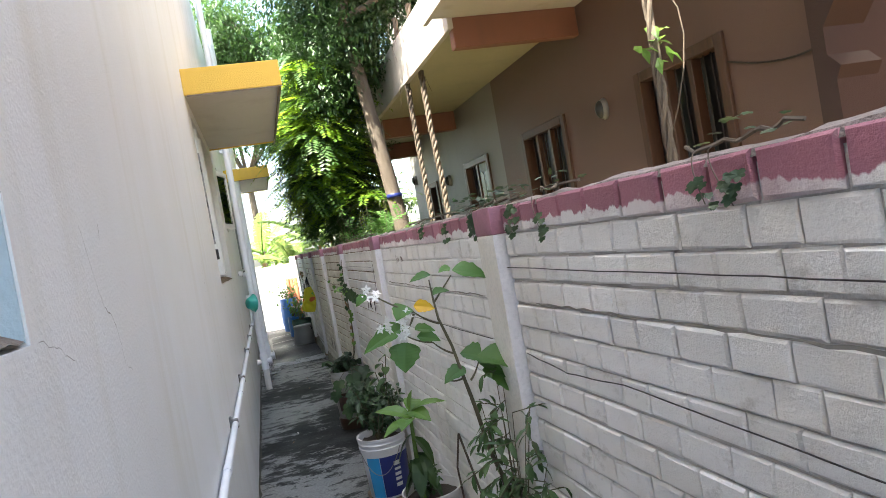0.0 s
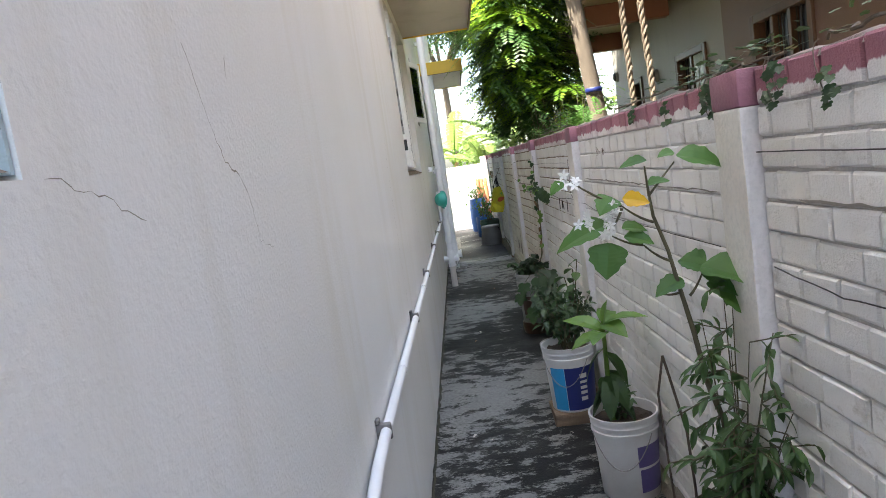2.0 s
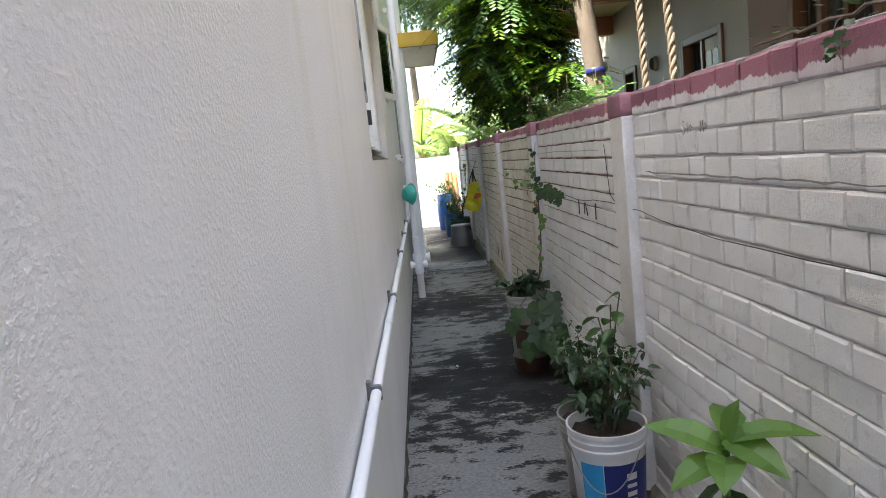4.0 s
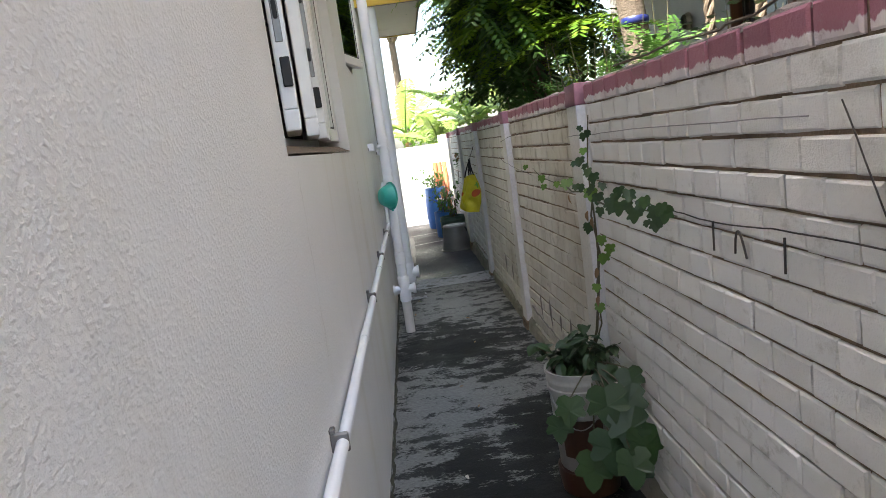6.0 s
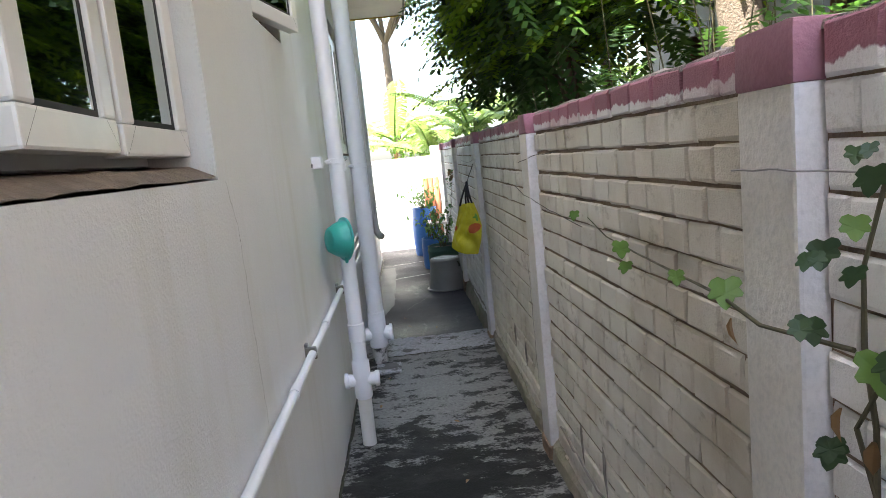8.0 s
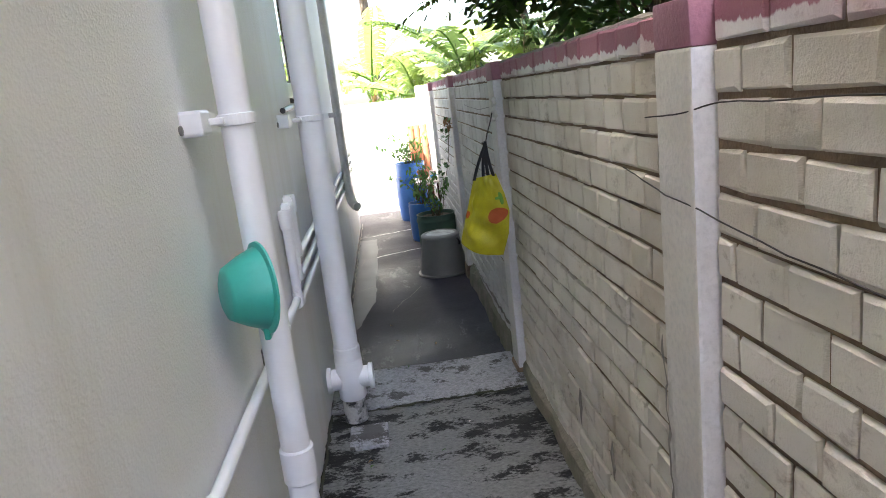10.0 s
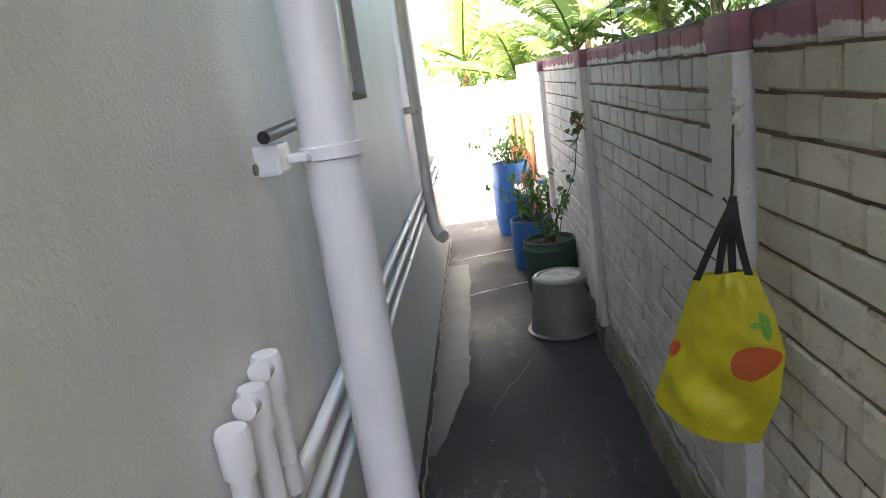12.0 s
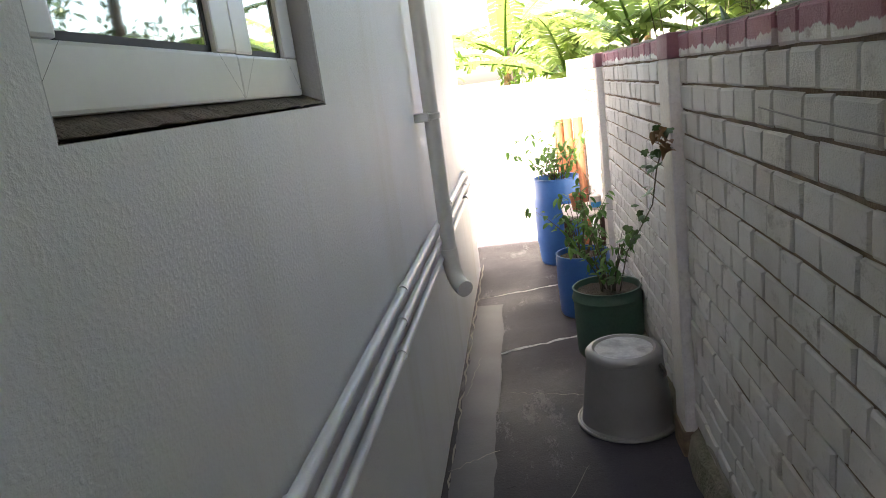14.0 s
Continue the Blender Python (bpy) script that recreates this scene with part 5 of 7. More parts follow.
def feather_tree():
    th = thing("feathery_tree", (1.52, 10.45, -0.1), "young tree with bright feathery fronds leaning over the wall", "tree")
    bm = bmesh.new()
    hubs = []
    random.seed(15)
    limb(bm, (1.52, 10.45, -0.1), (1.45, 10.4, 2.7), 0.05, 0.02, 0.03, 8, 10)
    for k in range(40):
        x = rnd(0.72, 1.65)
        top = Vector((x, rnd(9.3, 11.6), rnd(2.1 if x > 1.0 else 2.65, 4.3)))
        pts = limb(bm, (1.45, 10.4, rnd(1.2, 2.6)), top, 0.013, 0.004, 0.2)
        hubs += [q for q in (pts[5], pts[6], pts[8]) if q.x > 1.02 or q.z > 2.5]
    part("trunk", bm, M_BARK, th, "thin grey branches", True)
    # sunlight is painted by place: L takes the sunlit green, D the shaded one
    L, D = Leaves(True), Leaves(True)
    for h in hubs:
        turn = rnd(0, 6.28)
        n = random.choice((7, 8, 9, 10))
        for k in range(n):
            a = turn + 2 * math.pi * k / n + rnd(-0.2, 0.2)
            d = Vector((math.cos(a), math.sin(a), rnd(-0.05, 0.45)))
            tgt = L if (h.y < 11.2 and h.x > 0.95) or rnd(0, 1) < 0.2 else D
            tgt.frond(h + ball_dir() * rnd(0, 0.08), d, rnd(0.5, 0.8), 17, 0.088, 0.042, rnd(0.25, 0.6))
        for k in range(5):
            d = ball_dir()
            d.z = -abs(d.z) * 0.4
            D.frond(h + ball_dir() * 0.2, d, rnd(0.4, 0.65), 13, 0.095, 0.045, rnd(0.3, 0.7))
    part_mesh("crown", L.mesh("crown", M_LEAF_SUNLIT), th, "pinnate fronds in lighter green, sunlight put into the colour")
    part_mesh("crown", D.mesh("crown", M_LEAF), th, "pinnate fronds in darker green, shade put into the colour")


feather_tree()


def broad_tree(name, base, tops, r, crown_r, count, leaf, width, mat, label, seed, flat=0.7):
    random.seed(seed)
    th = thing(name, base, label, "tree")
    bm = bmesh.new()
    hubs = []
    fork = Vector(tops[0])
    limb(bm, base, fork, r, r * 0.7, 0.004, 12, 16)
    for t in tops[1:]:
        pts = limb(bm, fork, t, r * 0.5, r * 0.12, 0.4, 10, 8)
        hubs += [pts[i] for i in (6, 8, 10)]
        for k in range(4):
            e = Vector(t) + ball_dir() * crown_r * 0.8
            p2 = limb(bm, pts[rnd(0, 1) > 0.5 and 7 or 9], e, r * 0.13, r * 0.04, 0.25, 5, 6)
            hubs += [p2[3], p2[5]]
    trunk = part("trunk", bm, M_BARK, th, "grey-brown trunk and limbs", True)
    L = Leaves(True)
    for i in range(count):
        h = random.choice(hubs)
        c = h + ball_dir() * crown_r * (rnd(0, 1) ** 0.6) * 0.62
        d = ball_dir()
        d.z = d.z * 0.4 - 0.3
        for k in range(3):
            L.blade(c + ball_dir() * 0.06, (d + ball_dir() * 0.6), leaf * rnd(0.7, 1.25), width, 2, 0.2, 0.2)
    part_mesh("crown", L.mesh("crown", mat), th)
    return th, trunk


tree, trunk = broad_tree("tree", (2.054, 8.76, -0.1), [(1.60, 8.9, 4.5), (1.2, 9.7, 5.4), (1.9, 9.6, 5.2), (2.6, 9.2, 5.0), (1.6, 8.2, 5.6), (2.3, 10.2, 4.9), (1.75, 9.4, 4.1), (1.5, 10.2, 4.6)], 0.115, 0.85, 15000, 0.075, 0.034, M_LEAF_DARK,
                         "tall tree with a leaning bare trunk tied with blue tape", 5)
bm = bmesh.new()
lathe(bm, [(0.096, 2.135), (0.1005, 2.14), (0.1015, 2.16), (0.100, 2.18), (0.096, 2.185)], (1.832, 8.8, 0.0), 20)
part("tape_band", bm, M_TAPE, tree, "blue tape wound round the trunk", True)
# high crown added to shade the passage and darken window_4's reflection
broad_tree("tree", (2.7, 13.2, -0.1), [(2.5, 13.1, 2.9), (1.5, 12.2, 4.4), (1.3, 13.2, 4.6), (2.2, 12.4, 4.3), (1.2, 11.4, 4.9), (2.0, 11.2, 4.6), (1.7, 13.9, 4.5), (0.9, 12.4, 5.0), (2.4, 13.6, 4.2), (0.5, 12.6, 5.4), (0.3, 13.4, 5.0), (0.25, 12.2, 5.8)], 0.07, 0.8, 11000, 0.095, 0.036, M_LEAF,
           "dense leafy tree behind the boundary wall", 8)
# hidden from the path, added so that window_4 reflects green
broad_tree("tree", (2.9, 16.6, -0.1), [(2.7, 16.5, 2.9), (1.7, 15.8, 4.2), (2.3, 16.4, 4.8), (1.6, 16.8, 4.9), (2.6, 17.3, 4.4), (2.0, 15.4, 4.7), (3.1, 16.2, 4.3), (2.2, 17.2, 3.9)], 0.07, 0.8, 8000, 0.095, 0.04, M_LEAF,
           "round-crowned leafy tree in the next garden", 28)
broad_tree("tree", (0.2, 24, -0.1), [(0.1, 24, 4.5), (-1.5, 23.5, 6.8), (0.2, 23, 7.6), (1.8, 24, 7.0), (-0.6, 24.5, 8.2), (2.6, 23, 8.4), (1.0, 22.5, 6.2)], 0.14, 1.5, 5200, 0.11, 0.05, M_LEAF_DARK,
           "tall leafy tree far behind the wall", 9)


broad_tree("tree", (3.0, 18.0, -0.1), [(2.2, 17.8, 3.8), (-0.4, 16.8, 6.0), (0.4, 17.0, 6.6), (1.2, 17.5, 6.4), (-0.2, 17.8, 5.2), (1.6, 16.5, 5.6), (0.9, 17, 5.0), (0.2, 16.6, 7.2), (1.3, 16.2, 7.0)], 0.12, 0.95, 7500, 0.10, 0.045, M_LEAF,
           "tall tree with loose mid-green leaves", 19)


def banana_leaf(L, at, way, length, width, tear, droop):
    """A long blade with torn side strips."""
    at, way = Vector(at), Vector(way).normalized()
    side = way.cross(Vector((0, 0, 1))).normalized()
    n = 34
    pts = [at + way * (length * i / n) + Vector((0, 0, -droop * length * (i / n) ** 2)) for i in range(n + 1)]
    for sg in (-1, 1):
        for i in range(n):
            s = (i + 0.5) / n
            w = width * 0.5 * (math.sin(math.pi * min(1, 0.10 + 0.88 * s)) ** 0.55)
            sag = rnd(0.05, 0.45) if rnd(0, 1) < tear else 0.12
            gap = 0.82 if rnd(0, 1) < tear else 1.0
            a, b = pts[i], pts[i].lerp(pts[i + 1], gap)
            adv = way * (0.25 * w)
            k = len(L.v)
            o = side * sg * w - Vector((0, 0, sag * w)) + adv
            m = side * sg * w * 0.5 + Vector((0, 0, 0.02)) + adv * 0.4
            L.v += [a, b, b + m, a + m, b + o, a + o]
            L.f += [(k, k + 1, k + 2, k + 3), (k + 3, k + 2, k + 4, k + 5)]
    return pts


def banana(at, height, leaves, length, seed, mat=M_BANANA, label="banana plant with torn sunlit leaves", lean=(0, 0)):
    random.seed(seed)
    th = thing("banana_plant", at, label, "plant", "banana plants")
    x, y, z = at
    bm = bmesh.new()
    tube(bm, [(x + lean[0] * i / 6, y + lean[1] * i / 6, z + height * i / 6) for i in range(7)], [0.11 - 0.011 * i for i in range(7)], 12)
    part("stem", bm, M_LEAF_DRY, th, "brownish sheathed stem", True)
    for i in range(leaves):
        a = 2 * math.pi * (i * 0.382 + rnd(-0.05, 0.05))
        p = Vector((x + lean[0], y + lean[1], z + height * rnd(0.92, 1.05)))
        way = Vector((math.cos(a), math.sin(a), rnd(0.35, 1.1)))
        L = Leaves()
        bm = bmesh.new()
        pts = banana_leaf(L, p + way.normalized() * 0.25, way, length * rnd(0.75, 1.1), rnd(0.42, 0.58), rnd(0.3, 0.8), rnd(0.25, 0.6))
        tube(bm, [p] + pts[::6], [0.022, 0.02, 0.016, 0.013, 0.01, 0.007, 0.005][:len([p] + pts[::6])], 6)
        leaf = part_mesh("leaf", L.mesh("leaf", mat), th)
        part("midrib", bm, M_LEAF_LIME, leaf, "", True)


banana((1.6, 18.6, -0.1), 1.9, 9, 1.9, 21)
banana((0.1, 20.2, -0.1), 2.0, 9, 2.0, 22)
banana((3.0, 17.4, -0.1), 2.0, 9, 1.9, 23)
banana((-1.3, 21.5, -0.1), 1.9, 8, 1.9, 24)
banana((2.2, 21.0, -0.1), 2.2, 8, 2.0, 25)
banana((0.8, 18.3, -0.1), 1.5, 8, 1.6, 27)
banana((2.5, 18.2, -0.1), 1.7, 9, 1.7, 28)
banana((1.4, 17.9, -0.1), 1.2, 7, 1.3, 29)
banana((4.6, 15.6, -0.1), 2.0, 8, 1.8, 26)
random.seed(31)
bl = thing("banana_plant", (1.1, 9.0, -0.1), "low banana sucker with one broad dark leaf over the coping", "plant", "banana plants")
L = Leaves()
banana_leaf(L, (1.62, 9.6, 1.35), (-0.55, -0.55, 0.40), 0.95, 0.34, 0.0, 0.12)
part_mesh("leaf_blades", L.mesh("leaf_blades", M_LEAF_DARK), bl)
bm = bmesh.new()
tube(bm, [(1.7, 9.7, -0.1), (1.7, 9.7, 0.6), (1.62, 9.6, 1.36)], [0.05, 0.04, 0.02], 10)
part("stem", bm, M_LEAF_DRY, bl, "", True)


def thicket(name, x0, x1, y0, y1, z0, z1, count, leaf, width, mat, label, seed, fern=0):
    random.seed(seed)
    th = thing(name, ((x0 + x1) / 2, (y0 + y1) / 2, -0.1), label, "shrub")
    bm = bmesh.new()
    L = Leaves(True)
    for i in range(max(10, count // 40)):
        a = Vector((rnd(x0, x1), rnd(y0, y1), -0.1))
        e = Vector((a.x + rnd(-0.3, 0.3), a.y + rnd(-0.3, 0.3), rnd(z0 + 0.4 * (z1 - z0), z1)))
        pts = limb(bm, a, e, 0.006, 0.002, 0.10, 6, 5)
        for k in range(40):
            s = rnd(0.35, 1.0)
            p = pts[min(6, int(s * 6))] + ball_dir() * 0.14
            if p.y < FARWALL and p.x < 1.0 and p.z < 1.75:
                continue
            if fern:
                L.frond(p, ball_dir() + Vector((0, 0, 0.3)), rnd(0.2, 0.36), 9, 0.048, 0.019, 0.4)
            else:
                L.blade(p, ball_dir() + Vector((0, 0, -0.1)), leaf * rnd(0.6, 1.3), width, 2, 0.25, 0.2)
    part("stem", bm, M_TWIG, th, "thin stems")
    part_mesh("foliage", L.mesh("foliage", mat), th)


thicket("shrub", 0.96, 1.5, 6.8, 8.4, 1.45, 2.12, 800, 0.06, 0.03, M_LEAF_SOFT, "fine ferny shrub spilling over the coping", 41, 1)
thicket("shrub", 0.98, 1.8, 8.2, 11.2, 1.2, 2.05, 900, 0.06, 0.03, M_LEAF, "ferny green shrub behind the boundary wall", 42, 1)
thicket("shrub", 1.0, 2.6, 11.0, 15.0, 0.8, 2.1, 2200, 0.10, 0.05, M_LEAF, "leafy green shrub behind the boundary wall", 43)
# the next shrub is unseen, added as more green for window_4 to reflect
thicket("shrub", 2.2, 3.5, 14.5, 17.5, 1.2, 3.6, 2400, 0.11, 0.05, M_LEAF, "tall leafy shrub in the next garden", 47)
thicket("shrub", -3.5, 3.5, 18.0, 20.0, 0.8, 2.3, 2600, 0.14, 0.06, M_LEAF_LIME, "sunlit leafy hedge behind the white wall", 44)
thicket("shrub", 1.0, 1.6, 5.4, 7.0, 1.3, 1.75, 240, 0.07, 0.035, M_LEAF_LIME, "yellowish leafy shrub behind the coping", 45)


def rope_vine(x, y, z0, z1, r, seed, leaf=0, lean=(0, 0)):
    random.seed(seed)
    th = thing("twisted_vine", (x, y, z0), "dry woody vine twisted like rope, hanging from the balcony", "vine", "hanging vines")
    n = 90
    for k in range(3):
        bm = bmesh.new()
        pts = []
        for i in range(n + 1):
            s = i / n
            a = 2 * math.pi * (k / 3 + (z1 - z0) * s * 3.6 + 0.12 * math.sin(9 * s + seed))
            rr = r * (0.75 + 0.6 * noise.noise(Vector((s * 12, k, seed))))
            pts.append((x + lean[0] * s + 0.05 * noise.noise(Vector((s * 3, 0, seed))) + rr * math.cos(a), y + lean[1] * s + 0.05 * noise.noise(Vector((s * 3, 5, seed))) + rr * math.sin(a), z0 + (z1 - z0) * s))
        tube(bm, pts, r * 0.62, 7)
        part("strand", bm, M_VINE, th, "", True)
    for k in range(2 if leaf else 6):
        z = rnd(z0 + 0.3, z1)
        q = (z - z0) / (z1 - z0)
        p = Vector((x + lean[0] * q, y + lean[1] * q, z))
        bm = bmesh.new()
        tube(bm, bezier(p, p + ball_dir() * 0.18, p + Vector((rnd(-0.12, 0.12), rnd(-0.12, 0.12), -rnd(0.2, 0.6))), 6), 0.0022, 5)
        part("tendril", bm, M_VINE, th, "thin dry tendril")
    if leaf:
        for i in range(leaf):
            L = Leaves()
            L.blade(Vector((x, y, z0)) + Vector((lean[0], lean[1], 0)) * 0.6 + Vector((rnd(-.05, .05), rnd(-.05, .05), 0.60 * (z1 - z0) + rnd(-0.05, 0.05))), ball_dir(), 0.045, 0.025, 2)
            part_mesh("leaf", L.mesh("leaf", M_LEAF_LIME), th)


rope_vine(2.13, 8.15, -0.1, 4.3, 0.028, 51, 0, (0.0, 0.2))
rope_vine(2.18, 7.6, -0.1, 4.3, 0.028, 52, 0, (0.02, 0.3))
rope_vine(1.2, 1.9, -0.1, 3.4, 0.0115, 53, 14, (0.0, -0.05))

# ---- potted plants and climbers ----
def lobed(L, at, way, size, side=None, flat=0.0):
    """A broad lobed leaf: a fan of five pointed lobes about a centre."""
    at, way = Vector(at), Vector(way).normalized()
    side = Vector(side).normalized() if side is not None else way.cross(Vector((rnd(-.2, .2), rnd(-.2, .2), 1))).normalized()
    up = side.cross(way).normalized()
    outline = ((0.0, 0.0), (0.20, -0.10), (0.40, -0.02), (0.49, 0.16), (0.39, 0.27), (0.51, 0.46), (0.46, 0.57), (0.27, 0.58), (0.17, 0.80), (0.0, 0.95))
    k = len(L.v)
    L.v.append(at + way * (0.42 * size) - up * 0.02 * size)
    ring = [(x, y) for x, y in outline] + [(-x, y) for x, y in reversed(outline[1:-1])]
    for x, y in ring:
        bend = -0.18 * x * x - 0.14 * y * y + rnd(-0.02, 0.02)
        L.v.append(at + side * (x * size) + way * (y * size) + up * (bend * size))
    n = len(ring)
    for i in range(n):
        L.f.append((k, k + 1 + i, k + 1 + (i + 1) % n))


def oval(L, at, way, length, width, **kw):
    L.blade(at, way, length, width, 4, kw.get("droop", 0.3), 0.22, kw.get("side"), 0.75)


random.seed(101)
nt_ = thing("nightshade_plant", (0.69, 2.62, 0.0), "tall leggy nightshade plant with broad leaves and white flowers", "plant")


def broad_leaf(L, at, tip, width, face):
    """A broad pointed leaf with shallow wavy lobes, creased along its midrib; face: the way its upper side looks."""
    at, tip = Vector(at), Vector(tip)
    way = tip - at
    length = way.length
    way.normalize()
    up = (Vector(face) - way * Vector(face).dot(way)).normalized()
    side = way.cross(up)
    prof = (0.10, 0.62, 0.92, 1.0, 0.86, 0.93, 0.66, 0.58, 0.30, 0.02)
    k, n = len(L.v), len(prof)
    for i, w in enumerate(prof):
        q = i / (n - 1)
        c = at + way * (length * q) + up * (0.05 * length * math.sin(math.pi * q)) - Vector((0, 0, 0.10 * length * q * q))
        for sg in (-1, -0.5, 0, 0.5, 1):
            lift = 0.16 * abs(sg) + 0.05 * math.sin(5 * q + 2.5 * sg + at.x * 40) * abs(sg)
            L.v.append(c + side * (sg * 0.5 * width * w) + up * (lift * width * w))
    for i in range(n - 1):
        for m in range(4):
            a = k + 5 * i + m
            L.f.append((a, a + 1, a + 6, a + 5))


bm = bmesh.new()
stem = [(0.735, 2.40, -0.01), (0.74, 2.39, 0.30), (0.726, 2.38, 0.616), (0.704, 2.38, 0.691), (0.66, 2.38, 0.838), (0.639, 2.38, 0.979), (0.616, 2.38, 1.095), (0.594, 2.38, 1.21), (0.565, 2.38, 1.307), (0.560, 2.38, 1.362), (0.591, 2.38, 1.396), (0.634, 2.38, 1.44)]
tube(bm, stem, [0.011, 0.010, 0.009, 0.008, 0.0075, 0.007, 0.006, 0.005, 0.0045, 0.004, 0.003, 0.002], 8)
for a, b in (((0.597, 1.182), (0.53, 1.235)), ((0.564, 1.291), (0.486, 1.345)), ((0.486, 1.345), (0.364, 1.425)), ((0.638, 1.081), (0.676, 1.14)), ((0.53, 1.235), (0.451, 1.271)), ((0.56, 1.362), (0.555, 1.44)), ((0.486, 1.339), (0.455, 1.294)), ((0.676, 1.14), (0.775, 1.10)), ((0.616, 1.095), (0.56, 1.10))):
    a, b = Vector((a[0], 2.38, a[1])), Vector((b[0], 2.375, b[1]))
    tube(bm, bezier(a, (a + b) / 2 + Vector((0, 0, -0.012)), b, 5), [0.0042, 0.0038, 0.0034, 0.003, 0.0025, 0.002], 6)
part("stem", bm, M_TWIG, nt_, "brown-green woody stem", True)
L = Leaves()
for x0, z0, x1, z1, w, dy in ((0.641, 1.455, 0.755, 1.418, 0.085, -0.02), (0.636, 1.464, 0.592, 1.461, 0.04, 0.0), (0.564, 1.454, 0.492, 1.45, 0.04, 0.01), (0.557, 1.39, 0.613, 1.399, 0.04, -0.02), (0.467, 1.369, 0.42, 1.337, 0.075, -0.03), (0.449, 1.301, 0.305, 1.254, 0.085, 0.03),
                              (0.443, 1.252, 0.419, 1.17, 0.105, -0.03), (0.483, 1.263, 0.555, 1.243, 0.055, -0.02), (0.48, 1.286, 0.553, 1.273, 0.05, 0.02), (0.343, 1.428, 0.305, 1.403, 0.04, 0.0), (0.689, 1.15, 0.625, 1.18, 0.09, 0.03), (0.673, 1.155, 0.775, 1.118, 0.115, -0.09),
                              (0.676, 1.132, 0.745, 1.115, 0.08, 0.0), (0.72, 1.108, 0.765, 1.03, 0.09, -0.06), (0.625, 1.128, 0.542, 1.103, 0.065, -0.02), (0.685, 1.108, 0.755, 1.08, 0.06, -0.05)):
    broad_leaf(L, (x0, 2.38, z0), (x1, 2.38 + dy, z1), w, (rnd(-0.15, 0.15), -0.55, 0.8))
part_mesh("leaves", L.mesh("leaves", M_LEAF_SOFT), nt_, "broad soft green lobed leaves")
for c in ((0.354, 2.37, 1.43), (0.385, 2.37, 1.32), (0.452, 2.36, 1.333), (0.436, 2.36, 1.286)):
    for k in range(5):
        L = Leaves()
        f = Vector(c) + ball_dir() * 0.02
        ax = (ball_dir() + Vector((-0.3, -1, 0.3))).normalized()
        u = ax.orthogonal().normalized()
        for q in range(5):
            d = Matrix.Rotation(2 * math.pi * q / 5, 3, ax) @ u
            L.diamond(f, d, ax.cross(d), 0.019, 0.010)
        part_mesh("flower", L.mesh("flower", M_FLOWER), nt_, "small white star flower")
L = Leaves()
broad_leaf(L, (0.488, 2.37, 1.365), (0.552, 2.35, 1.352), 0.045, (0.1, -0.9, 0.3))
part_mesh("yellow_leaf", L.mesh("yellow_leaf", M_FLOWER_Y), nt_, "one yellow dying leaf")


def bush(name, base, label, stems, reach, zmax, per, leaf, width, mat, seed, drop=0.2, group=""):
    random.seed(seed)
    th = thing(name, base, label, "plant", group)
    bm = bmesh.new()
    L = Leaves()
    for i in range(stems):
        a = Vector(base) + Vector((rnd(-0.04, 0.04), rnd(-0.04, 0.04), -0.01))
        ang = rnd(0, 2 * math.pi)
        e = a + Vector((math.cos(ang) * rnd(0.2, 1) * reach, math.sin(ang) * rnd(0.2, 1) * reach, rnd(0.55, 1.0) * zmax))
        if e.x > B - 0.05:
            e.x = B - 0.05 - rnd(0, 0.06)
        pts = bezier(a, a.lerp(e, 0.5) + Vector((0, 0, 0.15 * zmax)), e, 8)
        tube(bm, pts, [0.005 - 0.0005 * k for k in range(9)], 5)
        for k in range(per):
            p = pts[2 + int(rnd(0, 6.99))] + ball_dir() * 0.02
            d = ball_dir()
            d.z = d.z * 0.5 - drop
            if (p + d * leaf).x > B - 0.01:
                d.x = -abs(d.x)
            oval(L, p, d, leaf * rnd(0.6, 1.25), width * rnd(0.8, 1.2))
    part("stem", bm, M_TWIG, th, "thin green-brown stems")
    part_mesh("foliage", L.mesh("foliage", mat), th)
    return th


# dark narrow-leaved shrub behind the nightshade
random.seed(102)
sh = thing("leafy_shrub", (0.70, 2.42, 0.0), "dark shrub with narrow pointed leaves growing at the wall foot", "plant")
bm = bmesh.new()
L = Leaves()
for i in range(28):
    e = Vector((rnd(0.62, 0.755), rnd(2.05, 2.40), rnd(0.45, 1.10)))
    pts = bezier((0.70 + rnd(-0.03, 0.03), 2.42 + rnd(-0.06, 0.06), -0.01), (0.72, 2.36, 0.5 * e.z), e, 10)
    tube(bm, pts, [0.006 - 0.0005 * k for k in range(11)], 5)
    for k in range(11):
        p = pts[2 + int(rnd(0, 8.9))]
        d = ball_dir()
        d.z = rnd(-0.6, 0.2)
        d.x = -abs(d.x) if p.x > 0.7 else d.x
        tip = p + d * 0.12
        tube(bm, [p, tip], 0.0018, 4)
        for q in range(5):
            s = q / 4
            w = (d + ball_dir() * 0.9 - Vector((0, 0, 0.15))).normalized()
            L.blade(p.lerp(tip, 0.25 + 0.75 * s), w, rnd(0.038, 0.06), 0.019, 3, 0.25, 0.3)
part("stem", bm, M_TWIG, sh, "thin brown stems")
part_mesh("foliage", L.mesh("foliage", M_LEAF), sh)
st2 = thing("cut_stump", (0.715, 2.55, 0.0), "pale cut woody stump beside the wall", "stump")
bm = bmesh.new()
tube(bm, [(0.72, 2.6, -0.01), (0.715, 2.58, 0.2), (0.71, 2.55, 0.38)], [0.02, 0.016, 0.014], 10)
part("stub", bm, M_VINE, st2, "", True)

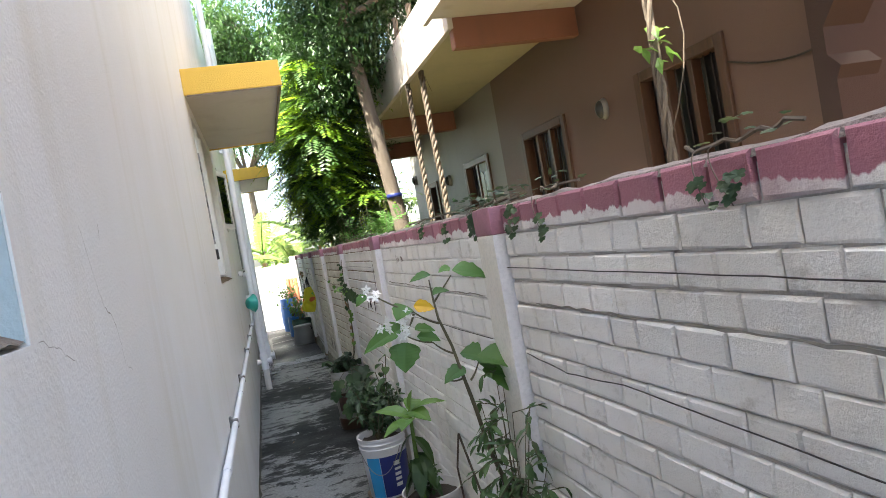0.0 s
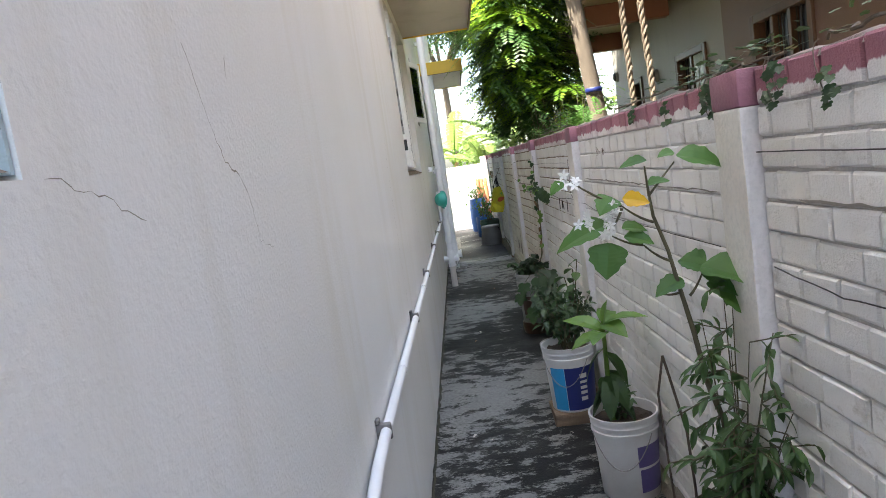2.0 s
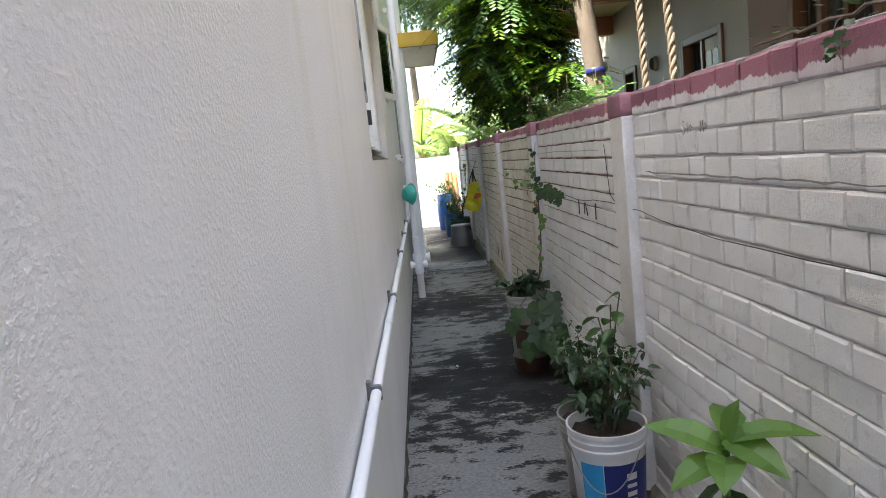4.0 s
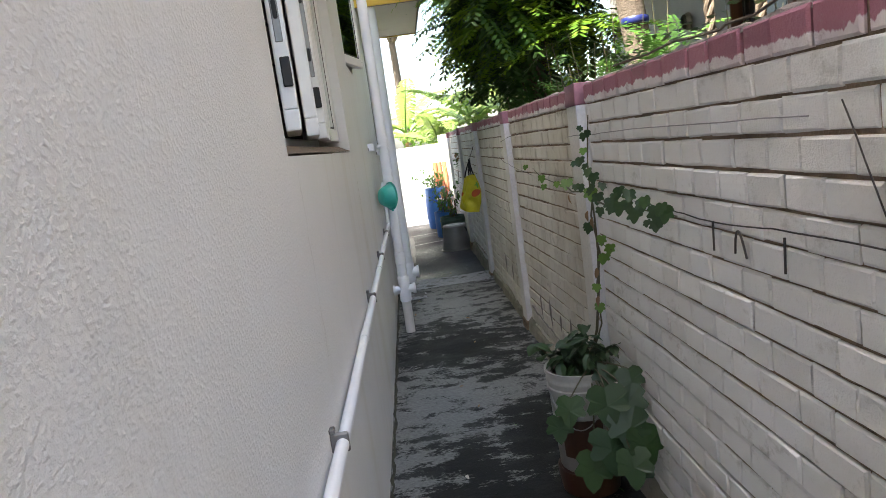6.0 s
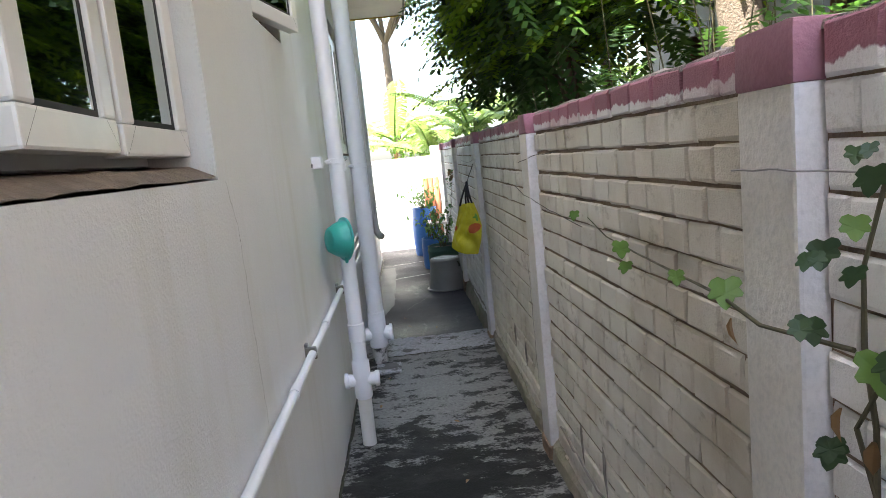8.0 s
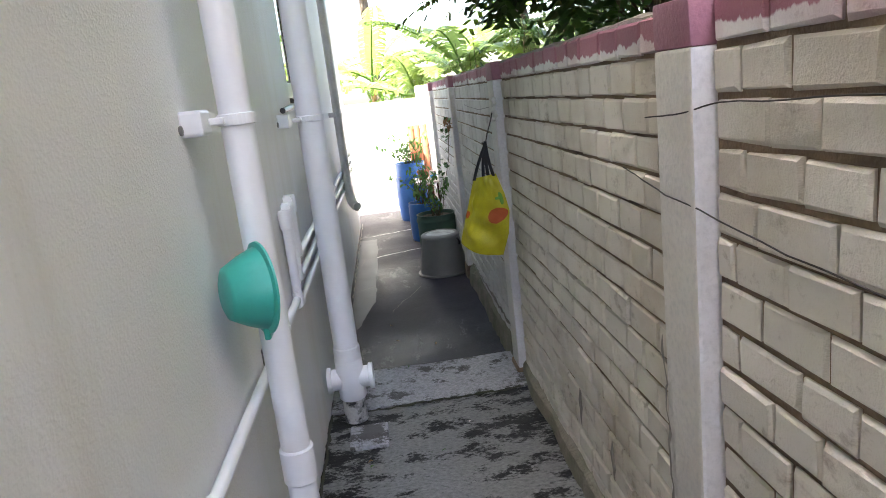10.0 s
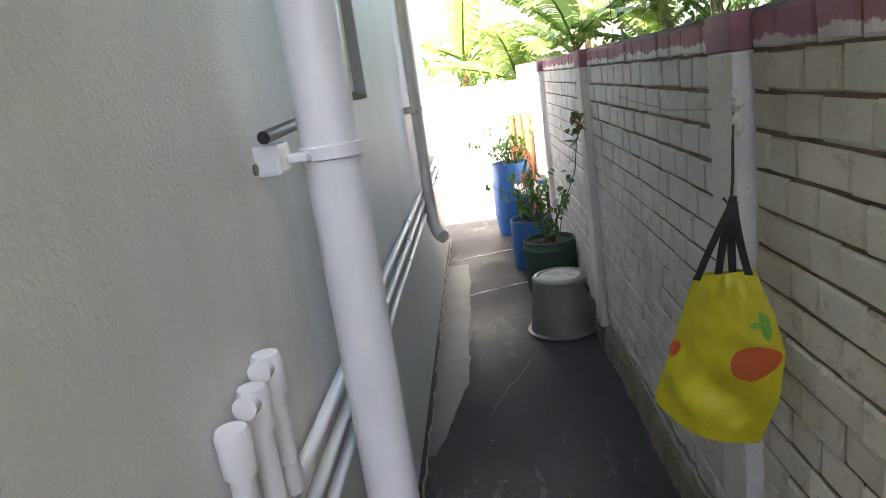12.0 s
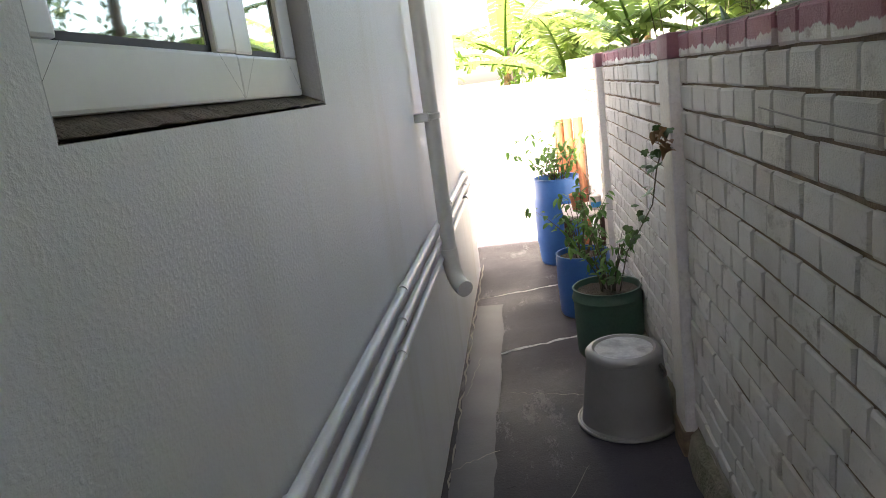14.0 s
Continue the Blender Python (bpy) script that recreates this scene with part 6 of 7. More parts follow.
dry = thing("dry_stalks", (0.74, 2.9, 0.0), "broken dry brown stalks leaning at the wall foot", "stalks")
for pts, r in (([(0.765, 2.93, 0.0), (0.757, 2.91, 0.25), (0.745, 2.9, 0.47), (0.689, 2.9, 0.755)], 0.005), ([(0.689, 2.9, 0.755), (0.66, 2.9, 0.62), (0.68, 2.93, 0.3), (0.70, 2.95, 0.0)], 0.0042), ([(0.70, 2.75, 0.0), (0.68, 2.72, 0.12), (0.60, 2.78, 0.16)], 0.003)):
    bm = bmesh.new()
    tube(bm, pts, r, 7)
    part("stalk", bm, M_VINE, dry, "", True)

# bright rosette in the first bucket
random.seed(103)
pl = thing("rosette_plant", (0.60, 3.42, 0.33), "young plant with large bright green leaves growing in a bucket", "plant")
bm = bmesh.new()
tube(bm, [(0.595, 3.41, 0.32), (0.585, 3.40, 0.55), (0.588, 3.39, 0.74)], [0.013, 0.011, 0.008], 10)
part("stem", bm, M_LEAF_LIME, pl, "pale green stem", True)
L = Leaves()
for i, a in enumerate((200, 245, 150, 100, 30, 330, 290, 60)):
    w = Vector((math.cos(radians(a)), math.sin(radians(a)), 0.25 + 0.25 * (i % 3)))
    oval(L, (0.588, 3.39, 0.72 + 0.008 * i), w, 0.15 + 0.02 * (i % 3), 0.085, droop=0.35)
oval(L, (0.588, 3.39, 0.75), (0.1, -0.2, 1), 0.13, 0.06, droop=0.1)
part_mesh("top_leaves", L.mesh("top_leaves", M_LEAF_LIME), pl, "light lime green leaves")
L = Leaves()
for i in range(10):
    a = rnd(0, 6.28)
    oval(L, (0.588, 3.40, rnd(0.45, 0.66)), (math.cos(a), math.sin(a), -0.5), rnd(0.11, 0.15), 0.075, droop=0.5)
part_mesh("low_leaves", L.mesh("low_leaves", M_LEAF), pl, "darker hanging leaves")
bush("seedlings", (0.62, 3.44, 0.33), "low tangle of small seedlings in a bucket", 9, 0.10, 0.16, 9, 0.035, 0.022, M_LEAF, 104)
bush("shrub_in_bucket", (0.56, 4.32, 0.41), "dark small-leaved shrub growing in a bucket", 16, 0.20, 0.36, 15, 0.05, 0.026, M_LEAF_DARK, 105)
bush("shrub_in_bucket", (0.58, 4.62, 0.32), "bushy fine-leaved plant spilling from a bucket", 30, 0.20, 0.40, 34, 0.030, 0.016, M_LEAF_DARK, 106)
random.seed(107)
sp = thing("upright_sprig", (0.66, 4.60, 0.33), "upright sprig with round leaves in the same bucket", "plant")
bm = bmesh.new()
L = Leaves()
for x, y, z in ((0.70, 4.55, 0.86), (0.68, 4.62, 0.80), (0.62, 4.60, 0.76)):
    pts = bezier((0.64, 4.6, 0.32), (0.66, 4.6, 0.6), (x, y, z), 7)
    tube(bm, pts, 0.003, 5)
    for k in range(3, 8):
        d = ball_dir()
        d.x = -abs(d.x)
        d.z = -0.1
        oval(L, pts[k], d, 0.075, 0.055)
part("stem", bm, M_TWIG, sp)
part_mesh("foliage", L.mesh("foliage", M_LEAF), sp)

random.seed(108)
cl = thing("climbing_gourd", (0.62, 6.36, 0.48), "ivy-leaved gourd vine climbing the post from a bucket", "vine")
bm = bmesh.new()
CS = [(0.63, 6.36, 0.48), (0.70, 6.43, 0.62), (0.725, 6.42, 0.81), (0.725, 6.38, 0.96), (0.725, 6.38, 1.11), (0.725, 6.40, 1.21), (0.725, 6.40, 1.31), (0.725, 6.36, 1.42), (0.73, 6.34, 1.50)]
tube(bm, CS, [0.006, 0.006, 0.005, 0.005, 0.004, 0.004, 0.003, 0.003, 0.002], 7)
tube(bm, [(0.63, 6.36, 0.48), (0.71, 6.38, 0.66), (0.72, 6.44, 0.80), (0.725, 6.35, 0.95), (0.72, 6.41, 1.10), (0.72, 6.36, 1.18)], 0.0035, 6)
tube(bm, [(0.72, 6.38, 1.17), (0.72, 6.2, 1.165), (0.735, 6.0, 1.17), (0.74, 5.8, 1.175), (0.74, 5.58, 1.18)], [0.004, 0.0035, 0.003, 0.0025, 0.002], 6)
tube(bm, [(0.725, 6.42, 1.20), (0.70, 6.6, 1.19), (0.71, 6.75, 1.205), (0.745, 6.95, 1.19), (0.75, 7.3, 1.20), (0.755, 7.55, 1.21), (0.755, 7.74, 1.25)], [0.004, 0.0035, 0.003, 0.003, 0.0025, 0.002, 0.0015], 6)
tube(bm, [(0.725, 6.38, 0.98), (0.71, 6.27, 1.01), (0.715, 6.16, 1.0)], 0.002, 5)
part("stem", bm, M_TWIG, cl, "thin brown twining stems", True)
L = Leaves()
for y, z, s in ((6.36, 1.42, 0.075), (6.31, 1.43, 0.06), (6.46, 1.32, 0.085), (6.40, 1.30, 0.06), (6.49, 1.21, 0.085), (6.30, 1.26, 0.09), (6.29, 1.18, 0.10), (6.22, 1.23, 0.07), (6.13, 1.17, 0.11), (6.03, 1.22, 0.09), (5.99, 1.17, 0.11), (5.88, 1.22, 0.10), (5.85, 1.16, 0.11),
                (5.76, 1.20, 0.10), (5.66, 1.18, 0.12), (5.59, 1.19, 0.11), (6.46, 1.04, 0.085), (5.70, 1.14, 0.08)):
    s = s * 0.50
    lobed(L, (0.715 - rnd(0, 0.03), y + rnd(-0.05, 0.05), z + s * 0.4 + rnd(-0.03, 0.03)), (rnd(-0.4, 0.0), rnd(-0.5, 0.3), -1), s * rnd(0.6, 0.9), (0.8, -0.6 + rnd(-0.5, 0.5), rnd(-0.3, 0.3)))
    lobed(L, (0.725 - rnd(0, 0.02), y, z + s * 0.4), (rnd(-0.25, 0.0), rnd(-0.5, 0.3), -1), s, (0.8, -0.6 + rnd(-0.5, 0.5), rnd(-0.2, 0.2)))
part_mesh("leaves", L.mesh("leaves", M_LEAF_DARK), cl, "dark green five-lobed leaves")
L = Leaves()
for y, z, s in ((6.36, 1.19, 0.06), (6.40, 1.36, 0.035), (6.16, 1.0, 0.05), (6.25, 0.95, 0.05), (6.27, 1.02, 0.045), (7.3, 1.21, 0.05), (6.95, 1.20, 0.035), (6.74, 1.21, 0.06), (6.42, 0.80, 0.04), (6.40, 0.72, 0.045), (7.74, 1.26, 0.035), (7.26, 1.17, 0.035)):
    lobed(L, (0.715, y, z + 0.4 * s), (rnd(-0.3, 0), rnd(-0.5, 0.5), -1), s, (0.8, -0.6 + rnd(-0.5, 0.5), 0))
part_mesh("young_leaves", L.mesh("young_leaves", M_LEAF_LIME), cl, "yellow-green young leaves")
L = Leaves()
for y, z in ((6.39, 0.89), (6.40, 0.77), (6.43, 0.70), (6.37, 1.10), (6.72, 1.17), (6.43, 1.12)):
    L.blade((0.715, y, z), (-0.2, rnd(-0.3, 0.3), -1), 0.04, 0.02, 3, 0.3, 0.8)
part_mesh("dry_leaves", L.mesh("dry_leaves", M_LEAF_DRY), cl, "withered brown leaves")
random.seed(109)
gp = thing("broad_leaf_plant", (0.60, 6.30, 0.48), "broad-leaved plant hanging over the side of a bucket", "plant")
L = Leaves()
bm = bmesh.new()
for x, y, z, s in ((0.50, 6.15, 0.46, 0.12), (0.62, 6.10, 0.50, 0.16), (0.70, 6.12, 0.48, 0.15), (0.68, 6.05, 0.42, 0.16), (0.72, 6.02, 0.36, 0.15), (0.60, 6.04, 0.36, 0.17), (0.66, 5.98, 0.30, 0.14), (0.46, 6.22, 0.36, 0.11), (0.55, 6.08, 0.26, 0.15), (0.73, 6.15, 0.54, 0.11), (0.66, 6.2, 0.55, 0.11), (0.70, 6.05, 0.24, 0.13)):
    tube(bm, bezier((0.60, 6.30, 0.47), (0.62, 6.2, 0.60), (x, y, z), 6), 0.003, 5)
    lobed(L, (x, y, z), (rnd(-0.4, 0.1), -0.5, -0.75), s)
part("stalk", bm, M_TWIG, gp)
part_mesh("leaves", L.mesh("leaves", M_LEAF_DARK), gp, "large dark green leaves")

bush("bucket_herb", (0.585, 6.33, 0.46), "tangle of small leaves filling the grimy bucket", 16, 0.17, 0.20, 16, 0.06, 0.045, M_LEAF_DARK, 121)
bush("drum_plant", (0.60, 14.06, 0.31), "slender leafy herb growing in the green drum", 11, 0.28, 0.60, 14, 0.062, 0.024, M_LEAF_SOFT, 110)
bush("drum_plant", (0.53, 14.78, 0.34), "leafy shrub growing in the blue drum", 11, 0.36, 0.55, 13, 0.066, 0.029, M_LEAF_SOFT, 111)
bush("drum_plant", (0.46, 16.10, 0.62), "airy shrub growing in the tall blue barrel", 14, 0.50, 0.50, 14, 0.075, 0.034, M_LEAF_SOFT, 112, 0.1)
random.seed(113)
cv = thing("climbing_vine", (0.70, 13.6, 0.4), "thin leafy vine climbing the wall to a post", "vine")
bm = bmesh.new()
pts = [(0.66, 14.0, 0.34), (0.69, 13.85, 0.6), (0.70, 13.42, 0.83), (0.71, 13.17, 0.98), (0.715, 13.07, 1.14), (0.72, 12.98, 1.22), (0.725, 12.88, 1.29)]
tube(bm, pts, 0.003, 6)
part("stem", bm, M_TWIG, cv, "thin stem", True)
L = Leaves()
for y, z in ((13.09, 1.28), (12.85, 1.29), (12.94, 1.22), (13.07, 1.14), (13.17, 0.98), (13.2, 1.04), (13.42, 0.83), (13.5, 0.88), (13.7, 0.7), (13.0, 1.30), (13.3, 0.92)):
    lobed(L, (0.70, y, z), (-0.3, rnd(-0.5, 0.5), -0.8), rnd(0.035, 0.06), (0.2, 1, 0))
for k in range(34):
    a, b = [(p, q) for p, q in zip(pts, pts[1:])][k % 6]
    p = Vector(a).lerp(Vector(b), rnd(0, 1)) + Vector((rnd(-0.06, 0.01), rnd(-0.07, 0.07), rnd(-0.03, 0.05)))
    lobed(L, p, (rnd(-0.8, 0.2), rnd(-0.7, 0.7), rnd(-0.8, 0.1)), rnd(0.03, 0.055))
part_mesh("leaves", L.mesh("leaves", M_LEAF), cv)
L = Leaves()
for k in range(10):
    L.blade((0.70 + rnd(-0.02, 0.02), 12.86 + rnd(-0.05, 0.06), 1.26 + rnd(-0.06, 0.06)), ball_dir(), 0.05, 0.035, 3, 0.3, 0.7)
part_mesh("dry_leaves", L.mesh("dry_leaves", M_LEAF_DRY), cv, "withered brown leaves")

# creepers lying on the coping
random.seed(114)
def coping_creeper(y0, y1, count, spill, label):
    th = thing("creeper", (B + 0.03, (y0 + y1) / 2, 1.64), label, "vine", "creepers on the coping")
    bm = bmesh.new()
    L = Leaves()
    pts = [(B + 0.03 + rnd(-0.02, 0.02), y0 + (y1 - y0) * i / 12, 1.648 + rnd(0, 0.015)) for i in range(13)]
    tube(bm, pts, 0.004, 5)
    for i in range(count):
        y = rnd(y0, y1)
        p = Vector((B + rnd(-0.03, 0.06), y, 1.645 + rnd(0, 0.05)))
        d = ball_dir()
        d.z = rnd(-0.2, 0.4)
        lobed(L, p, d, rnd(0.015, 0.03))
    for i in range(spill):
        y = rnd(y0, y1)
        e = Vector((B - 0.02, y - rnd(0.03, 0.10), 1.57 - rnd(0, 0.05)))
        tube(bm, bezier((B + 0.01, y, 1.65), (B - 0.02, y, 1.645), e, 5), 0.0012, 5)
        for k in range(8):
            lobed(L, e + Vector((0, rnd(-0.03, 0.03), rnd(0, 0.07))), (-0.3, rnd(-0.4, 0.4), -0.8), rnd(0.013, 0.024), (0.8, -0.6, 0))
    part("stem", bm, M_VINE, th, "dry brown runner")
    part_mesh("leaves", L.mesh("leaves", M_LEAF_DARK), th, "dull dark green leaves")


coping_creeper(2.1, 2.75, 110, 8, "leafy creeper heaped on the coping at a post")
coping_creeper(1.72, 1.98, 14, 1, "small creeper sprig on the coping")
coping_creeper(1.0, 1.3, 10, 2, "creeper trailing down the pink coping")
coping_creeper(2.8, 3.6, 26, 2, "dry leafy runner along the coping")
coping_creeper(4.9, 6.2, 40, 0, "twigs and small leaves along the coping")


# ---- wires, hooks and marks on the boundary wall ----
def wire(pts, label, r=0.0016, mat=M_WIRE):
    th = thing("wire", pts[0], label, "wire", "wires on the boundary wall")
    bm = bmesh.new()
    out = []
    for a, b in zip(pts, pts[1:]):
        for k in range(6):
            p = Vector(a).lerp(Vector(b), k / 6)
            out.append(p + Vector((0, 0, 0.004 * noise.noise(p * 14))))
    out.append(Vector(pts[-1]))
    tube(bm, out, r, 5)
    part("strand", bm, mat, th)
    return th


WX = B - 0.008
wire([(WX, 2.22, 1.44), (WX, 1.5, 1.435), (WX, 0.9, 1.43), (WX, 0.2, 1.42)], "thin dark wire strung along the wall")
wire([(WX, 2.18, 1.17), (WX, 1.9, 1.15), (WX, 1.6, 1.17), (WX, 1.1, 1.16), (WX, 0.3, 1.15)], "thin dark wire sagging across the bricks")
wire([(WX, 4.9, 1.45), (WX - 0.03, 4.75, 1.24), (WX - 0.03, 4.64, 1.20), (WX, 4.45, 1.19), (WX, 4.19, 1.17), (WX, 3.8, 1.16), (WX, 2.5, 1.18)], "rusty wire running from a post")
w3_ = wire([(WX, 6.03, 1.18), (WX, 5.72, 1.18), (WX, 5.42, 1.172), (WX, 5.15, 1.19), (WX, 4.6, 1.2)], "dark wire with bent hooks hanging from it", 0.002)
for y in (5.43, 5.30, 5.10):
    bm = bmesh.new()
    tube(bm, [(WX - 0.004, y, 1.178), (WX - 0.006, y, 1.10)] if y != 5.30 else bezier((WX - 0.004, 5.32, 1.11), (WX - 0.01, 5.295, 1.23), (WX - 0.004, 5.265, 1.105), 10), 0.0028, 6)
    part("hook", bm, M_WIRE, w3_, "bent wire hook")
wire([(B - 0.045, 6.75, 1.42), (B - 0.05, 6.6, 1.425), (B - 0.02, 6.5, 1.42), (WX, 6.0, 1.43), (WX, 5.0, 1.425)], "pale wire tied round the post", 0.0018, M_ROPE)
wire([(B - 0.045, 8.85, 1.42), (B - 0.05, 8.7, 1.43), (B - 0.02, 8.58, 1.45), (WX, 8.2, 1.46)], "wire tied round the post")
wire([(B - 0.045, 9.0, 1.30), (B - 0.05, 8.75, 1.27), (WX, 8.4, 1.22), (WX, 7.9, 1.2)], "wire crossing the post")
wire([(B - 0.04, 12.0, 1.42), (B - 0.05, 11.3, 1.40), (B - 0.05, 10.9, 1.42)], "slack grey wire between posts", 0.002, M_ROPE)

# finger-drawn scrawl on two bricks
sc = thing("scrawl", (WX, 3.95, 1.48), "faint brown scrawled strokes on two painted bricks", "graffiti")
for y, kind in ((4.015, 0), (3.985, 1), (3.96, 2), (3.88, 3), (3.855, 4)):
    bm = bmesh.new()
    a = {0: [(0.010, 0.018), (-0.004, 0.022), (-0.010, 0.012), (0.0, 0.002), (0.008, -0.010), (0.0, -0.02), (-0.012, -0.014)],
         1: [(0.0, 0.016), (0.0, -0.014)], 2: [(0.008, 0.0), (-0.002, 0.008), (-0.006, 0.0), (0.004, -0.008), (-0.008, -0.012)],
         3: [(-0.012, -0.016), (-0.010, 0.016), (0.0, -0.006), (0.008, 0.016), (0.010, -0.016)], 4: [(0.006, 0.0), (-0.006, 0.004), (-0.002, 0.010), (0.006, 0.0), (-0.004, -0.010)]}[kind]
    tube(bm, [(B - 0.005, y - u, 1.478 + v) for u, v in a], 0.0011, 4)
    part("stroke", bm, M_CHARCOAL, sc)

# dark gaps where the lowest panels have broken
gp_ = thing("broken_joint", (B, 9.3, 0.3), "dark open joints and broken slots in the lowest panels", "crack", kind="structure")
for y in (7.05, 7.3, 7.55, 7.85, 8.15, 9.35, 9.7):
    bm = bmesh.new()
    tube(bm, wander((B - 0.004, y, 0.42 + rnd(-0.05, 0.05)), (B - 0.004, y + rnd(-0.02, 0.02), 0.25 + rnd(-0.04, 0.04)), 6, 0.006, 0), [0.001, 0.005, 0.007, 0.006, 0.005, 0.003, 0.001], 5)
    part("slot", bm, M_CRACK, gp_)
bm = bmesh.new()
tube(bm, wander((B - 0.012, 6.8, 0.20), (B - 0.012, 8.5, 0.22), 30, 0.010, 0), [0.004 + 0.010 * abs(noise.noise(Vector((i * 0.4, 0, 0)))) for i in range(31)], 5)
part("gap", bm, M_CRACK, gp_)
bm = bmesh.new()
tube(bm, wander((B - 0.012, 11.0, 0.16), (B - 0.012, 12.7, 0.14), 30, 0.012, 0), [0.004 + 0.012 * abs(noise.noise(Vector((i * 0.4, 3, 0)))) for i in range(31)], 5)
part("gap", bm, M_CRACK, gp_)
# crack down the post
pk = ribbon_crack("post_crack", wander((B - 0.046, 8.80, 0.95), (B - 0.046, 8.76, 0.35), 18, 0.012, 0), 0.008, wall_east, M_CRACK, (-0.002, 0, 0), "x")

# open dark panel joint in the near bay
pj = ribbon_crack("panel_joint", wander((B - 0.003, 0.3, 1.333), (B - 0.003, 2.05, 1.335), 40, 0.003, 0), 0.004, wall_east, M_CRACK, (-0.001, 0, 0), "x")
pj = ribbon_crack("panel_joint", wander((B - 0.003, 2.5, 1.335), (B - 0.003, 4.4, 1.337), 40, 0.003, 0), 0.003, wall_east, M_CRACK, (-0.001, 0, 0), "x")

# fallen leaves and grit on the floor
random.seed(115)
for i in range(26):
    y = rnd(4.0, 12.9)
    z = 0.006 if y < 10.98 else (0.016 if y < 11.1 else -0.036)
    th = thing("fallen_leaf", (rnd(-0.1, 0.68), y, z), "small dry leaf lying on the cement floor", "leaf", "fallen leaves")
    L = Leaves()
    a = rnd(0, 6.28)
    L.blade(th.location, (math.cos(a), math.sin(a), 0.12), rnd(0.018, 0.04), rnd(0.008, 0.02), 3, 0.3, 0.5)
    part_mesh("blade", L.mesh("blade", random.choice([M_LEAF_DRY, M_NWHITE, M_LEAF_DRY, M_LEAF])), th)

# ---- bricks of the boundary wall (last) ----
random.seed(77)
TOPZ, CAP = 1.632, 0.085
# course height at the two ends of each bay: the panels come from different casts
COURSES = [(0.069, 0.069), (0.0695, 0.074), (0.0745, 0.0775), (0.0785, 0.079), (0.0805, 0.0865), (0.0885, 0.0885), (0.095, 0.0895), (0.088, 0.088), (0.088, 0.088)]


def brick_shape(l, h, d, seed, worn):
    """Brick face towards -x with chamfered, slightly uneven edges; origin at the middle of its face."""
    c = 0.0028 + 1.1 * worn
    rs = random.Random(seed)
    v = []
    for dx, inset in ((d, 0.0), (c, 0.0), (0.0, c)):
        for sy, sz in ((-1, -1), (1, -1), (1, 1), (-1, 1)):
            j = worn * rs.uniform(-1, 1), worn * rs.uniform(-1, 1), worn * 0.5 * rs.uniform(-1, 1)
            v.append((dx + (j[2] if inset else 0), sy * (l / 2 - inset) + j[0], sz * (h / 2 - inset) + j[1]))
    f = []
    for k in (0, 4):
        for i in range(4):
            f.append((k + i, k + (i + 1) % 4, k + 4 + (i + 1) % 4, k + 4 + i))
    f.append((8, 9, 10, 11))
    return v, f


def brick_mesh(l, h, seed, mat):
    v, f = brick_shape(l, h, 0.022, seed, 0.0024)
    me = bpy.data.meshes.new("brick")
    me.from_pydata(v, [], f)
    me.materials.append(mat)
    bmm = bmesh.new()
    bmm.from_mesh(me)
    bmesh.ops.recalc_face_normals(bmm, faces=bmm.faces)
    bmm.to_mesh(me)
    bmm.free()
    return me


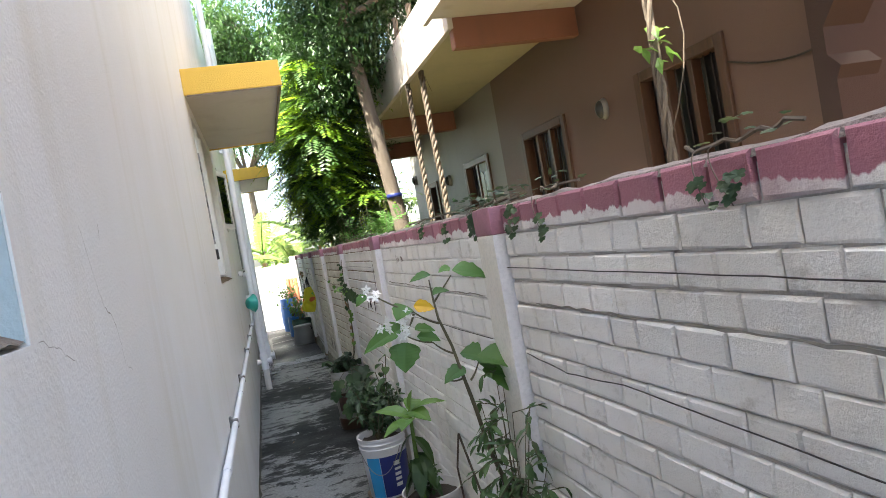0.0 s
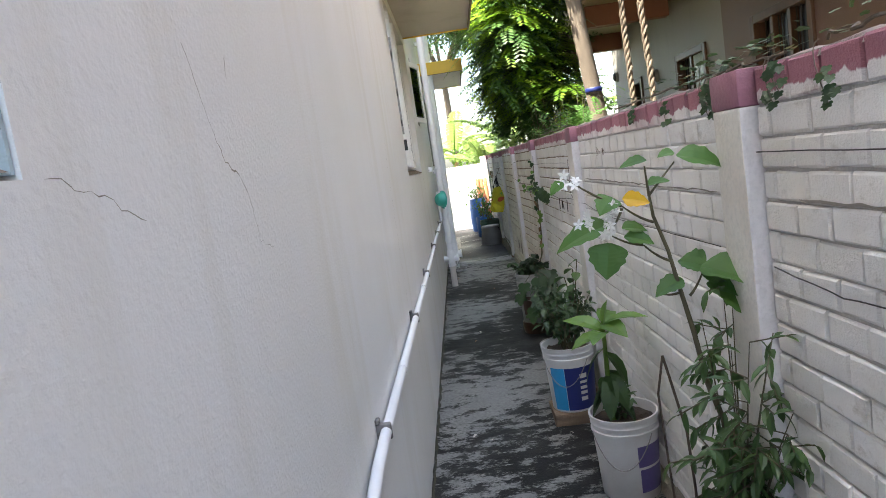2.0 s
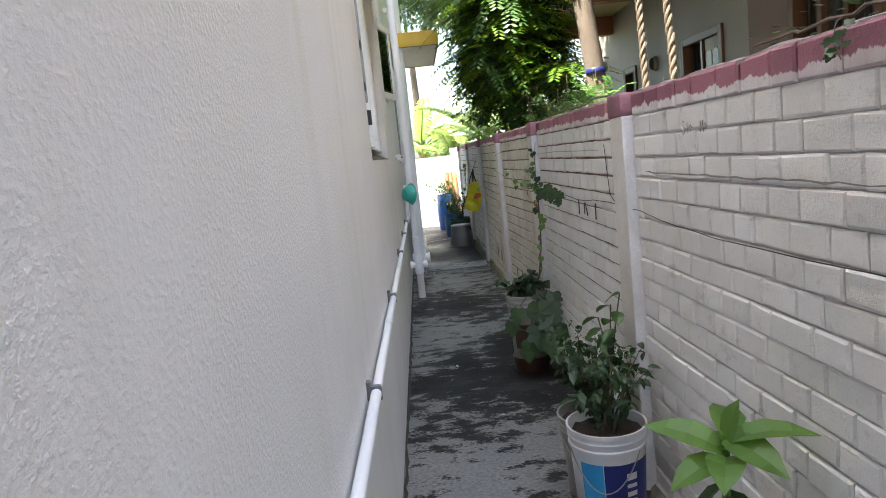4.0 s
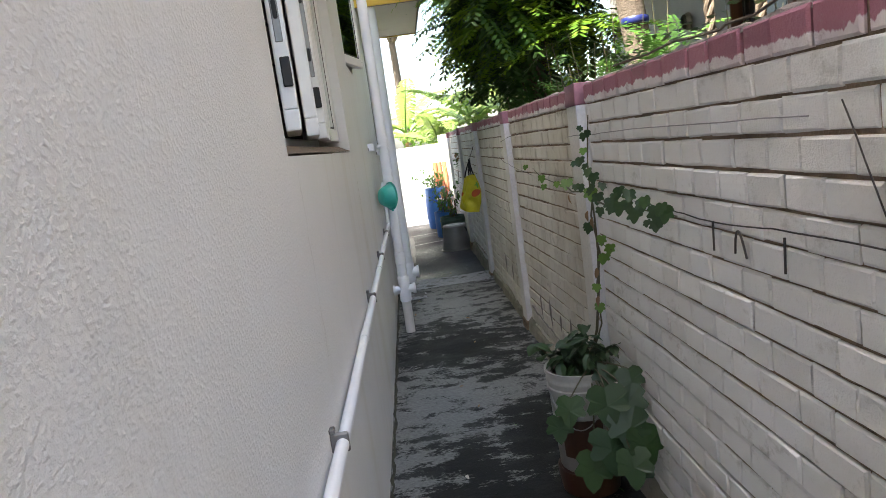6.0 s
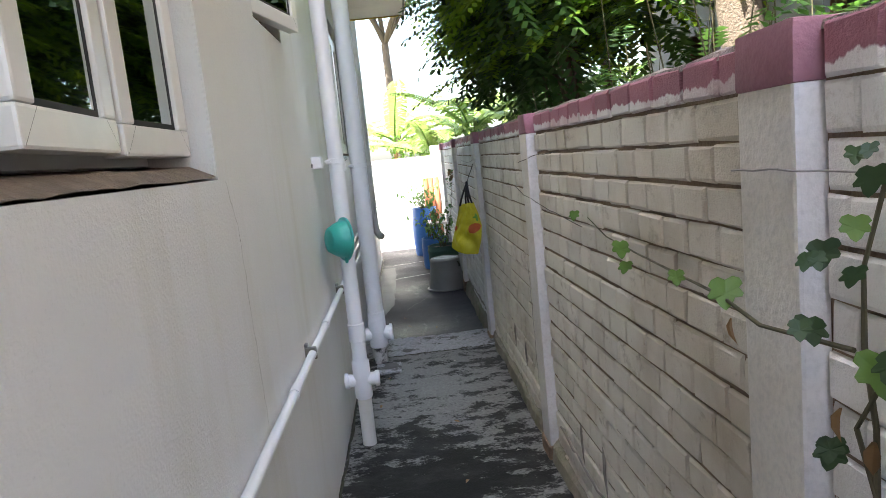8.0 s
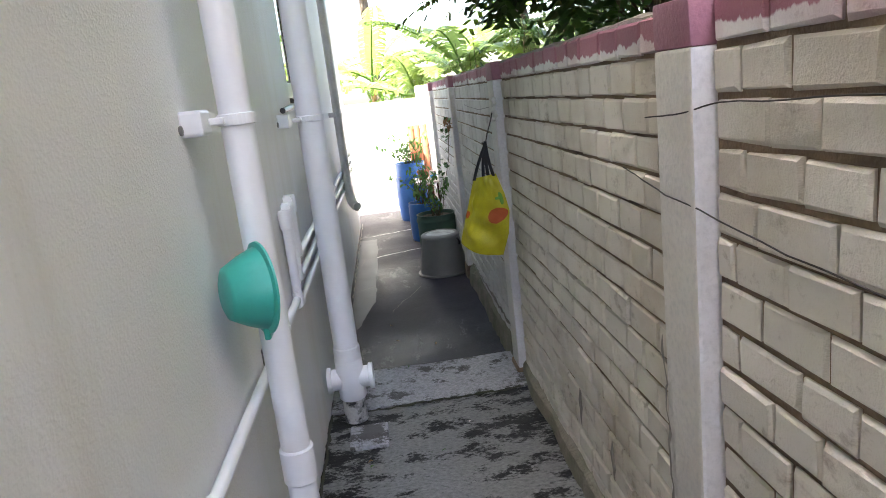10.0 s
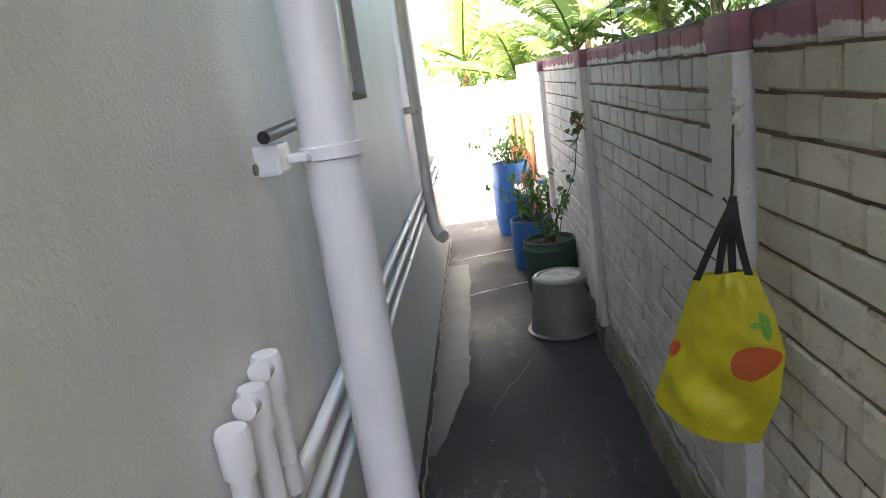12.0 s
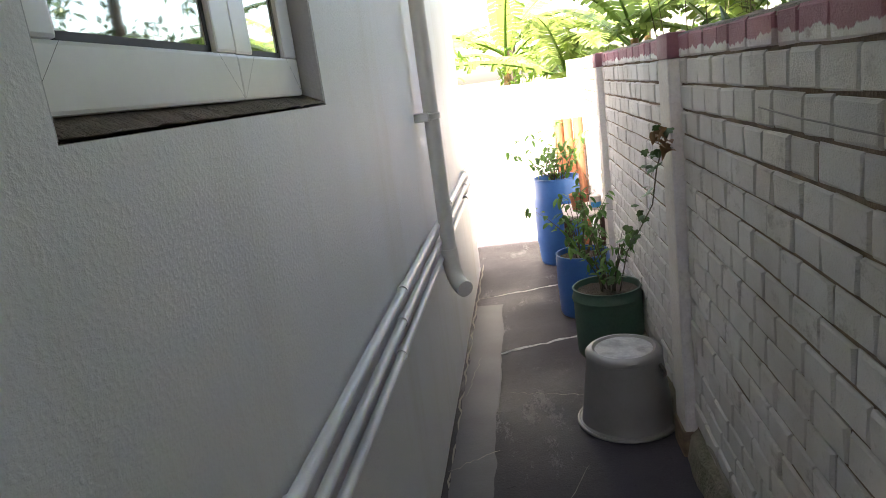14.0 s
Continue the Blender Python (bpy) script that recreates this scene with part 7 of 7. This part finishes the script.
SHARED = {}
ends = [-2.12] + POSTS + [16.74]
single = 0
for bay, (pa_y, pb_y) in enumerate(zip(ends, ends[1:])):
    y0, y1 = pa_y + 0.17, pb_y - 0.004
    count = max(3, round((y1 - y0) / (0.140 if bay < 4 else 0.155)))
    pitch = (y1 - y0) / count
    V, Fc, VC, FC = [], [], [], []
    for row in range(23):
        ca, cb = COURSES[bay]
        COURSE = (ca + cb) / 2
        zc = TOPZ - CAP / 2 if row == 0 else TOPZ - CAP - COURSE * (row - 0.5)
        fan = 0.0 if row == 0 else -(cb - ca) * (row - 0.5) / (y1 - y0)
        if zc < 0.06:
            continue
        gap = (0.008 if row % 4 == 3 else 0.0045) if bay < 3 else (0.0095 if row % 4 == 3 else 0.0065) if bay == 3 else (0.0120 if row % 4 == 3 else 0.0088)
        level = 0.0012 * math.sin(bay * 2.1 + row)
        shift = 0.5 if row % 2 else 0.0
        cuts = [0.0] + [k + shift + rnd(-0.16, 0.16) for k in range(1 if not shift else 0, count)] + [float(count)]
        cuts = sorted(c for c in cuts if 0 <= c <= count)
        for a, b in zip(cuts, cuts[1:]):
            if b - a < 0.12:
                continue
            l, yc = (b - a) * pitch - (0.010 if row == 0 else 0.0045 if bay < 4 else 0.0075), y0 + (a + b) / 2 * pitch
            h = (CAP if row == 0 else COURSE) - gap
            sag = level + fan * (yc - (y0 + y1) / 2)
            px = B + rnd(-0.0025, 0.0025) - (0.002 if row % 4 == 0 else 0)
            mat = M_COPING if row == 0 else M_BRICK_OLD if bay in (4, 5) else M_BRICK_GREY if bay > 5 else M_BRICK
            if bay in (2, 3) and row < 10 and single < 300:
                lq = max(0.03, round(l / 0.012) * 0.012)
                key = (lq, round(h, 4), row == 0, (row + int(yc * 7)) % 2)
                if key not in SHARED:
                    SHARED[key] = brick_mesh(lq, h, len(SHARED), mat)
                ob = new("brick", SHARED[key])
                ob.parent = wall_east
                ob.location = (px, yc, zc + sag)
                ob.rotation_euler = (fan + rnd(-0.006, 0.006), rnd(-0.012, 0.012), rnd(-0.008, 0.008))
                single += 1
            else:
                v, f = brick_shape(l, h, 0.022, random.randrange(10 ** 6), 0.0022 if bay < 4 else 0.0030)
                tv, tf = (VC, FC) if row == 0 else (V, Fc)
                k = len(tv)
                tz = rnd(-0.01, 0.01) * (1 if bay < 4 else 1.3)
                tv += [(px + x + tz * z, yc + y, zc + z + sag + fan * y) for x, y, z in v]
                tf += [tuple(k + i for i in q) for q in f]
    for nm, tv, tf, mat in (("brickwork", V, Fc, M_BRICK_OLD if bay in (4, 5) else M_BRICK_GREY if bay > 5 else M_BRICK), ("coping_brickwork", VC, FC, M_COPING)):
        if tf:
            me = bpy.data.meshes.new(nm)
            me.from_pydata(tv, [], tf)
            me.materials.append(mat)
            bmm = bmesh.new()
            bmm.from_mesh(me)
            bmesh.ops.recalc_face_normals(bmm, faces=bmm.faces)
            bmm.to_mesh(me)
            bmm.free()
            ob = new(nm, me)
            ob.parent = wall_east
            tagged(ob, kind="stuff")
